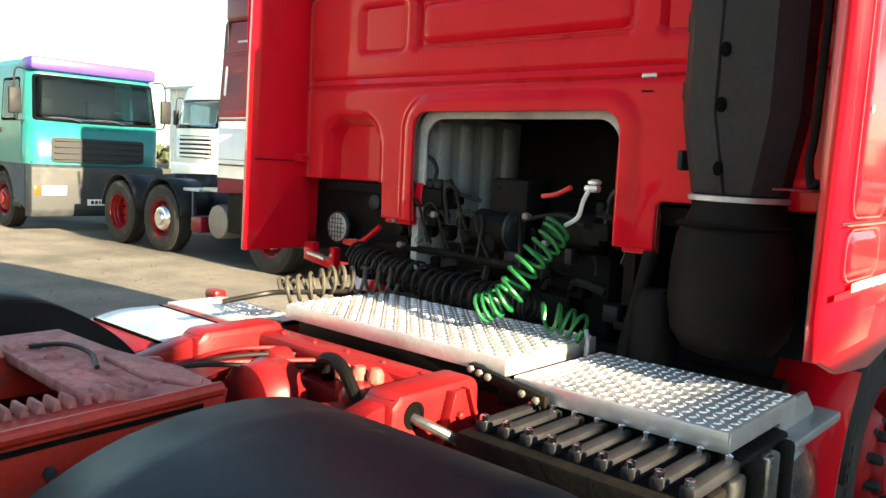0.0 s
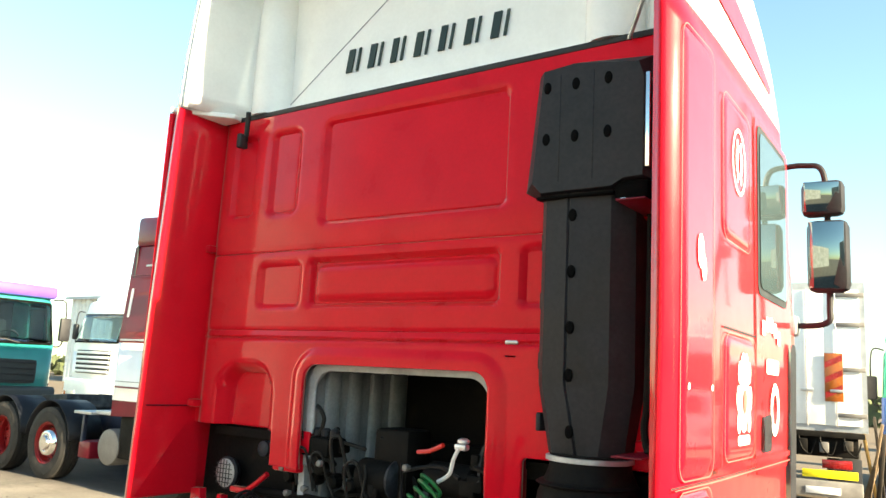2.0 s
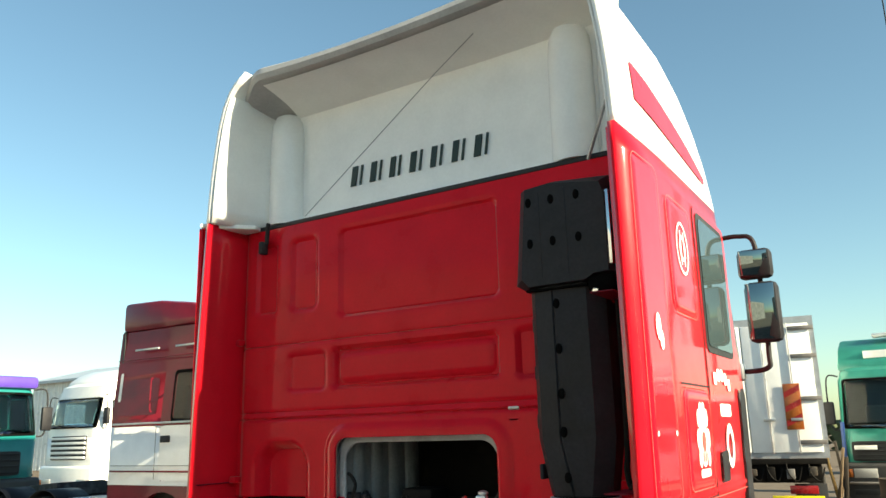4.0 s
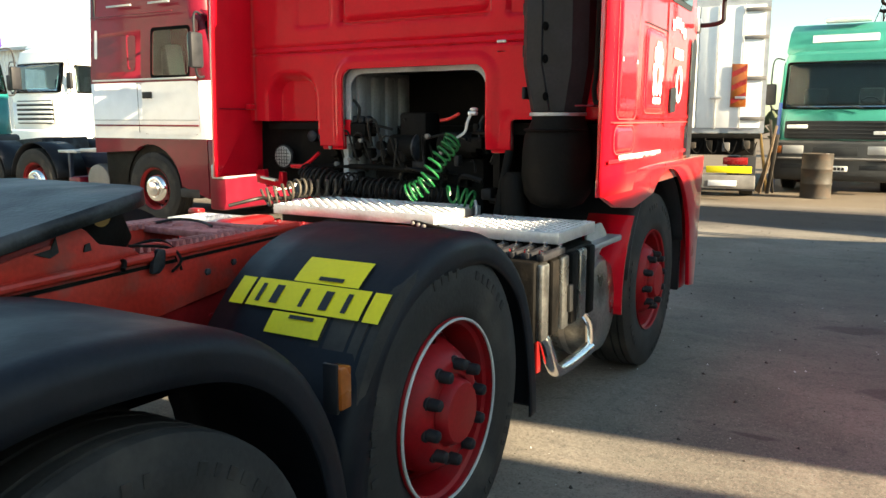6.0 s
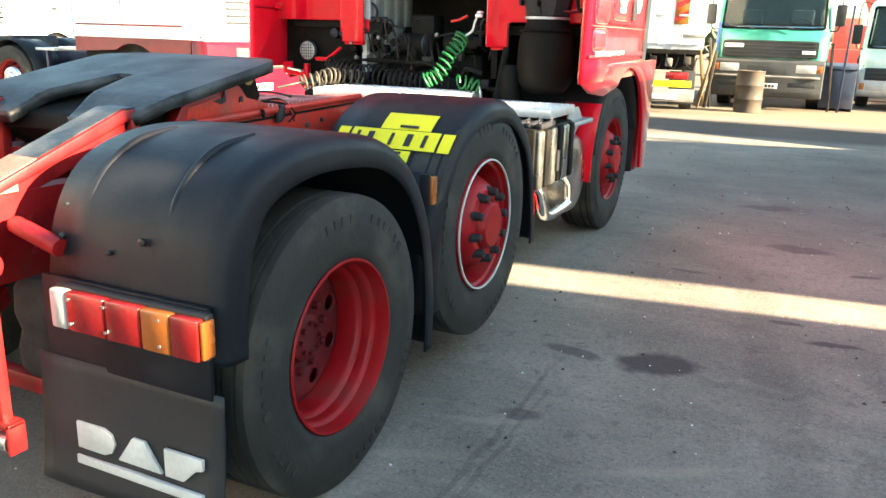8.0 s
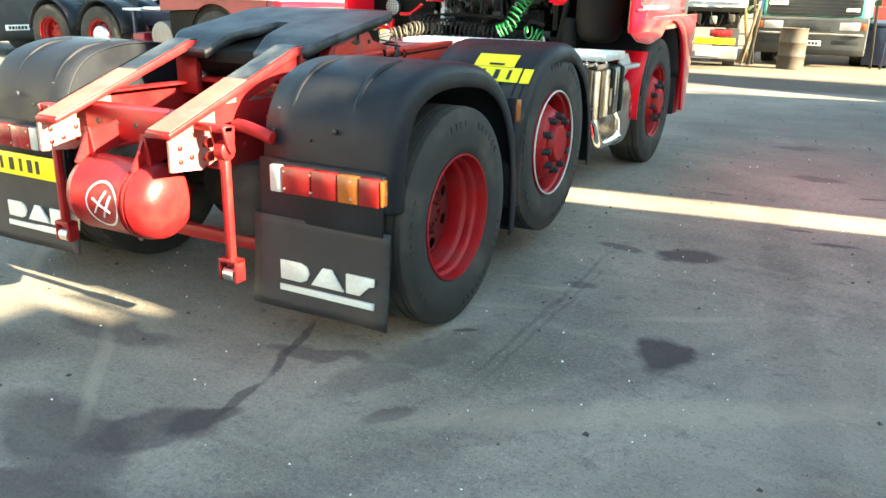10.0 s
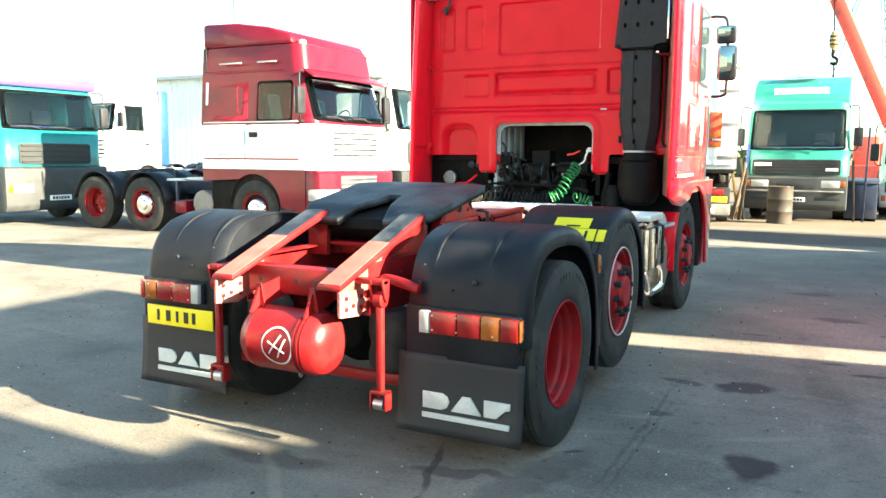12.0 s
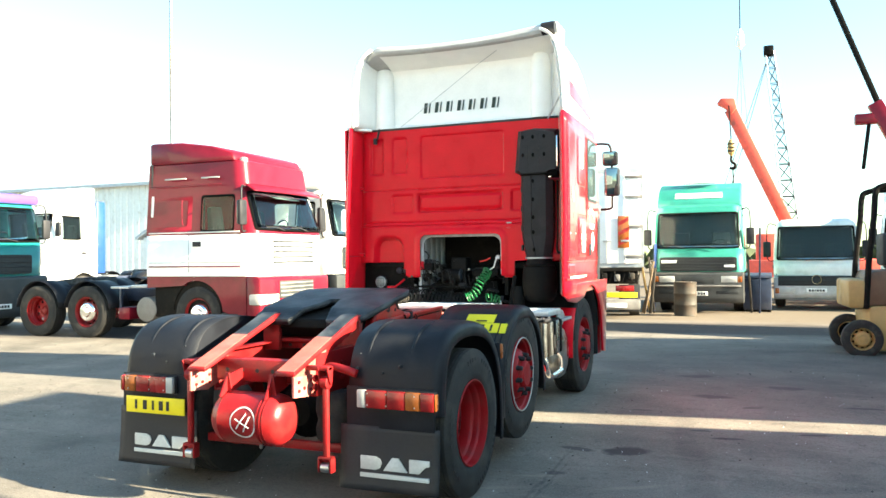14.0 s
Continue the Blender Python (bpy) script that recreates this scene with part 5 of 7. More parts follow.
part("plate_bolt", lathe(B(), [(0.012, 0), (0.012, 0.008), (0.006, 0.01)], "x", 6, (0.418, 0.98, 1.06)), "grease", plate)
part("plate_bolt", lathe(B(), [(0.012, 0), (0.012, 0.008), (0.006, 0.01)], "x", 6, (0.418, 1.10, 1.075)), "grease", plate)
# mounting plate and the toothed slide ahead of it
bm = box(B(), (-0.38, 0.0, 0.992), (0.38, 0.85, 1.015), 0.004)
part("mounting_plate", bm, "red_frame", truck)
for s in (-1, 1):
    x0, x1 = sorted((s * 0.225, s * 0.395))
    slide = part("slide_rail", box(B(), (x0, 0.66, 1.02), (x1, 1.43, 1.128), 0.006), "red_slide", truck, "dusty red slide rail with a row of teeth")
    for k in range(22):
        y = 0.72 + 0.030 * k
        part("rail_tooth", prism(B(), [(y, 1.128), (y + 0.018, 1.128), (y + 0.014, 1.150), (y + 0.005, 1.150)], "x", *sorted((s * 0.205, s * 0.262)), 0.002), "pink_dust", slide)
front_plate = part("slide_front_plate", prism(B(), [(-0.40, 1.26), (0.222, 1.245), (0.335, 1.385), (0.375, 1.455), (0.285, 1.505), (0.14, 1.515), (-0.10, 1.47), (-0.40, 1.46)], "z", 1.112, 1.140, 0.006), "pink_dust", truck, "dust-covered plate across the slide")
part("plate_ridge", prism(B(), [(-0.02, 1.40), (0.20, 1.39), (0.33, 1.45), (0.29, 1.48), (0.16, 1.43), (-0.02, 1.43)], "z", 1.139, 1.152, 0.005), "pink_dust", front_plate)
for x, y, r in ((0.20, 1.33, 0.018), (0.15, 1.31, 0.015), (0.06, 1.30, 0.020), (-0.10, 1.32, 0.024), (0.24, 1.40, 0.012), (-0.20, 1.36, 0.02), (-0.02, 1.345, 0.012), (0.11, 1.36, 0.014)):
    part("dirt_lump", lathe(B(), [(r, 0.0), (r * 0.8, r * 0.4), (r * 0.3, r * 0.6), (0.001, r * 0.62)], "z", 9, (x, y, 1.138)), "pink_dust", front_plate)
part("loose_cable", tube(B(), curve([(-0.22, 1.30, 1.145), (-0.14, 1.36, 1.16), (-0.04, 1.38, 1.155), (0.06, 1.35, 1.146)], 7), 0.006, 6), "black", truck)
# side beams at the catwalk: rounded box beam, hole with a pipe, bolted bracket
for s in (-1, 1):
    xa, xb = sorted((s * 0.375, s * 0.495))
    bm = prism(B(), [(1.86, 0.80), (2.21, 0.80), (2.21, 1.055), (2.185, 1.078), (1.90, 1.078), (1.87, 1.05)], "x", xa, xb, 0.022)
    beam = part("side_beam", bm, "red_frame", truck, "thick rounded red box beam")
    part("beam_tail", prism(B(), [(1.62, 0.86), (1.87, 0.86), (1.87, 1.06), (1.62, 0.995)], "x", xa + 0.02, xb - 0.02, 0.012), "red_frame", beam)
    ox = s * 0.495
    part("beam_hole", lathe(B(), [(0.036, -0.001), (0.036, 0.003), (0.026, 0.003), (0.026, 0.001), (0.001, 0.001)], "x", 24, (ox, 1.945, 1.018)), "vent", beam)
    part("beam_pipe", tube(B(), curve([(s * 0.42, 1.945, 1.015), (s * 0.52, 1.95, 1.005), (s * 0.58, 2.0, 0.97), (s * 0.62, 2.06, 0.92)], 6), 0.014, 10), "dull_steel", truck)
    tri_plate = part("bolted_bracket", prism(B(), [(2.075, 1.058), (2.125, 1.058), (2.175, 0.93), (2.035, 0.93)], "x", *sorted((ox, ox + s * 0.016)), 0.004), "red_frame", beam)
    part("bracket_rib", prism(B(), [(2.066, 1.060), (2.078, 1.060), (2.040, 0.93), (2.026, 0.93)], "x", *sorted((ox, ox + s * 0.032)), 0.002), "red_frame", tri_plate)
    part("bracket_rib", prism(B(), [(2.122, 1.060), (2.134, 1.060), (2.186, 0.93), (2.172, 0.93)], "x", *sorted((ox, ox + s * 0.032)), 0.002), "red_frame", tri_plate)
    part("bracket_bolt", lathe(B(), [(0.013, 0), (0.013, 0.014), (0.006, 0.018)], "x", 6, (ox + (0.016 if s > 0 else -0.034), 2.10, 0.99)), "red_frame", tri_plate)
bm = lathe(B(), [(0.06, -0.09), (0.11, -0.075), (0.115, -0.01), (0.122, 0.0), (0.115, 0.01), (0.11, 0.06), (0.05, 0.10)], "y", 28, (-0.05, 1.90, 0.94))
lathe(bm, [(0.05, 0), (0.06, 0.01), (0.06, 0.06), (0.03, 0.09)], "z", 16, (0.20, 2.02, 0.97))
lathe(bm, [(0.04, 0), (0.05, 0.01), (0.05, 0.05), (0.03, 0.08)], "z", 16, (0.27, 1.96, 0.97))
part("brake_chamber", bm, "red_frame", truck)
for x in (0.20, 0.245, 0.29):
    part("air_fitting", lathe(B(), [(0.018, 0), (0.024, 0.008), (0.024, 0.03), (0.015, 0.045)], "z", 10, (x, 1.97 + 0.4 * (x - 0.2), 1.04)), "red_sunlit_dusty", truck, "dusty pink air fitting")
# curved pipe band, plates and springs ahead of the coupling
part("arched_pipe", tube(B(), curve([(0.02, 2.08, 0.96), (0.10, 1.98, 1.07), (0.24, 1.92, 1.10), (0.34, 1.90, 1.02)], 8), 0.018, 10), "dark", truck)
part("arched_band", sheet(B(), [[(u, v) for v in (0.0, 0.07)] for u in np.linspace(0.2, math.pi - 0.2, 16)], [], lambda u, v: (0.14 + 0.20 * math.cos(u), 2.02 + v, 0.94 + 0.13 * math.sin(u))), "red_frame", truck)
for x, y, r in ((-0.28, 1.66, 0.06), (-0.20, 2.05, 0.05), (0.28, 1.70, 0.045)):
    part("chamber_disc", lathe(B(), [(r * 0.4, -0.05), (r, -0.035), (r * 1.08, 0.0), (r, 0.03), (r * 0.3, 0.05)], "y", 24, (x, y, 0.99)), "red_frame", truck)
for k in range(4):
    part("brake_pipe", tube(B(), curve([(-0.30 + 0.03 * k, 1.5, 1.0), (-0.26 + 0.04 * k, 1.7, 1.02 + 0.01 * k), (-0.30 + 0.09 * k, 1.95, 1.03), (-0.25 + 0.10 * k, 2.25, 1.0)], 6), 0.007, 6), "hose_black" if k % 2 else "red_frame", truck)
part("gusset_plate", prism(B(), [(0.10, 1.62), (0.40, 1.62), (0.40, 2.05), (0.30, 2.05)], "z", 0.985, 0.997), "red_frame", truck)
part("gusset_plate", prism(B(), [(-0.10, 1.62), (-0.40, 1.62), (-0.40, 2.05), (-0.30, 2.05)], "z", 0.985, 0.997), "red_frame", truck)
bm = prism(B(), [(2.10, 1.0), (2.22, 1.0), (2.22, 1.05), (2.10, 1.05)], "x", -0.40, 0.42, 0.02)
for k in range(5):
    lathe(bm, [(0.010, 0), (0.010, 0.006), (0.006, 0.008)], "z", 8, (-0.32 + 0.16 * k, 2.16, 1.05))
part("front_cross_beam", bm, "red_frame", truck)
# tilt rod: a red bar coloured black, its shade put into the colour
bm = tube(B(), curve([(-0.86, 2.95, 1.27), (-0.4, 2.93, 1.285), (0.0, 2.93, 1.275), (0.22, 2.94, 1.27)], 6), 0.016, 8)
part("tilt_rod", bm, "dark", truck)
part("rear_axle", tube(B(), [(-0.9, 0, 0.505), (0.9, 0, 0.505)], 0.075, 16), "dark", truck)
part("differential", lathe(B(), [(0.1, -0.2), (0.2, -0.1), (0.22, 0.02), (0.18, 0.12), (0.08, 0.3)], "y", 24, (0, 0, 0.52)), "dark", truck)
part("mid_axle", tube(B(), [(-0.95, 1.25, 0.64), (0.95, 1.25, 0.64)], 0.06, 16), "dark", truck)
part("prop_shaft", tube(B(), [(0, 0.2, 0.6), (0, 3.1, 0.85)], 0.05, 14), "dark", truck)

# ---- wheels of the tractor ----
for s in (-1, 1):
    wheel(truck, s * 1.125, 0, 0.495, "drive", s, hub_paint="red_grimy_shaded", radius=0.495)
    wheel(truck, s * 0.755, 0, 0.495, "drive", -s, detail=False, radius=0.495)
    wheel(truck, s * 1.085, 1.22, 0.648, "steer", s, ring="flap_mark")
    wheel(truck, s * 1.03, FW_Y, FW_Z, "steer", s)


# ---- mudguards ----
def guard(path, xs, s):
    """A plastic wing: a rounded section carried along a line in the y-z plane."""
    line = curve([(0, y, z) for y, z in path], 6)
    x0, x1 = xs
    section = [(x0, 0.0)] + [(x0 + (x1 - 0.07 - x0) * k / 4, 0.004) for k in range(1, 5)] + [(x1 - 0.07 + 0.07 * math.sin(a), 0.004 - 0.055 * (1 - math.cos(a))) for a in np.linspace(0.3, 1.45, 5)] + [(x1, -0.075), (x1 + 0.001, -0.10)]
    bm = B()
    rows = []
    for i, p in enumerate(line):
        d = (line[min(i + 1, len(line) - 1)] - line[max(i - 1, 0)]).normalized()
        n = Vector((0, -d.z, d.y))
        if n.dot(p - Vector((0, (path[0][0] + path[-1][0]) / 2, 0.55))) < 0:
            n = -n
        rows.append([bm.verts.new((s * x, *(p + n * h)[1:])) for x, h in section])
    for a, b in zip(rows, rows[1:]):
        for k in range(len(section) - 1):
            bm.faces.new((a[k], a[k + 1], b[k + 1], b[k]))
    return bm


REAR_PATH = [(0.68, 0.26), (0.68, 0.50), (0.625, 0.78), (0.49, 1.0), (0.28, 1.13), (0.0, 1.175), (-0.24, 1.165), (-0.42, 1.10), (-0.52, 0.97), (-0.56, 0.80), (-0.57, 0.63)]
MID_PATH = [(0.655, 0.38), (0.655, 0.60), (0.71, 0.79), (0.79, 0.925), (0.895, 1.04), (1.01, 1.125), (1.15, 1.18), (1.32, 1.198), (1.49, 1.178), (1.65, 1.10), (1.79, 0.97), (1.88, 0.78), (1.93, 0.55), (1.94, 0.42)]
for s in (-1, 1):
    rear_guard = thick(part("rear_mudguard", guard(REAR_PATH, (0.62, 1.25), s), "guard", truck, "black plastic rear mudguard"), 0.008)
    mid_guard = thick(part("middle_mudguard", guard(MID_PATH, (0.60, 1.225), s), "guard", truck, "black plastic middle mudguard"), 0.008)
    for x in (0.74, 1.04):
        bm = tube(B(), curve([(s * x, -0.16, 1.172), (s * x, -0.30, 1.158), (s * x, -0.40, 1.112), (s * x, -0.47, 1.045), (s * x, -0.50, 0.99)], 5), 0.013, 12)
        part("guard_rib", bm, "guard", rear_guard)
    for x, z, r in ((0.68, 0.91, 0.009), (0.86, 0.885, 0.007), (0.98, 0.93, 0.012), (0.70, 1.0, 0.006)):
        part("guard_bolt", lathe(B(), [(r, 0.004), (r, -0.006), (r * 0.5, -0.009)], "y", 12, (s * x, -0.558 + 0.10 * max(0, z - 0.86), z)), "grease", rear_guard)
    for path, name, owner in ((REAR_PATH, "guard_skirt", rear_guard), (MID_PATH, "guard_skirt", mid_guard)):
        x0 = 0.627 if path is REAR_PATH else 0.597
        part(name, prism(B(), [p for p in path if p[1] > 0.70], "x", *sorted((s * x0, s * (x0 + 0.006)))), "guard", owner)
    # inner panel from guard to lamp
    xa, xb = sorted((s * 0.622, s * 1.225))
    part("lamp_panel", box(B(), (xa, -0.590, 0.545), (xb, -0.576, 0.80), 0.002), "guard", rear_guard)
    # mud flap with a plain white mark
    bm = sheet(B(), flat_grid(xa - (0.042 if s > 0 else 0.02), xb + (0.03 if s > 0 else 0.052), 0.165, 0.56, 12, 10), [], lambda x, z: (x, -0.588 - 0.05 * (0.56 - z) ** 2 * 4 + 0.006 * math.sin(7 * x), z))
    flap = thick(part("mud_flap", bm, "flap", truck, "black rubber mud flap with white marking"), 0.008)
    x0 = 0.725 if s > 0 else -1.105
    for shape in ([(0.0, 0.292), (0.105, 0.292), (0.135, 0.305), (0.148, 0.334), (0.135, 0.362), (0.105, 0.375), (0.0, 0.375)], [(0.158, 0.292), (0.322, 0.292), (0.262, 0.375), (0.218, 0.375)], [(0.335, 0.292), (0.40, 0.292), (0.445, 0.335), (0.47, 0.342), (0.47, 0.375), (0.335, 0.375)]):
        part("flap_marking", prism(B(), [(x0 + a, b) for a, b in shape], "y", -0.608, -0.596, 0.002), "flap_mark", flap)
    part("flap_marking", box(B(), (x0, -0.616, 0.245), (x0 + 0.47, -0.602, 0.272), 0.002), "flap_mark", flap)
    # rear lamp cluster
    zl = 0.735
    xi, xo = 0.72, 1.25 if s > 0 else 1.19
    lampm = part("rear_lamp", box(B(), (min(s * xi, s * xo), -0.625, zl - 0.062), (max(s * xi, s * xo), -0.592, zl + 0.062), 0.008), "plastic", truck, "rear lamp cluster")
    for a, b, name, mm in ((0.725, 0.785, "reversing_lens", "lens_clear"), (0.787, 0.93, "fog_lens", "lens_red"), (0.932, 1.055, "brake_lens", "lens_red"), (1.057, 1.155, "indicator_lens", "lens_amber"), (1.157, xo - 0.005, "side_lens", "lens_red")):
        part(name, box(B(), (min(s * a, s * b), -0.652, zl - 0.056), (max(s * a, s * b), -0.622, zl + 0.056), 0.008), mm, lampm)
    part("lamp_side_lens", box(B(), (min(s * (xo - 0.003), s * (xo + 0.008)), -0.645, zl - 0.05), (max(s * (xo - 0.003), s * (xo + 0.008)), -0.60, zl + 0.05), 0.004), "lens_amber", lampm)
    for x in (0.80, 0.93, 1.12):
        for dz in (-0.035, 0.035):
            part("lens_screw", lathe(B(), [(0.005, 0), (0.005, -0.003)], "y", 8, (s * x, -0.652, zl + dz)), "steel", lampm)
    # amber side marker between the guards
    marker = part("side_marker", box(B(), (min(s * 1.20, s * 1.245), 0.625, 0.845), (max(s * 1.20, s * 1.245), 0.668, 0.955), 0.006), "lens_amber", truck, "amber side marker lamp")
    part("marker_base", box(B(), (min(s * 1.19, s * 1.235), 0.618, 0.835), (max(s * 1.19, s * 1.235), 0.63, 0.965), 0.004), "plastic", marker)

# number plate: characters as plain bars
plate = part("number_plate", box(B(), (-1.162, -0.628, 0.527), (-0.641, -0.618, 0.643), 0.003), "yellow", truck, "yellow rear number plate")
for a, b in ((0.16, 0.195), (0.30, 0.365), (0.455, 0.49), (0.575, 0.64), (0.70, 0.745)):
    part("plate_character", box(B(), (-1.162 + 0.521 * a, -0.632, 0.553), (-1.162 + 0.521 * b, -0.629, 0.618)), "black", plate)

# yellow stickers on the near middle mudguard
GUARD_MID = curve([(0, y, z) for y, z in MID_PATH], 6)


def on_guard(x, u):
    """A point u metres down the rear slope of the middle guard from its top."""
    line = [p for p in GUARD_MID if p.y <= 1.32][::-1]
    run = 0.0
    for a, b in zip(line, line[1:]):
        d = (b - a).length
        if run + d >= u:
            p = a.lerp(b, (u - run) / d)
            n = Vector((0, -(b - a).z, (b - a).y)).normalized()
            n = n if n.z > 0 or n.y < 0 else -n
            if n.y > 0:
                n = -n
            q = p + n * 0.012
            return (x, q.y, q.z)
        run += d
    return (x, line[-1].y, line[-1].z)


def sticker(name, x0, x1, u0, u1, m_, lift=0.0, skew=0.0):
    bm = sheet(B(), [[(x0 + (x1 - x0) * i / 6, u0 + (u1 - u0) * j / 8) for j in range(9)] for i in range(7)], [], lambda x, u: tuple(Vector(on_guard(x + skew * (u - u0), u)) + Vector((0, -lift, lift))))
    return part(name, bm, m_, truck)


cx = 0.90
sticker("yellow_sticker", 0.84, 1.08, 0.280, 0.385, "yellow")
sticker("yellow_sticker", 0.715, 1.135, 0.390, 0.490, "yellow", 0.002)
sticker("yellow_sticker", 0.83, 1.03, 0.495, 0.565, "yellow")
sticker("yellow_sticker", 0.645, 0.70, 0.390, 0.490, "yellow")
sticker("yellow_sticker", 1.145, 1.20, 0.390, 0.490, "yellow")
for x, w in ((0.745, 0.016), (0.80, 0.030), (0.91, 0.016), (0.985, 0.030), (1.065, 0.018)):
    sticker("sticker_character", x, x + w, 0.410, 0.475, "black", 0.004)
sticker("sticker_bar", 0.93, 1.02, 0.360, 0.375, "black", 0.003)
sticker("sticker_bar", 0.90, 0.99, 0.503, 0.515, "black", 0.003)

# ---- catwalk plates ----
def tread_plate(name, lo, hi, z, label):
    ob = part(name, box(B(), (lo[0], lo[1], z - 0.012), (hi[0], hi[1], z), 0.002), "alu", truck, label)
    for a, b in (((lo[0], lo[1] - 0.002), (hi[0], lo[1] + 0.008)), ((lo[0], hi[1] - 0.008), (hi[0], hi[1] + 0.002)), ((hi[0] - 0.008, lo[1] + 0.009), (hi[0] + 0.002, hi[1] - 0.009)), ((lo[0] - 0.002, lo[1] + 0.009), (lo[0] + 0.008, hi[1] - 0.009))):
        part("plate_rim", box(B(), (*a, z - 0.05), (*b, z - 0.001), 0.002), "alu", ob)
    bm = B()
    nx, ny = round((hi[0] - lo[0]) / 0.029), round((hi[1] - lo[1]) / 0.029)
    for i in range(nx):
        for j in range(ny):
            x, y = lo[0] + (i + 0.5) * (hi[0] - lo[0]) / nx, lo[1] + (j + 0.5) * (hi[1] - lo[1]) / ny
            t = radians(45 if (i + j) % 2 else -45)
            c, s = math.cos(t), math.sin(t)
            base = [bm.verts.new((x + a * c - b * s, y + a * s + b * c, z - 0.001)) for a, b in ((-0.013, 0), (0, -0.005), (0.013, 0), (0, 0.005))]
            top = [bm.verts.new((x + a * c - b * s, y + a * s + b * c, z + 0.0035)) for a, b in ((-0.008, 0), (0, -0.0025), (0.008, 0), (0, 0.0025))]
            bm.faces.new(top)
            for k in range(4):
                bm.faces.new((base[k], base[(k + 1) % 4], top[(k + 1) % 4], top[k]))
    tagged(part("tread_pattern", bm, "alu", ob, smooth=0), kind="stuff")
    return ob


tread_plate("catwalk_plate", (-0.43, 2.25), (0.545, 2.72), 1.125, "silver aluminium tread plate catwalk")
tread_plate("catwalk_plate", (0.575, 2.25), (1.165, 2.70), 1.085, "silver aluminium tread plate catwalk")
strap = part("catwalk_strap", prism(B(), [(0.44, 1.098), (0.44, 1.070), (0.70, 1.030), (0.70, 1.062)], "y", 2.215, 2.238, 0.003), "dark", truck, "dark strap joining the catwalk plates")
for x, z in ((0.455, 1.085), (0.485, 1.080), (0.515, 1.075), (0.63, 1.056), (0.675, 1.048)):
    part("catwalk_bolt", lathe(B(), [(0.010, 0), (0.010, -0.010), (0.005, -0.013)], "y", 6, (x, 2.2145, z)), "grey", strap)
part("catwalk_bearer", box(B(), (-0.42, 2.30, 1.0), (0.55, 2.36, 1.075), 0.006), "dark", truck)
part("catwalk_bearer", box(B(), (0.50, 2.28, 0.98), (1.14, 2.33, 1.034), 0.006), "dark", truck)

# battery box with ribbed cover
bm = box(B(), (0.60, 1.98, 0.66), (1.17, 2.66, 1.0), 0.012)
battery = part("battery_box", bm, "dark", truck, "dark battery box with bright ribbed cover")
for k in range(9):
    x = 0.63 + 0.066 * k
    part("cover_rib", box(B(), (x, 2.02, 0.998), (x + 0.036, 2.26, 1.028), 0.008), "plastic", battery)
    part("cover_bolt", lathe(B(), [(0.011, 0), (0.011, 0.012), (0.006, 0.015)], "z", 8, (x + 0.018, 2.035, 1.028)), "chrome", battery)
    part("cover_bolt", lathe(B(), [(0.009, 0), (0.009, 0.012), (0.005, 0.015)], "z", 8, (x + 0.018, 2.235, 1.028)), "chrome", battery)
for k in range(6):
    y = 2.0 + 0.11 * k
    part("side_rib", box(B(), (1.165, y, 0.67), (1.20, y + 0.075, 0.99), 0.012), "dark" if k % 2 else "dull_steel", battery, "ribbed side panel")
part("strap_latch", box(B(), (1.198, 2.27, 0.74), (1.215, 2.31, 0.86), 0.006), "black", battery)
part("support_bracket", prism(B(), [(2.66, 1.06), (2.86, 1.06), (2.94, 1.0), (2.94, 0.965), (2.66, 0.80)], "x", 1.13, 1.145, 0.003), "zinc", truck)
part("support_bar", box(B(), (1.12, 2.62, 0.955), (1.20, 3.02, 0.985), 0.008), "zinc", truck)
part("silver_tank", lathe(B(), [(0.02, 0.0), (0.15, -0.008), (0.23, -0.03), (0.26, -0.07), (0.265, -0.1), (0.265, -0.45), (0.2, -0.5)], "x", 48, (1.15, 2.96, 0.62)), "dull_steel", truck, "polished silver round tank")
part("tank_strap", lathe(B(), [(0.266, -0.16), (0.271, -0.16), (0.271, -0.13), (0.266, -0.13)], "x", 48, (1.15, 2.96, 0.62), closed=True), "steel", truck)
bm = tube(B(), curve([(1.10, 2.10, 0.70), (1.15, 2.14, 0.64), (1.17, 2.17, 0.54), (1.17, 2.25, 0.48), (1.17, 2.45, 0.47), (1.17, 2.66, 0.48)], 8), 0.03, 14)
part("exhaust_guard_tube", bm, "chrome", truck, "chromed guard tube")
part("step_tube", tube(B(), curve([(1.15, 2.60, 0.66), (1.17, 2.64, 0.60), (1.17, 2.66, 0.48)], 6), 0.02, 10), "chrome", truck)
part("red_reflector", box(B(), (1.12, 2.10, 0.50), (1.14, 2.14, 0.66), 0.006), "lens_red", truck)
part("silencer", lathe(B(), [(0.1, 0.58), (0.2, 0.62), (0.2, 1.05), (0.1, 1.1)], "x", 32, (0, 2.35, 0.72)), "dark", truck)

# far-side locker with tread plate top
def lid_z(y):
    return 1.0 - 1.3 * max(0.0, 2.06 - y) ** 2 - 0.02 * max(0.0, y - 2.06)


ends = [(y, lid_z(y)) for y in np.linspace(1.84, 2.54, 15)]
bm = prism(B(), [(1.79, 0.60), (1.79, 0.86), (1.80, 0.90)] + ends + [(2.57, 0.96), (2.58, 0.60)], "x", -1.235, -0.615, 0.008)
locker = part("side_locker", bm, "red_frame", truck, "rounded red side locker with pale lid plates")
thick(part("locker_lid", sheet(B(), flat_grid(-1.195, -0.665, 1.925, 2.185, 6, 14), [], lambda x, y: (x, y, lid_z(y) + 0.006)), "alu", locker, "pale smooth plate"), 0.005)
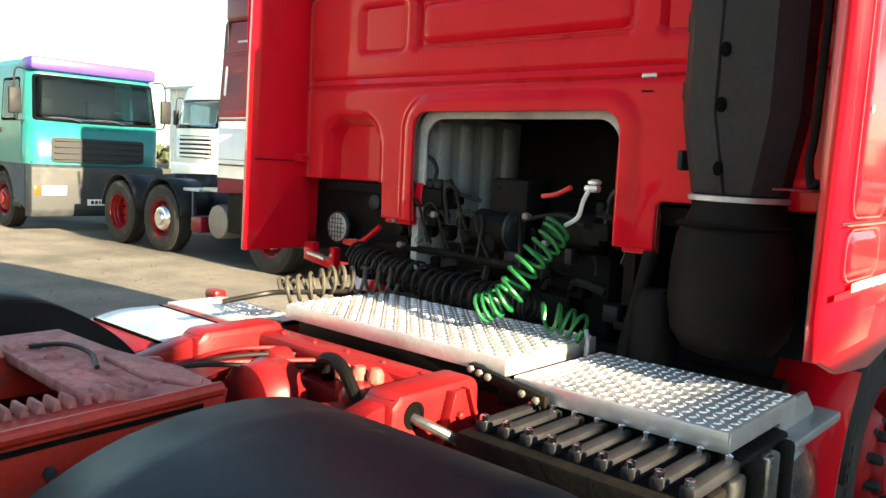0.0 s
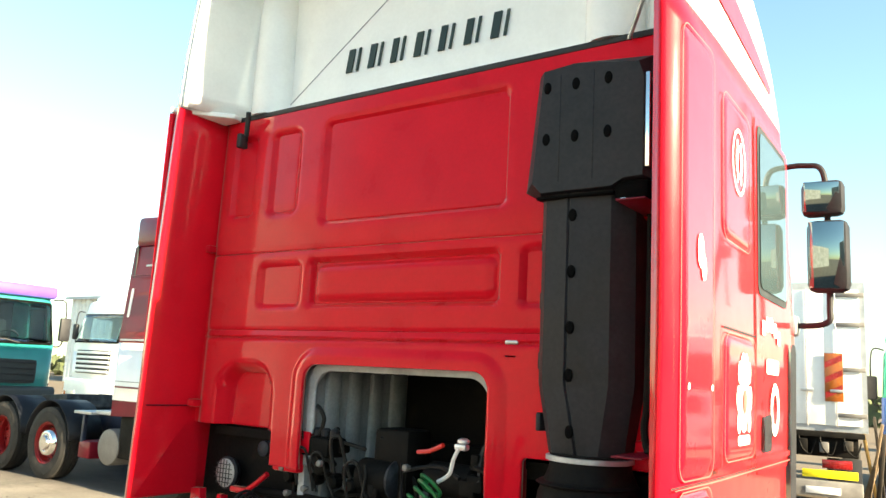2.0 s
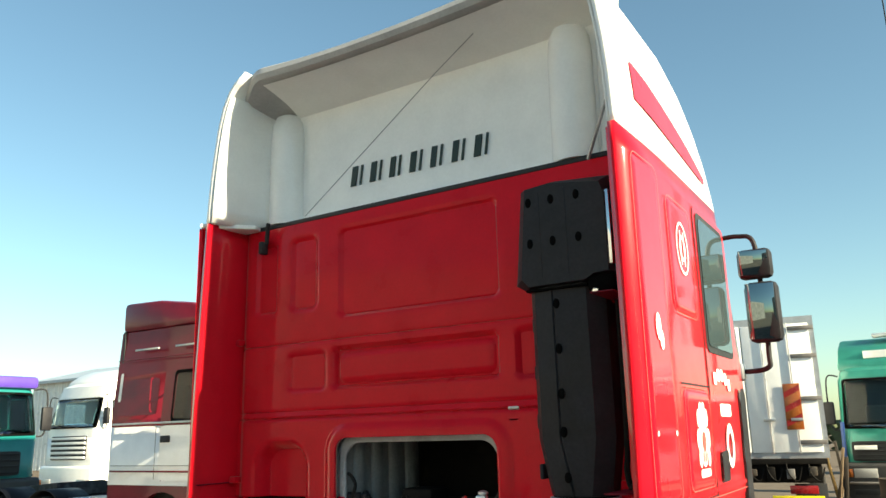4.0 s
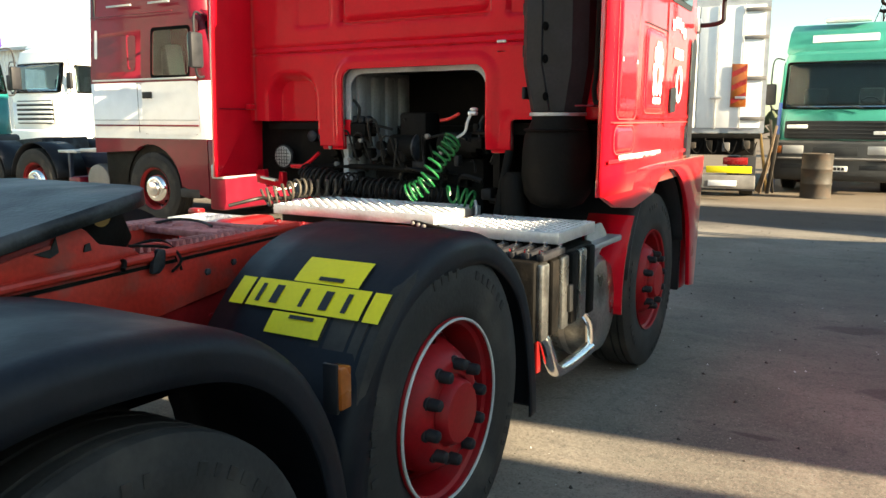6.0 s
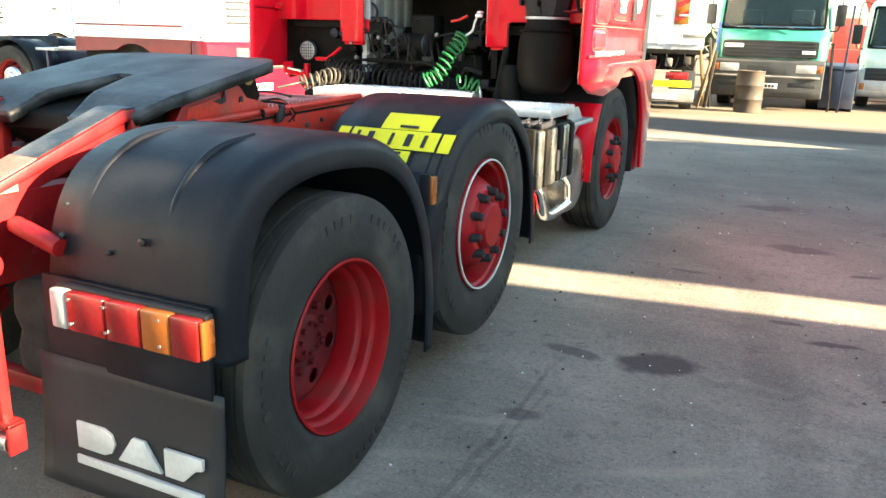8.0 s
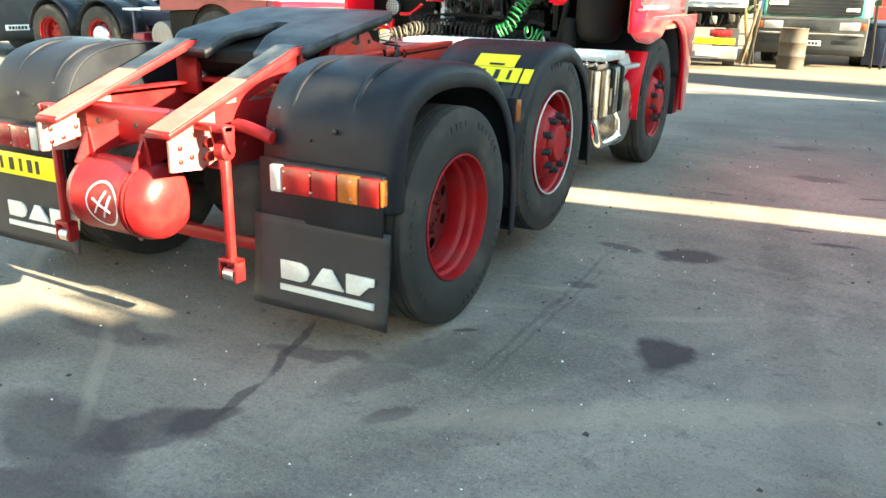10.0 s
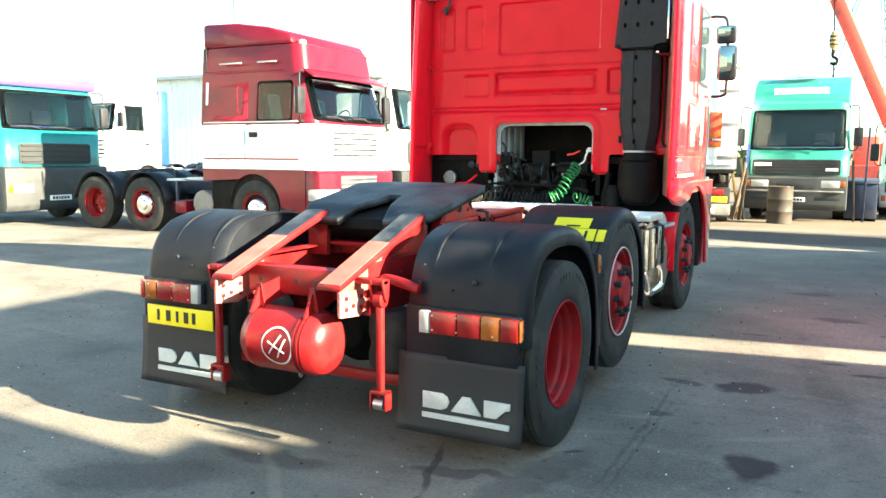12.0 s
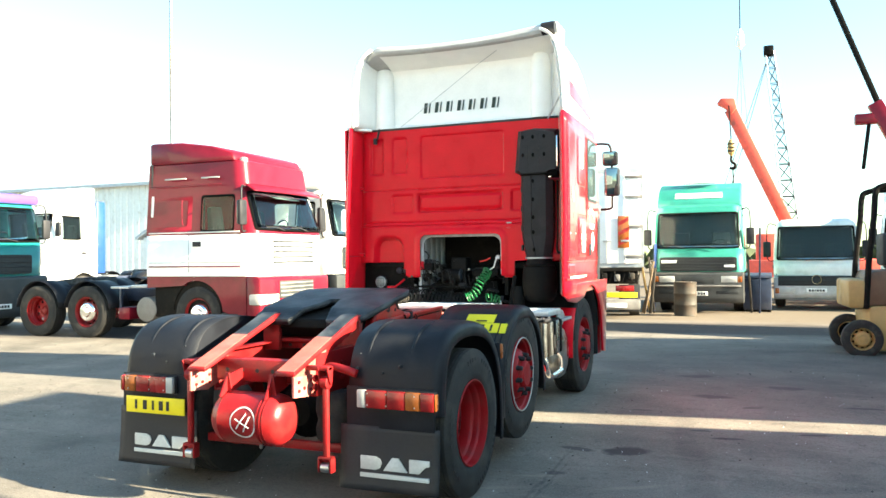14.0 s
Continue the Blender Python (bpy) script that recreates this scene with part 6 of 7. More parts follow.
for x0, x1, y0, y1 in ((-1.20, -0.66, 2.186, 2.194), (-1.20, -0.66, 1.917, 1.924)):
    part("lid_seal", box(B(), (x0, y0, lid_z(y0) - 0.004), (x1, y1, lid_z(y0) + 0.010), 0.001), "vent", locker)
bm = B()
for i in range(17):
    for j in range(7):
        x, y = -1.215 + 0.034 * i, 2.275 + 0.034 * j
        t = radians(45 if (i + j) % 2 else -45)
        box(bm, (-0.014, -0.004, 0), (0.014, 0.004, 0.004), m=Matrix.Translation((x, y, 1.004)) @ Matrix.Rotation(t, 4, "Z"))
box(bm, (-1.24, 2.25, 0.992), (-0.64, 2.52, 1.005), 0.002)
part("locker_tread", bm, "alu", locker, "pale tread plate")
part("tread_edge", box(B(), (-0.639, 2.25, 0.985), (-0.625, 2.52, 1.008), 0.002), "vent", locker)
part("corner_reflector", box(B(), (-1.33, 2.48, 0.985), (-1.24, 2.54, 1.03), 0.012), "red_frame", locker)
part("filler_cap", lathe(B(), [(0.05, 0), (0.055, 0.01), (0.05, 0.04), (0.02, 0.045)], "z", 20, (-0.60, 2.30, 0.985)), "red_frame", truck)

# air lines
part("green_air_line", tube(B(), coil([(0.42, 2.66, 1.46), (0.385, 2.60, 1.38), (0.33, 2.53, 1.25), (0.25, 2.50, 1.185)], 0.044, 12), 0.0066, 7), "hose_green", truck, "green coiled air hose")
part("green_air_line", tube(B(), coil([(0.44, 2.56, 1.185), (0.48, 2.60, 1.185), (0.52, 2.62, 1.175), (0.56, 2.63, 1.16)], 0.042, 4), 0.0066, 7), "hose_green", truck, "green coiled air hose")
part("hose_tail", tube(B(), curve([(0.44, 2.66, 1.47), (0.485, 2.66, 1.50), (0.50, 2.66, 1.55), (0.52, 2.66, 1.59)], 6), 0.007, 8), "white_dirty", truck)
part("hose_coupling", box(B(), (0.50, 2.655, 1.580), (0.548, 2.685, 1.602), 0.008), "alu", truck)
part("hose_coupling", lathe(B(), [(0.010, 0), (0.021, 0.006), (0.021, 0.014), (0.010, 0.02)], "z", 14, (0.53, 2.67, 1.60)), "alu", truck)
part("red_air_pipe", tube(B(), curve([(0.32, 2.70, 1.555), (0.38, 2.69, 1.565), (0.44, 2.68, 1.59)], 6), 0.008, 8), "hose_red", truck)
part("black_air_line", tube(B(), coil([(-0.60, 2.36, 1.13), (-0.52, 2.46, 1.17), (-0.47, 2.60, 1.18), (-0.38, 2.74, 1.17)], 0.048, 11), 0.0075, 7), "hose_brown", truck, "black coiled air hose")
part("black_air_line", tube(B(), coil([(-0.66, 2.79, 1.23), (-0.40, 2.78, 1.20), (-0.05, 2.78, 1.17), (0.25, 2.79, 1.18)], 0.062, 26), 0.0065, 7), "hose_black", truck, "black coiled air hose")
bm = tube(B(), curve([(-0.60, 2.10, 1.12), (-0.52, 2.25, 1.15), (-0.58, 2.4, 1.13), (-0.45, 2.55, 1.14)], 8), 0.01, 8)
part("loose_cable", bm, "hose_black", truck)
part("drain_hose", tube(B(), curve([(0.56, 2.63, 1.16), (0.575, 2.62, 1.12), (0.57, 2.62, 1.06)], 6), 0.008, 8), "zinc", truck)

# ---- ground ----
def ground_z(x, y):
    return 0.07 * step(-3, -8, x) + 0.105 * step(0.6, 3.6, y) * (1 - step(9.0, 15.5, y)) * (1 - step(3.5, 8.0, abs(x)))


def span(*stops):
    out = []
    for (a, b, n) in stops:
        out += list(np.linspace(a, b, n, endpoint=False))
    return out + [stops[-1][1]]


xs = span((-1500, -60, 6), (-60, -14, 10), (-14, 12, 70), (12, 60, 10), (60, 1500, 6))
ys = span((-1500, -30, 6), (-30, -8, 8), (-8, 18, 70), (18, 80, 14), (80, 2000, 6))
bm = B()
vs = [[bm.verts.new((x, y, ground_z(x, y) + (0.006 * noise.noise((x * 0.8, y * 0.8, 0)) if abs(x) < 20 and abs(y) < 20 else 0))) for y in ys] for x in xs]
for i in range(len(xs) - 1):
    for j in range(len(ys) - 1):
        bm.faces.new((vs[i][j], vs[i + 1][j], vs[i + 1][j + 1], vs[i][j + 1]))
part("ground", bm, "ground", None, "worn grey concrete yard with oil stains and painted shade", 60)
tagged(bpy.data.objects["ground"], category="ground", kind="structure")

# loose stones and grit on the yard
def grit(seed, count, x0, x1, y0, y1, sizes):
    bm = B()
    rng = random.Random(seed)
    for k in range(count):
        x, y = rng.uniform(x0, x1), rng.uniform(y0, y1)
        s = rng.choice(sizes)
        a = rng.uniform(0, 6.28)
        z = ground_z(x, y)
        pts = [bm.verts.new((x + s * math.cos(a + t) * rng.uniform(0.7, 1.2), y + s * math.sin(a + t) * rng.uniform(0.7, 1.2), z - 0.004)) for t in (0, 1.6, 3.1, 4.7)]
        top = bm.verts.new((x + s * rng.uniform(-0.4, 0.4), y, z + s * rng.uniform(0.4, 0.8)))
        for i in range(4):
            bm.faces.new((pts[i], pts[(i + 1) % 4], top))
    return bm


ob = part("loose_stones", grit(7, 2600, -9, 6, -4, 14, (0.005, 0.006, 0.008, 0.011, 0.016)), "rust", None, "scattered small dark stones and grit on concrete")
tagged(ob, category="gravel", kind="stuff")
ob = part("pale_grit", grit(8, 900, -4, 5.5, -4, 6, (0.003, 0.004, 0.006, 0.009)), "white_dirty", None, "scattered pale chips of stone on concrete")
tagged(ob, category="gravel", kind="stuff")

# unseen walls added on the sunny side, outlined to shape the sun patches
WALL_X = 8.6
OUTLINES = (((-6.5, 0), (-1.423, 0), (-1.423, 5.2), (-6.5, 5.2)),
            ((-1.42, 0), (-0.623, 0), (-0.623, 4.02), (-0.83, 4.02), (-0.84, 3.32), (-0.93, 3.32), (-0.935, 3.54), (-1.0, 3.54), (-1.005, 3.36), (-1.11, 3.36), (-1.115, 3.54), (-1.42, 3.54)),
            ((-0.62, 0), (-0.303, 0), (-0.303, 4.2), (-0.62, 4.2)),
            ((-0.30, 0), (1.597, 0), (1.597, 5.2), (-0.30, 5.2)),
            ((1.60, 0), (3.17, 0), (1.64, 3.92), (1.60, 3.92)),
            ((3.56, 0), (9.95, 0), (9.95, 2.3), (8.33, 4.05), (1.98, 4.05)),
            ((9.96, 0), (13.4, 0), (13.4, 4.3), (11.45, 4.3), (9.96, 2.3)))
for n, outline in enumerate(OUTLINES):
    bm = prism(B(), [(y, z - 0.02) for y, z in outline], "x", WALL_X, WALL_X + 0.2)
    tagged(part("wall_east_%d" % (n + 1), bm, "wall", None, "unseen grey wall added to shape the light"), category="wall", kind="structure")

# unseen walls behind the view, added to bounce light and fill reflections
for nm, foot in (("bounce_wall_west", ((-17.2, -9.0), (-17.0, -9.0), (-17.0, -1.0), (-17.2, -1.0))), ("bounce_wall_south", ((-17.0, -9.0), (-17.0, -9.3), (11.0, -23.3), (11.0, -23.0)))):
    tagged(part(nm, prism(B(), foot, "z", -0.02, 6.5), "cladding", None, "unseen grey wall added to shape the light"), category="wall", kind="structure")


# ---- other lorries ----
def lorry(name, label, m, low, mid, up, W=2.45, H=3.0, L=1.9, sill=1.15, belt=1.75, screen=(1.85, 2.62), rake=0.22, frame_paint="red_frame", rear=(), front_axle=-1.35, chassis=5.6, wheel_paint="red_frame", hub="",
          visor="", spoiler=None, grille=(1.0, 1.6, 0.8), slats=6, bumper="", grille_paint="lining", tall=0.0, group="parked lorries", sleeper=False, rear_hub="", lamps_z=0.75, bar=False, slat_paint=""):
    root = thing(name, label, "truck", m, group)
    hw = W / 2
    zs = (sill - 0.02, belt, screen[0], screen[1], H - 0.12, H)
    fs = (0.0, 0.0, -0.02, -rake, -rake - 0.10, -rake - 0.38)
    ws = (hw, hw, hw, hw - 0.05, hw - 0.09, hw - 0.22)

    def ring(z):
        f, w = float(np.interp(z, zs, fs)), float(np.interp(z, zs, ws))
        r = 0.22
        pts = [(w, -L), (w, -L + 0.1), (w, -1.22), (w, min(-0.52, f - r - 0.02)), (w, f - r)] + [(w - r + r * math.cos(a), f - r + r * math.sin(a)) for a in np.linspace(0.25, math.pi / 2, 5)]
        pts = [(x, y - 0.06 * (x / hw) ** 2 * step(-1.0, -0.1, y)) for x, y in pts]
        return pts + [(-x, y) for x, y in pts[::-1]]

    def shell(levels, cap):
        """Cab skin ring by ring, with the windscreen and both side windows left open."""
        bm = B()
        rs = [[bm.verts.new((x, y, z)) for x, y in ring(z)] for z in levels]
        for n, (a, b) in enumerate(zip(rs, rs[1:])):
            mid_z, last = (levels[n] + levels[n + 1]) / 2, len(a)
            for i in range(last):
                j = (i + 1) % last
                front = i in (last // 2 - 2, last // 2 - 1, last // 2) and screen[0] < mid_z < screen[1]
                flank = i in (2, last - 4) and screen[0] - 0.02 < mid_z < screen[1] - 0.06
                if not (front or flank):
                    bm.faces.new((a[i], a[j], b[j], b[i]))
        if cap:
            bm.faces.new(rs[-1])
        bm.faces.new(rs[0])
        return bm
    z1, z2 = belt, H
    lower = thick(part("cab_lower", shell([sill, sill + 0.1, z1], False), mid, root), 0.03, -1.0)
    upper = thick(part("cab_upper", shell([z1, screen[0] - 0.02, screen[0], screen[0] + 0.3, screen[1] - 0.06, screen[1], screen[1] + 0.08, H - 0.12, H - 0.06, H], True), up, root), 0.03, -1.0)
    # room behind the glass
    for x in (-0.55, 0.55):
        part("cab_seat", prism(B(), [(-0.75, belt - 0.25), (-0.72, belt - 0.1), (-1.12, belt - 0.08), (-1.22, screen[0] + 0.42), (-1.34, screen[0] + 0.42), (-1.30, belt - 0.25)], "x", x - 0.24, x + 0.24, 0.05), "lining", lower)
    part("dashboard", prism(B(), [(-0.12, belt - 0.1), (-0.16, screen[0] - 0.05), (-0.36, screen[0] + 0.03), (-0.55, screen[0] - 0.02), (-0.60, belt - 0.1)], "x", -hw + 0.12, hw - 0.12, 0.03), "lining", lower)
    part("steering_wheel", tube(B(), [(-0.55 + 0.22 * math.cos(a), -0.68 + 0.10 * math.sin(a), screen[0] + 0.02 + 0.19 * math.sin(a)) for a in np.linspace(0, 6.28, 24)], 0.016, 6), "lining", lower)
    part("rear_lining", box(B(), (-hw + 0.06, -L + 0.07, sill + 0.05), (hw - 0.06, -L + 0.10, H - 0.1)), "lining", lower)
    part("cab_floor", box(B(), (-hw + 0.06, -L + 0.06, sill + 0.02), (hw - 0.06, -0.1, sill + 0.05)), "lining", lower)
    part("head_lining", box(B(), (-hw + 0.24, -L + 0.12, screen[1] + 0.10), (hw - 0.24, -rake - 0.25, screen[1] + 0.12)), "grey_trim", lower)

    def front_patch(z0, z1_, s0, s1, out, nx=16, nz=8, r=0.05, open_=None):
        def lay(s, z):
            x = s * float(np.interp(z, zs, ws)) * 0.99
            return (x, float(np.interp(z, zs, fs)) - 0.06 * (x / hw) ** 2 + out - 0.10 * max(0, abs(s) - 0.86) / 0.14 * 0.6, z)
        d = rrect((s0 + s1) / 2, (z0 + z1_) / 2, (s1 - s0) / 2, (z1_ - z0) / 2, r)
        return sheet(B(), flat_grid(s0, s1, z0, z1_, nx, nz), [lambda a, b: -d(a, b)] + ([open_] if open_ else []), lay)

    def side_patch_l(s, y0, y1, z0, z1_, out, r=0.05, slant=0.0, open_=None, n=10):
        d = rrect((y0 + y1) / 2, (z0 + z1_) / 2, (y1 - y0) / 2, (z1_ - z0) / 2, r)
        return sheet(B(), flat_grid(y0, y1, z0, z1_, n, n), [lambda a, b: -d(a, b)] + ([open_] if open_ else []), lambda a, b: (s * (float(np.interp(b, zs, ws)) + out), a + slant * (b - z0), b))
    seal = thick(part("windscreen_seal", front_patch(screen[0] - 0.04, screen[1] + 0.04, -0.94, 0.94, 0.008, 48, 30, open_=rrect(0, (screen[0] + screen[1]) / 2, 0.89, (screen[1] - screen[0]) / 2 - 0.015, 0.04)), "vent", upper), 0.004)
    thick(part("windscreen", front_patch(screen[0], screen[1], -0.91, 0.91, 0.020), "cab_glass", upper, "reflective windscreen"), 0.004)
    for x in (-0.45, 0.35):
        part("wiper", tube(B(), [(x, 0.035, screen[0] - 0.03), (x + 0.25, 0.02, screen[0] + 0.03), (x + 0.55, 0.01, screen[0] + 0.02)], 0.012, 6), "black", upper)
    g0, g1, gw = grille
    slat_h = 0.034 if slat_paint else 0.012 if grille_paint == "lining" else 0.02
    gr = part("grille", front_patch(g0, g1, -gw, gw, 0.014, r=0.04) if g0 > sill else box(B(), (-gw * hw, -0.10, g0), (gw * hw, 0.072, g1), 0.02), grille_paint, lower)
    gy = 0.0 if g0 > sill else 0.065
    for k in range(slats):
        z = g0 + (k + 0.5) * (g1 - g0) / slats
        part("grille_slat", box(B(), (-gw * hw * 0.94, gy - 0.02, z - slat_h), (gw * hw * 0.94, gy + 0.018, z + slat_h), 0.004), slat_paint or ("plastic" if grille_paint == "lining" else "lining"), gr)
    bp = part("bumper", prism(B(), [(-0.24, 0.28), (0.02, 0.28), (0.06, 0.4), (0.06, sill - 0.05), (0.0, sill - 0.004), (-0.24, sill - 0.004)], "x", -hw, hw, 0.03), bumper or low, root)
    for s in (-1, 1):
        part("headlamp", box(B(), (min(s * 0.62, s * 1.05) * hw / 1.22, 0.03, lamps_z - 0.09), (max(s * 0.62, s * 1.05) * hw / 1.22, 0.075, lamps_z + 0.09), 0.02), "lens_clear", bp)
        part("indicator", box(B(), (min(s * 1.06, s * 1.18) * hw / 1.22, 0.02, lamps_z - 0.08), (max(s * 1.06, s * 1.18) * hw / 1.22, 0.068, lamps_z + 0.08), 0.015), "lens_amber", bp)
        # side skirt and arch
        fy = front_axle
        arch_ = [(fy + 0.60 * math.cos(a), 0.52 + 0.62 * math.sin(a)) for a in np.linspace(math.pi * 0.97, 0.03 * math.pi, 14)]
        poly_ = [(-L, sill - 0.003), (-L, max(0.95, sill - 0.22))] + [p for p in arch_ if p[0] > fy or p[1] > max(0.95, sill - 0.22)] + [(-0.245, 0.42), (-0.245, sill - 0.003)]
        part("wheel_arch_panel", prism(B(), poly_, "x", *sorted((s * (hw - 0.08), s * (hw - 0.005)))), low, root)
        part("wheel_arch_lining", prism(B(), [(p[0], p[1] + 0.006) for p in arch_] + [(p[0], p[1] + 0.016) for p in arch_[::-1]], "x", *sorted((s * (hw - 0.5), s * (hw - 0.085)))), "dark", root)
        light = rrect(-0.87, (screen[0] + screen[1]) / 2 - 0.04, 0.35, (screen[1] - screen[0]) / 2 - 0.025, 0.05)
        door_ = part("door", side_patch_l(s, -1.45, -0.35, sill + 0.06, screen[1] + 0.05, 0.006, r=0.06, open_=light, n=36), up, upper)
        part("door_lower", side_patch_l(s, -1.45, -0.35, sill + 0.06, belt, 0.009, r=0.03), mid, upper)
        part("side_window_seal", side_patch_l(s, -1.25, -0.49, screen[0] - 0.06, screen[1] - 0.02, 0.010, r=0.06, open_=light, n=30), "vent", door_)
        part("side_window", side_patch_l(s, -1.22, -0.52, screen[0] - 0.03, screen[1] - 0.05, 0.008, r=0.05), "cab_glass", door_)
        part("door_handle", box(B(), (min(s * hw, s * (hw + 0.03)), -1.42, belt - 0.22), (max(s * hw, s * (hw + 0.03)), -1.24, belt - 0.13), 0.01), "plastic", door_)
        part("cab_step", box(B(), (min(s * (hw - 0.10), s * (hw - 0.001)), -0.80, 0.42), (max(s * (hw - 0.10), s * (hw - 0.001)), -0.42, 0.55), 0.02), "plastic", root)
        ma = part("mirror_arm", tube(B(), curve([(s * (hw - 0.06), -0.30, screen[1] + 0.1), (s * (hw + 0.14), -0.22, screen[1] + 0.08), (s * (hw + 0.17), -0.20, screen[0] + 0.35), (s * (hw + 0.14), -0.22, screen[0] - 0.02), (s * (hw - 0.03), -0.25, screen[0] - 0.05)], 6), 0.016, 8), "plastic", root)
        part("mirror_housing", box(B(), (min(s * (hw + 0.06), s * (hw + 0.27)), -0.24, screen[0] + 0.05), (max(s * (hw + 0.06), s * (hw + 0.27)), -0.15, screen[0] + 0.50), 0.035), "plastic", ma)
        part("mirror_pane", box(B(), (min(s * (hw + 0.08), s * (hw + 0.25)), -0.248, screen[0] + 0.07), (max(s * (hw + 0.08), s * (hw + 0.25)), -0.238, screen[0] + 0.48), 0.004), "mirror", ma)
        if sleeper:
            part("sleeper_pressing", side_patch_l(s, -L + 0.12, -1.55, belt + 0.15, screen[1] - 0.1, 0.008, r=0.05), up, upper)
            part("sleeper_vent", side_patch_l(s, -L + 0.10, -L + 0.16, belt + 0.35, belt + 0.75, 0.012, r=0.02), "white_mark", upper)
        wheel(root, s * (hw - 0.18), front_axle, 0.512, "steer", s, paint=wheel_paint, hub_paint=hub or wheel_paint, detail=False)
    part("number_plate", box(B(), (-0.26, 0.055, 0.48), (0.26, 0.07, 0.59), 0.004), "white_mark", bp)
    part("plate_characters", bars(B(), -0.2, 0.2, 0.505, 0.565, 0.074, (1, 1, 1, 0.6, 1, 1)), "black", bp)
    if visor:
        thick(part("sun_visor", sheet(B(), flat_grid(-hw * 0.97, hw * 0.97, 0, 1, 20, 4), [], lambda x, v: (x, -rake + 0.05 + 0.22 * v - 0.10 * (x / hw) ** 2, screen[1] + 0.16 - 0.13 * v)), visor, upper), 0.02)
    if spoiler:
        sh, sl, sp_paint = spoiler
        poly_ = [(-L + 0.02, H - 0.12), (-L + 0.02, H + sh), (-L + 0.40 * sl, H + sh * 0.93), (-L + 0.75 * sl, H + sh * 0.62), (-L + sl, H + 0.06), (-L + sl + 0.06, H - 0.12)]
        sp_ = part("roof_spoiler", prism(B(), poly_, "x", -hw * 0.95, hw * 0.95, 0.07), sp_paint, root)
        part("marker_lamp", box(B(), (-hw * 0.7, -L + sl * 0.62, H + sh * 0.62), (-hw * 0.6, -L + sl * 0.70, H + sh * 0.68), 0.01), "lens_clear", sp_)
    if bar:
        part("headboard", front_patch(screen[1] + 0.22, screen[1] + 0.36, -0.62, 0.62, 0.05, r=0.01), "white_mark", upper, "plain white sign board")
    # chassis and rear wheels
    for s in (-1, 1):
        part("chassis_rail", box(B(), (min(s * 0.32, s * 0.40), -chassis, 0.70), (max(s * 0.32, s * 0.40), -L + 0.4, 0.95), 0.008), frame_paint, root)
        for k, y in enumerate(rear):
            wheel(root, s * (hw - 0.16), y, 0.512, "drive" if k == len(rear) - 1 else "steer", s, paint=wheel_paint, hub_paint=(rear_hub if k == 0 else "") or wheel_paint, detail=False)
            bm = sheet(B(), [[(a, v) for v in (hw - 0.55, hw - 0.02)] for a in np.linspace(0.1, math.pi - 0.1, 14)], [], lambda a, v: (s * v, y + 0.60 * math.cos(a), 0.53 + 0.60 * math.sin(a)))
            thick(part("mudguard", bm, "guard", root), 0.01)
        if rear:
            part("side_tank", lathe(B(), [(0.05, -0.25), (0.22, -0.24), (0.245, -0.21), (0.245, 0.21), (0.235, 0.235), (0.20, 0.245), (0.05, 0.25)], "x", 32, (s * (hw - 0.32), -L - 0.10, 0.58)), "grey", root)
            part("locker_box", box(B(), (min(s * (hw - 0.5), s * (hw - 0.06)), -L - 0.78, 0.38), (max(s * (hw - 0.5), s * (hw - 0.06)), -L - 0.50, 0.62), 0.03), low, root)
            part("step_plate", box(B(), (min(s * (hw - 0.6), s * (hw - 0.04)), -L - 0.95, 0.98), (max(s * (hw - 0.6), s * (hw - 0.04)), -L - 0.52, 1.02), 0.006), "zinc", root)
            part("step_post", box(B(), (min(s * (hw - 0.12), s * (hw - 0.06)), -L - 0.75, 0.6), (max(s * (hw - 0.12), s * (hw - 0.06)), -L - 0.70, 0.98), 0.006), "navy", root)
    if rear:
        part("catwalk", box(B(), (-0.9, -L - 0.48, 1.0), (hw - 0.08, -L - 0.08, 1.05), 0.006), "zinc", root)
        part("rear_beam", box(B(), (-1.0, -chassis, 0.62), (1.0, -chassis + 0.08, 0.75), 0.01), frame_paint, root)
        part("fifth_wheel", prism(B(), [(-chassis + 0.6, 0.96), (-chassis + 0.5, 1.12), (-chassis + 1.3, 1.18), (-chassis + 1.35, 0.96)], "x", -0.45, 0.45, 0.02), "grease", root)
    part("cab_underside", box(B(), (-hw + 0.1, -L + 0.1, 0.45), (hw - 0.1, -0.45, sill + 0.01), 0.02), "dark", root)
    return root


# red and white tractor unit on the far side of the yard, nose to the east
rw = lorry("red_white_lorry", "dark red and white sleeper-cab tractor unit parked in the yard", pose(-5.40, 7.92, 0.07, 0, 0, -89.6), "maroon", "white", "maroon", W=2.36, H=3.44, L=2.52, sill=1.22, belt=1.99, screen=(2.09, 2.74), rake=0.24, front_axle=-1.36,
           rear=(-4.09, -5.42), chassis=6.2, hub="chrome", rear_hub="chrome", visor="maroon", spoiler=(0.32, 1.95, "maroon"), grille=(1.42, 1.90, 0.62), slats=5, grille_paint="white", sleeper=True, frame_paint="navy", lamps_z=0.80)
for s in (-1, 1):
    part("corner_lamp", box(B(), (min(s * 0.95, s * 1.225), -0.16, 0.70), (max(s * 0.95, s * 1.225), 0.078, 0.90), 0.03), "lens_clear", rw, "clear corner headlamp")
for y0, y1 in ((-2.05, -1.55), (-1.20, -0.80)):
    part("marker_lamp", box(B(), (1.185, y0, 3.02), (1.212, y1, 3.05), 0.006), "lens_clear", rw)
lower_grille = part("lower_grille", box(B(), (-0.58, 0.058, 0.80), (0.58, 0.072, 1.12), 0.01), "grey_dark", rw, "grey grille in the bumper")
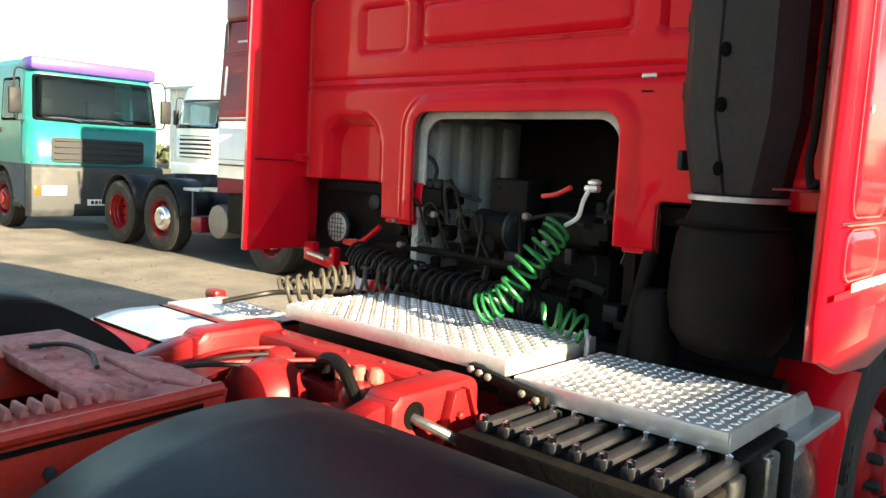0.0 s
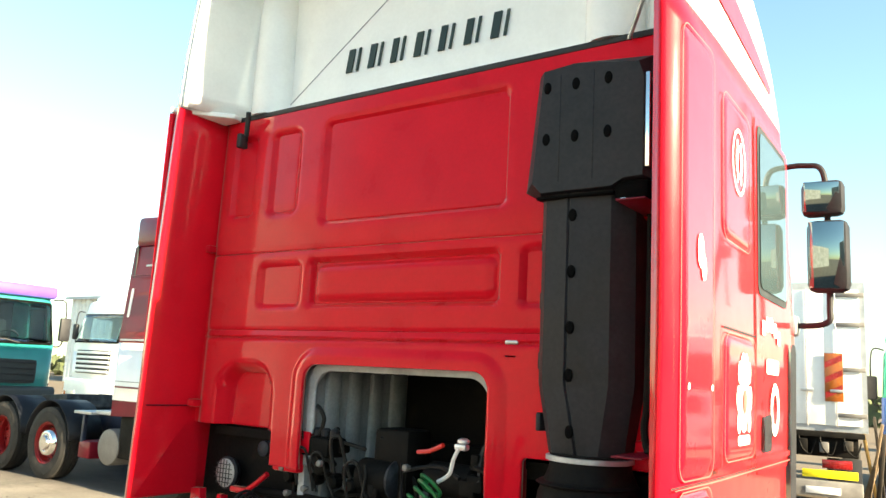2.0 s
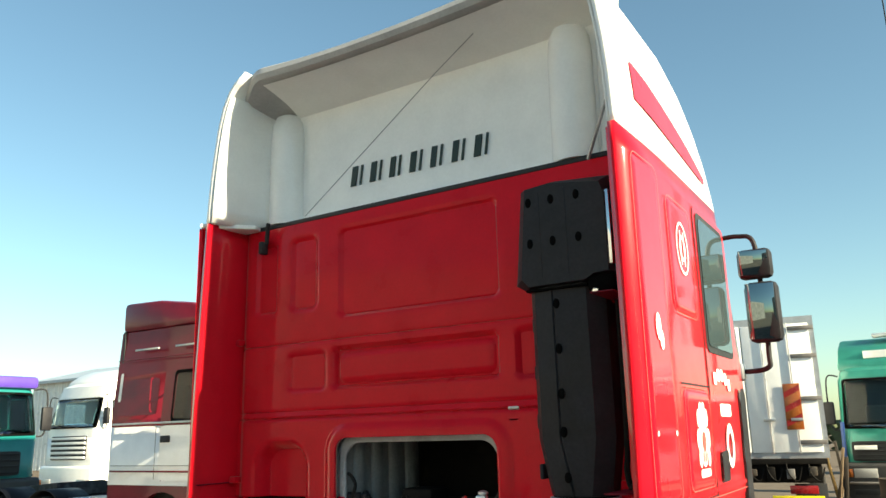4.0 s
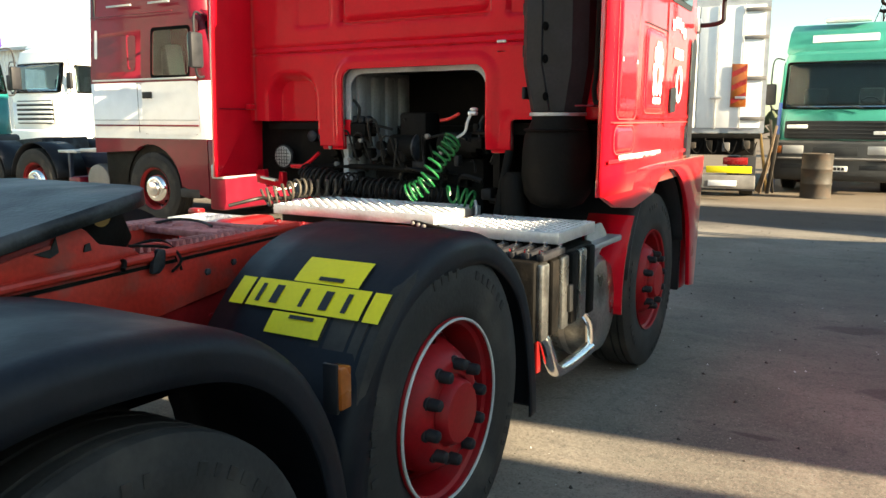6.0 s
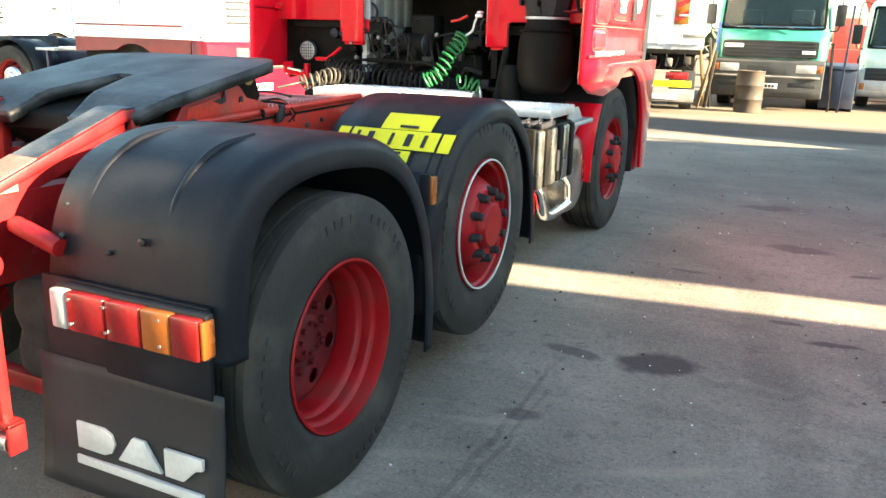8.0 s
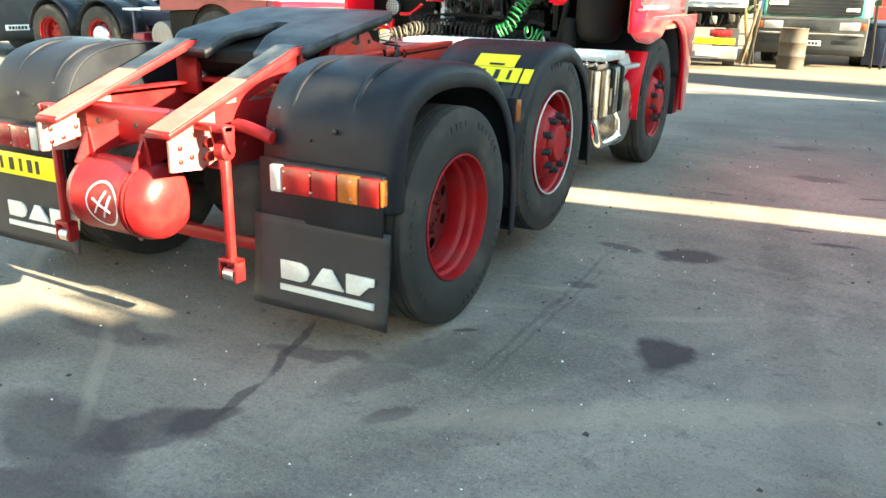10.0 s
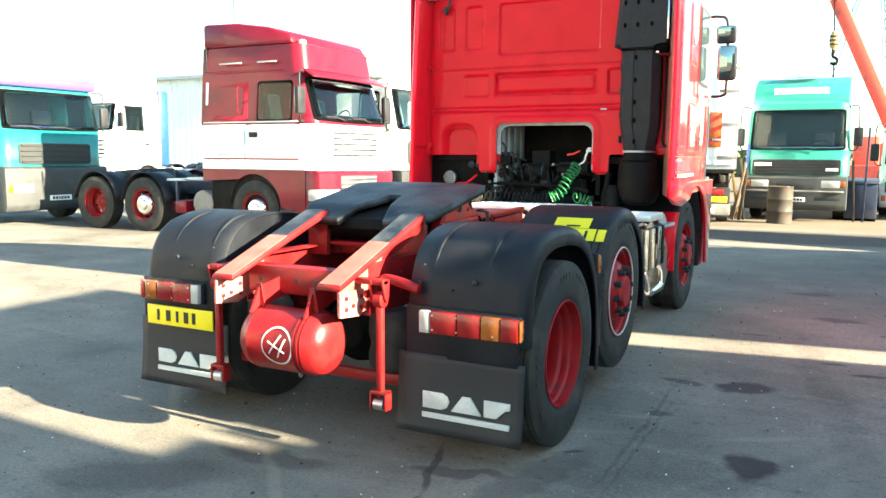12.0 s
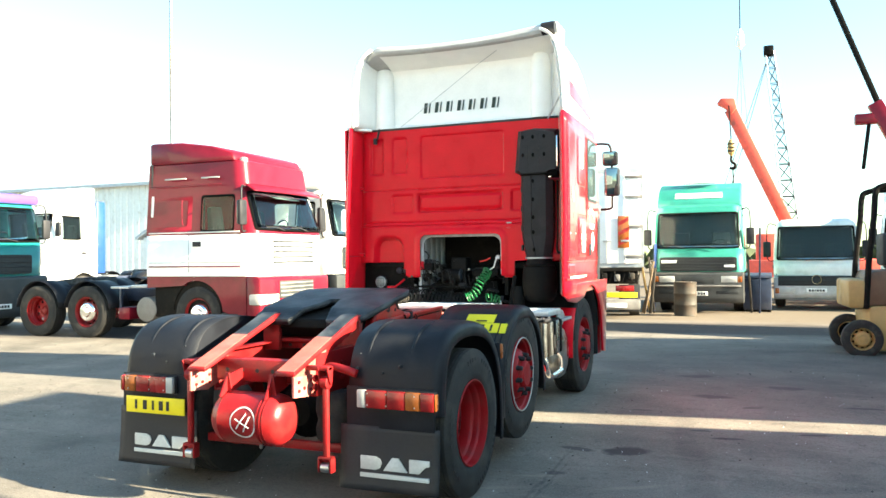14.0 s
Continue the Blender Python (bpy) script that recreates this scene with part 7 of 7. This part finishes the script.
for k in range(4):
    part("grille_bar", box(B(), (-0.56, 0.070, 0.835 + 0.075 * k), (0.56, 0.082, 0.865 + 0.075 * k), 0.004), "grey", lower_grille)
part("grab_rail", tube(B(), curve([(1.215, -1.62, 2.18), (1.245, -1.62, 2.22), (1.245, -1.62, 2.58), (1.215, -1.62, 2.62)], 5), 0.012, 8), "maroon", rw)
for z in (2.03, 1.40):
    part("belt_moulding", box(B(), (1.205, -2.44, z - 0.012), (1.222, -0.35, z + 0.012), 0.006), "white_dirty" if z > 2 else "maroon", rw)
part("belt_seam", box(B(), (1.211, -2.44, 1.47), (1.2165, -0.35, 1.478), 0.001), "grey", rw)
part("belt_seam", box(B(), (1.211, -1.505, 1.30), (1.2165, -1.497, 2.0), 0.001), "grey", rw)
part("side_crease", box(B(), (1.195, -2.4, 2.90), (1.215, -0.75, 2.915), 0.004), "maroon", rw)
for x in (-1.0, 0.95):
    part("roof_lamp", box(B(), (x - 0.06, -0.50, 3.30), (x + 0.06, -0.38, 3.40), 0.03), "lens_clear", rw)
# teal lorry with purple visor, nose to the east
lorry("teal_lorry", "teal cab lorry with purple roof edge parked in row", pose(-12.6, 7.25, 0.07, 0, 0, -90), "navy", "teal", "teal", W=2.45, H=3.05, L=1.9, sill=1.2, belt=1.95, screen=(2.0, 2.72), rake=0.15, chassis=6,
      visor="", spoiler=None, grille=(1.25, 1.68, 0.7), slats=4, bumper="grey_dark")
# its purple roof edge
tl = [o for o in bpy.data.objects if o.name == "teal_lorry"][0]
part("roof_edge", box(B(), (-1.15, -0.55, 2.83), (1.15, -0.12, 3.06), 0.06), "purple", tl, "purple roof edge")
# white lorry with blue cab back, nose to the south
lorry("white_blue_lorry", "white cab lorry with blue rear panel parked behind the row", pose(-19.0, 13.0, 0.07, 0, 0, 180), "white", "white", "white", W=2.45, H=3.5, L=1.9, sill=1.2, belt=1.95, screen=(2.25, 3.0), rake=0.2, chassis=6.5,
      rear=(-4.4, -5.7), grille=(1.35, 2.0, 0.7), slats=5, slat_paint="white", wheel_paint="navy", frame_paint="navy", spoiler=(0.45, 1.3, "white"))
wb = bpy.data.objects["white_blue_lorry"]
part("cab_back_panel", box(B(), (-1.24, -2.25, 1.1), (1.24, -1.88, 3.5), 0.05), "blue", wb, "blue rear cab panel")
# lorry beside the red and white one
lorry("white_red_roof_lorry", "white lorry with orange-red roof fairing parked in row", pose(-5.6, 11.0, 0.06, 0, 0, -90), "lining", "white_dirty", "white_dirty", W=2.45, H=3.15, L=2.0, sill=1.2, belt=1.95, screen=(2.05, 2.8), rake=0.2, chassis=6.2,
      rear=(-4.3, -5.6), spoiler=(0.40, 1.6, "white_dirty"), grille=(1.3, 1.8, 0.7))
# green lorry facing the yard
gl = lorry("green_lorry", "sea-green high-roof lorry cab parked facing the yard", pose(1.18, 17.5, 0.0, 0, 0, 180), "dark", "green", "green", W=2.35, H=3.02, L=1.8, sill=1.12, belt=1.75, screen=(1.80, 2.70), rake=0.12, chassis=6,
           spoiler=(0.62, 1.35, "green"), grille=(1.14, 1.52, 0.86), slats=5, bumper="grey_dark", lamps_z=0.92, rear=(-3.4, -4.7))
part("grille_badge", box(B(), (0.55, 0.03, 1.36), (0.95, 0.04, 1.44), 0.004), "white_mark", gl)
part("grille_badge", box(B(), (-0.95, 0.03, 1.24), (-0.68, 0.04, 1.31), 0.004), "white_mark", gl)
part("roof_sign_board", box(B(), (-0.62, -0.62, 3.15), (0.62, -0.50, 3.30), 0.01, Matrix.Rotation(0, 4, "X")), "white_mark", gl, "plain white sign board")
for x in (-0.75, 0.75):
    part("bumper_slot", box(B(), (x - 0.28, 0.055, 0.52), (x + 0.28, 0.064, 0.62), 0.003), "lining", gl)
part("bumper_slot", box(B(), (-0.42, 0.055, 0.80), (0.42, 0.064, 0.98), 0.003), "lining", gl)
part("bumper_bar", tube(B(), curve([(-1.05, 0.07, 0.74), (-0.9, 0.12, 0.74), (0.9, 0.12, 0.74), (1.05, 0.07, 0.74)], 4), 0.025, 8), "grey", gl)
part("roof_vent", box(B(), (-0.45, -1.20, 3.60), (0.45, -0.9, 3.68), 0.03), "white_dirty", gl)
# silver lorry facing the yard
ml = lorry("silver_lorry", "silver grey lorry cab with dark grille parked facing the yard", pose(4.18, 19.4, 0.02, 0, 0, 180), "white_dirty", "white_dirty", "white_dirty", W=2.2, H=2.55, L=1.7, sill=0.95, belt=1.35, screen=(1.42, 2.30), rake=0.14, chassis=6,
           grille=(0.66, 0.945, 0.90), slats=3, bumper="zinc", lamps_z=0.52, rear=(-3.4, -4.7))
part("round_badge", lathe(B(), [(0.11, 0.0), (0.13, 0.01), (0.13, 0.03), (0.11, 0.03), (0.10, 0.01)], "y", 28, (0, 0.075, 0.84), closed=True), "chrome", ml)
# pale blue lorry behind the fork-lift truck
lorry("pale_lorry", "white and pale blue lorry cab parked facing the yard", pose(6.9, 19.0, 0, 0, 0, 170), "white", "white", "white", W=2.4, H=3.1, L=1.9, sill=1.1, belt=1.6, screen=(1.75, 2.5), rake=0.15, chassis=6, spoiler=(0.5, 1.2, "white"), grille=(1.15, 1.55, 0.5), slats=4, rear=(-3.4, -4.7))

# ---- white box lorry seen from behind ----
bx = thing("box_lorry", "white box-bodied lorry with rear doors and chevron board", "truck", pose(-1.135, 15.0, 0.03, 0, 0, 9), "parked lorries")
part("box_body", box(B(), (-1.22, 0.06, 1.30), (1.22, 6.5, 3.72), 0.02), "white", bx)
part("rear_frame", prism(B(), [(-1.25, 1.26), (1.25, 1.26), (1.25, 3.75), (-1.25, 3.75)], "y", 0.03, 0.07), "zinc", bx)
for s in (-1, 1):
    dr = part("rear_door", box(B(), (min(s * 0.012, s * 1.16), 0.0, 1.36), (max(s * 0.012, s * 1.16), 0.04, 3.62), 0.008), "white", bx)
    for x in (0.35, 0.8):
        part("lock_rod", tube(B(), [(s * x, -0.02, 1.34), (s * x, -0.02, 3.64)], 0.014, 8), "steel", dr)
        part("rod_handle", box(B(), (s * x - 0.10, -0.05, 1.9), (s * x + 0.10, -0.03, 1.95), 0.006), "steel", dr)
    for z in (1.5, 2.25, 3.0, 3.5):
        part("door_hinge", box(B(), (min(s * 0.80, s * 1.24), -0.03, z), (max(s * 0.80, s * 1.24), -0.001, z + 0.07), 0.008), "grey", dr)
    part("tail_lamp", box(B(), (min(s * 0.55, s * 1.0), -0.01, 0.66), (max(s * 0.55, s * 1.0), 0.03, 0.80), 0.012), "lens_red", bx)
    for y in (1.2, 2.5):
        wheel(bx, s * 1.0, y, 0.5, "drive", s, paint="dark", detail=False)
    part("chassis_rail", box(B(), (min(s * 0.33, s * 0.42), 0.1, 0.85), (max(s * 0.33, s * 0.42), 6.5, 1.12)), "dark", bx)
board = part("chevron_board", box(B(), (0.62, -0.035, 1.75), (0.90, -0.022, 2.55), 0.003), "lens_amber", bx, "orange chevron board")
for k in range(3):
    part("chevron", prism(B(), [(0.63, 1.80 + 0.25 * k), (0.89, 1.93 + 0.25 * k), (0.89, 2.03 + 0.25 * k), (0.63, 1.90 + 0.25 * k)], "y", -0.042, -0.036), "lens_red", board)
part("underrun_bar", box(B(), (-1.15, -0.06, 0.20), (1.15, 0.04, 0.46), 0.02), "grey", bx)
part("tail_tray", box(B(), (-1.1, 0.10, 0.84), (1.1, 0.5, 1.24), 0.02), "dark", bx)
for k, x in enumerate((-0.85, -0.45, -0.1, 0.2, 0.52, 0.88)):
    part("tail_fitting", box(B(), (x, -0.04, 0.86 + 0.05 * (k % 3)), (x + 0.14, 0.10, 1.08 + 0.04 * (k % 2)), 0.02), ("dark", "grey", "rust")[k % 3], bx)
    part("tail_cable", tube(B(), curve([(x, 0.0, 1.2), (x + 0.05, -0.05, 0.98), (x + 0.18, -0.03, 0.88), (x + 0.26, 0.0, 1.1)], 5), 0.012, 6), "dark", bx)
for s in (-1, 1):
    part("mud_flap", box(B(), (min(s * 0.62, s * 1.15), 0.55, 0.12), (max(s * 0.62, s * 1.15), 0.57, 0.80), 0.004), "flap", bx)
part("rear_sill", box(B(), (-1.2, -0.02, 1.16), (1.2, 0.1, 1.25), 0.01), "dark", bx)
part("number_plate", box(B(), (0.30, -0.075, 0.25), (0.82, -0.062, 0.36), 0.003), "white_mark", bx)
part("warning_plate", box(B(), (0.25, -0.012, 0.50), (1.08, 0.0, 0.63), 0.004), "yellow", bx, "yellow rear marker plate")

# ---- oil drum ----
drum = thing("oil_drum", "rusty grey oil drum standing on yard", "barrel", pose(0.95, 16.5, 0.0))
prof = [(0.25, 0.01), (0.286, 0.0), (0.292, 0.012), (0.285, 0.03)]
for z in (0.29, 0.58):
    prof += [(0.285, z - 0.03), (0.297, z - 0.01), (0.297, z + 0.01), (0.285, z + 0.03)]
prof += [(0.285, 0.86), (0.292, 0.875), (0.286, 0.885), (0.275, 0.875), (0.20, 0.872)]
part("shell", lathe(B(), prof, "z", 40), "rust", drum)
part("bung", lathe(B(), [(0.035, 0.872), (0.035, 0.885), (0.02, 0.888)], "z", 14, (0.17, 0, 0)), "steel", drum)

# ---- clutter between the lorries ----
for x, y, ax, lean_, h, w, mm in ((-0.16, 16.9, 4, 11, 1.45, 0.05, "wood"), (-0.02, 17.0, -3, 6, 1.25, 0.08, "rust"), (0.06, 17.2, 5, -4, 1.55, 0.05, "rust"), (-0.26, 17.3, -2, 16, 1.05, 0.10, "wood"), (0.00, 17.6, 2, 2, 1.9, 0.07, "blue"), (-0.10, 17.5, 0, -9, 1.35, 0.06, "tan"), (2.72, 17.9, 0, 1, 2.3, 0.05, "navy"), (2.52, 18.0, 3, -3, 1.5, 0.06, "rust")):
    ob = part("leaning_post", box(B(), (-w / 2, -0.02, 0.0), (w / 2, 0.02, h), 0.006), mm, None, "weathered post leaning between lorries")
    tagged(ob, category="post")
    ob.matrix_world = pose(x, y, 0.0, ax, lean_, 0)

# box added to fill an unclear black mass between the lorries
chest = thing("dark_filler_box", "dark box added for a dark mass between the lorries", "box", pose(2.66, 18.6, 0.0))
part("body", box(B(), (-0.36, -0.3, 0.06), (0.36, 0.6, 0.92), 0.02), "navy", chest)
part("lid", prism(B(), [(-0.34, 0.93), (-0.32, 1.0), (0.62, 1.06), (0.64, 0.93)], "x", -0.38, 0.38, 0.01), "navy", chest)
for x in (-0.3, 0.3):
    part("skid", box(B(), (x - 0.05, -0.28, 0.0), (x + 0.05, 0.58, 0.058), 0.006), "dark", chest)

# ---- fork-lift truck ----
fl = thing("forklift_truck", "tan and black fork-lift truck with overhead guard", "forklift", pose(4.27, 8.5, 0.05, 0, 0, 4))
part("counterweight", box(B(), (-0.17, -0.28, 0.72), (0.12, 0.9, 1.15), 0.05), "tan", fl, "worn yellow rear counterweight")
part("body", prism(B(), [(0.12, 0.16), (0.10, 0.72), (0.14, 0.76), (1.75, 0.76), (1.75, 0.22), (1.55, 0.10), (0.2, 0.10)], "y", -0.30, 0.95, 0.03), "tan", fl)
cover = part("engine_cover", prism(B(), [(0.08, 0.76), (0.10, 1.18), (0.16, 1.28), (0.95, 1.30), (1.05, 1.1), (1.08, 0.76)], "y", -0.27, 0.92, 0.04), "brown", fl, "brown engine cover")
part("decal_plate", box(B(), (0.38, -0.286, 0.93), (0.57, -0.272, 1.13), 0.004), "white_mark", cover)
for y in (-0.26, 0.88):
    part("guard_post", tube(B(), curve([(0.07, y, 0.72), (0.12, y, 1.45), (0.19, y, 2.05), (0.22, y, 2.42), (0.30, y, 2.52), (0.6, y, 2.55), (1.7, y, 2.57)], 6), 0.045, 10), "dark", fl)
    part("guard_post", tube(B(), [(1.65, y, 0.7), (1.72, y, 2.57)], 0.045, 10), "dark", fl)
    for x, r in ((0.0, 0.28), (1.55, 0.34)):
        w = wheel(fl, x, y, r, "steer", 1, paint="tan", radius=r, detail=False)
        w.matrix_basis = Matrix.Translation((x, y + (-0.06 if y < 0 else 0.06), r)) @ Matrix.Rotation(radians(-90 if y < 0 else 90), 4, "Z") @ Matrix.Scale(r / TYRE_R, 4)
for k in range(6):
    part("guard_bar", tube(B(), [(0.35 + 0.24 * k, -0.26, 2.56), (0.35 + 0.24 * k, 0.88, 2.56)], 0.02, 8), "dark", fl)
part("seat", box(B(), (0.45, 0.1, 1.29), (0.95, 0.6, 1.40), 0.05), "lining", fl)
part("backrest", box(B(), (0.36, 0.1, 1.35), (0.48, 0.6, 1.85), 0.05), "lining", fl)
part("steering_column", tube(B(), [(1.5, 0.3, 0.75), (1.25, 0.3, 1.5)], 0.03, 8), "dark", fl)
part("steering_wheel", tube(B(), [(1.24 + 0.06 * math.cos(a), 0.3 + 0.17 * math.sin(a), 1.5 + 0.16 * math.cos(a)) for a in np.linspace(0, 6.28, 20)], 0.015, 6), "dark", fl)

# ---- cranes, pole and sheds in the distance ----
cr = thing("mobile_crane", "orange telescopic mobile crane with raised boom", "crane", pose(3.7, 35, 0))


def beam(bm, a, b, w, h):
    a, b = Vector(a), Vector(b)
    d = b - a
    m_ = Matrix.Translation(a) @ d.to_track_quat("Z", "Y").to_matrix().to_4x4()
    return box(bm, (-w / 2, -h / 2, 0), (w / 2, h / 2, d.length), 0.03, m_)


boom = part("boom", beam(B(), (0.3, 0, 2.2), (-2.45, 0, 8.45), 0.42, 0.55), "orange", cr)
part("boom_head", prism(B(), [(-3.05, 8.75), (-2.85, 9.0), (-2.25, 8.95), (-2.15, 8.5), (-2.4, 8.2), (-2.7, 8.55)], "y", -0.3, 0.3, 0.05), "orange", boom)
part("cabin", box(B(), (-1.4, -1.0, 0.9), (-0.4, 1.0, 2.5), 0.1), "orange", cr)
part("carrier", box(B(), (-1.8, -1.2, 0.5), (4.5, 1.2, 1.3), 0.1), "orange", cr)
part("hoist_rope", tube(B(), [(-2.5, -0.4, 8.6), (-2.42, -0.4, 7.0)], 0.03, 5), "dark", boom)
hook = part("hook_block", lathe(B(), [(0.04, -0.40), (0.14, -0.28), (0.18, 0.0), (0.13, 0.3), (0.04, 0.4)], "y", 16, (0, 0, 0), Matrix.Translation((-2.42, -0.4, 6.6)) @ Matrix.Rotation(radians(90), 4, "X")), "tan", boom)
part("hook", tube(B(), curve([(-2.42, -0.4, 6.2), (-2.42, -0.4, 5.95), (-2.25, -0.4, 5.8), (-2.30, -0.4, 5.6), (-2.5, -0.4, 5.65)], 6), 0.06, 8), "dark", hook)
part("sling", tube(B(), [(-2.36, -0.4, 5.7), (-2.30, -0.4, 3.4)], 0.03, 6), "dark", hook)
for k in range(3):
    part("block_stripe", box(B(), (-2.58, -0.58, 6.40 + 0.17 * k), (-2.26, -0.22, 6.46 + 0.17 * k), 0.01, None), "black", hook)

lc = thing("lattice_crane", "tall crane with pale lattice jib", "crane", pose(4.0, 40, 0))
base, tip = Vector((0.2, 0, 0.3)), Vector((-1.0, 0, 12.2))
corners = ((-1, -1), (1, -1), (1, 1), (-1, 1))
lat = []
for cx_, cy_ in corners:
    lat.append([base.lerp(tip, k / 14) + Vector((cx_ * (0.42 - 0.016 * k), cy_ * (0.42 - 0.016 * k), 0)) for k in range(15)])
jib = part("jib_chord", tube(B(), lat[0], 0.05, 6), "zinc", lc)
for row in lat[1:]:
    part("jib_chord", tube(B(), row, 0.05, 6), "zinc", lc)
for i in range(4):
    for k in range(14):
        part("jib_lacing", tube(B(), [lat[i][k], lat[(i + 1) % 4][k + 1]], 0.03, 5), "grey_dark", lc)
        part("jib_rung", tube(B(), [lat[i][k], lat[(i + 1) % 4][k]], 0.025, 5), "grey_dark", lc)
part("jib_head", box(B(), (-1.3, -0.3, 12.0), (-0.8, 0.3, 12.5), 0.06), "dark", lc)
part("crane_body", box(B(), (-0.9, -1.3, 0.4), (0.8, 1.3, 2.3), 0.1), "orange", lc)
for x in (-3.6, -3.2):
    part("crane_rope", tube(B(), [(-1.0, 0, 12.2), (x, -2, 4)], 0.02, 4), "dark", lc)

dc = thing("loader_crane", "dark lorry-mounted crane with red folded jib", "crane", pose(7.0, 25, 0))
part("mast", beam(B(), (-0.2, 0, 5.4), (-2.2, 0, 10.9), 0.15, 0.18), "dark", dc)
part("jib", beam(B(), (0.5, 0, 4.0), (-0.75, 0, 6.6), 0.42, 0.45), "maroon", dc)
part("jib_tip", box(B(), (-1.35, -0.2, 5.9), (-0.5, 0.2, 6.25), 0.06, Matrix.Identity(4)), "maroon", dc)
part("ram", beam(B(), (-1.1, 0, 4.4), (-0.9, 0, 6.0), 0.12, 0.12), "dark", dc)
part("column", box(B(), (0.0, -0.4, 0.0), (0.8, 0.4, 4.2), 0.06), "maroon", dc)

hangrope = thing("hoist_hook", "hook with slings hanging from a crane rope", "crane hook", pose(1.55, 40, 0))
part("rope", tube(B(), [(0, 0, 26), (0, 0, 13.6)], 0.03, 5), "dark", hangrope)
part("swivel", lathe(B(), [(0.05, 12.5), (0.2, 12.7), (0.22, 13.2), (0.06, 13.6)], "z", 12), "white_mark", hangrope)
for x in (-0.9, 0.1, 1.0):
    part("sling", tube(B(), [(0, 0, 12.6), (x * 0.6, 0, 4.5)], 0.02, 4), "zinc", hangrope)

pole = thing("flag_pole", "tall thin grey pole behind the lorries", "pole", pose(-23.6, 25, 0))
part("shaft", lathe(B(), [(0.10, 0), (0.075, 10), (0.05, 18)], "z", 10), "grey", pole)

shed = thing("storage_shed", "large white sheet-clad shed with blue-grey roof", "shed", pose(-42, 38, 0), kind="structure")
bm = box(B(), (-14, -5, 0), (14, 5, 6.3))
for k in range(56):
    box(bm, (-14 + 0.5 * k, -5.05, 0.02), (-13.8 + 0.5 * k, -5.0, 6.28))
part("wall", bm, "shed", shed)
part("roof", prism(B(), [(-5.4, 6.2), (-5.4, 6.4), (0, 7.7), (5.4, 6.4), (5.4, 6.2), (0, 7.4)], "x", -14.4, 14.4), "roof", shed)
hut = thing("small_hut", "small pale hut with pitched roof", "hut", pose(-21.5, 24, 0), kind="structure")
part("wall", box(B(), (-1.5, -1.5, 0), (1.5, 1.5, 2.6)), "shed", hut)
part("roof", prism(B(), [(-1.8, 2.5), (0, 3.5), (1.8, 2.5), (1.8, 2.62), (0, 3.64), (-1.8, 2.62)], "y", -1.7, 1.7), "roof", hut)

# far scrub along the edge of the yard
bm = B()
rng = random.Random(3)
for k in range(2600):
    u = rng.random()
    x, y = (-90 + 150 * u, 62 + 4 * rng.random()) if k % 2 else (-75 - 4 * rng.random(), -20 + 85 * u)
    z = (1.2 + 1.6 * abs(noise.noise((x * 0.11, y * 0.11, 2.0))) + 0.5) * rng.random() ** 0.6
    s = rng.uniform(0.3, 0.8)
    q = Euler((rng.uniform(0, 6), rng.uniform(0, 6), 0)).to_matrix()
    c = Vector((x, y, z))
    vs_ = [bm.verts.new(c + q @ Vector(p) * s) for p in ((1, 0, 0), (-0.4, 0.9, 0), (-0.5, -0.8, 0.2), (0, 0, 0.9))]
    for f in ((0, 1, 2), (0, 1, 3), (1, 2, 3), (0, 2, 3)):
        bm.faces.new([vs_[i] for i in f])
tagged(part("far_scrub", bm, "leaf", None, "low dark scrub on the far yard edge"), category="bushes", kind="stuff")
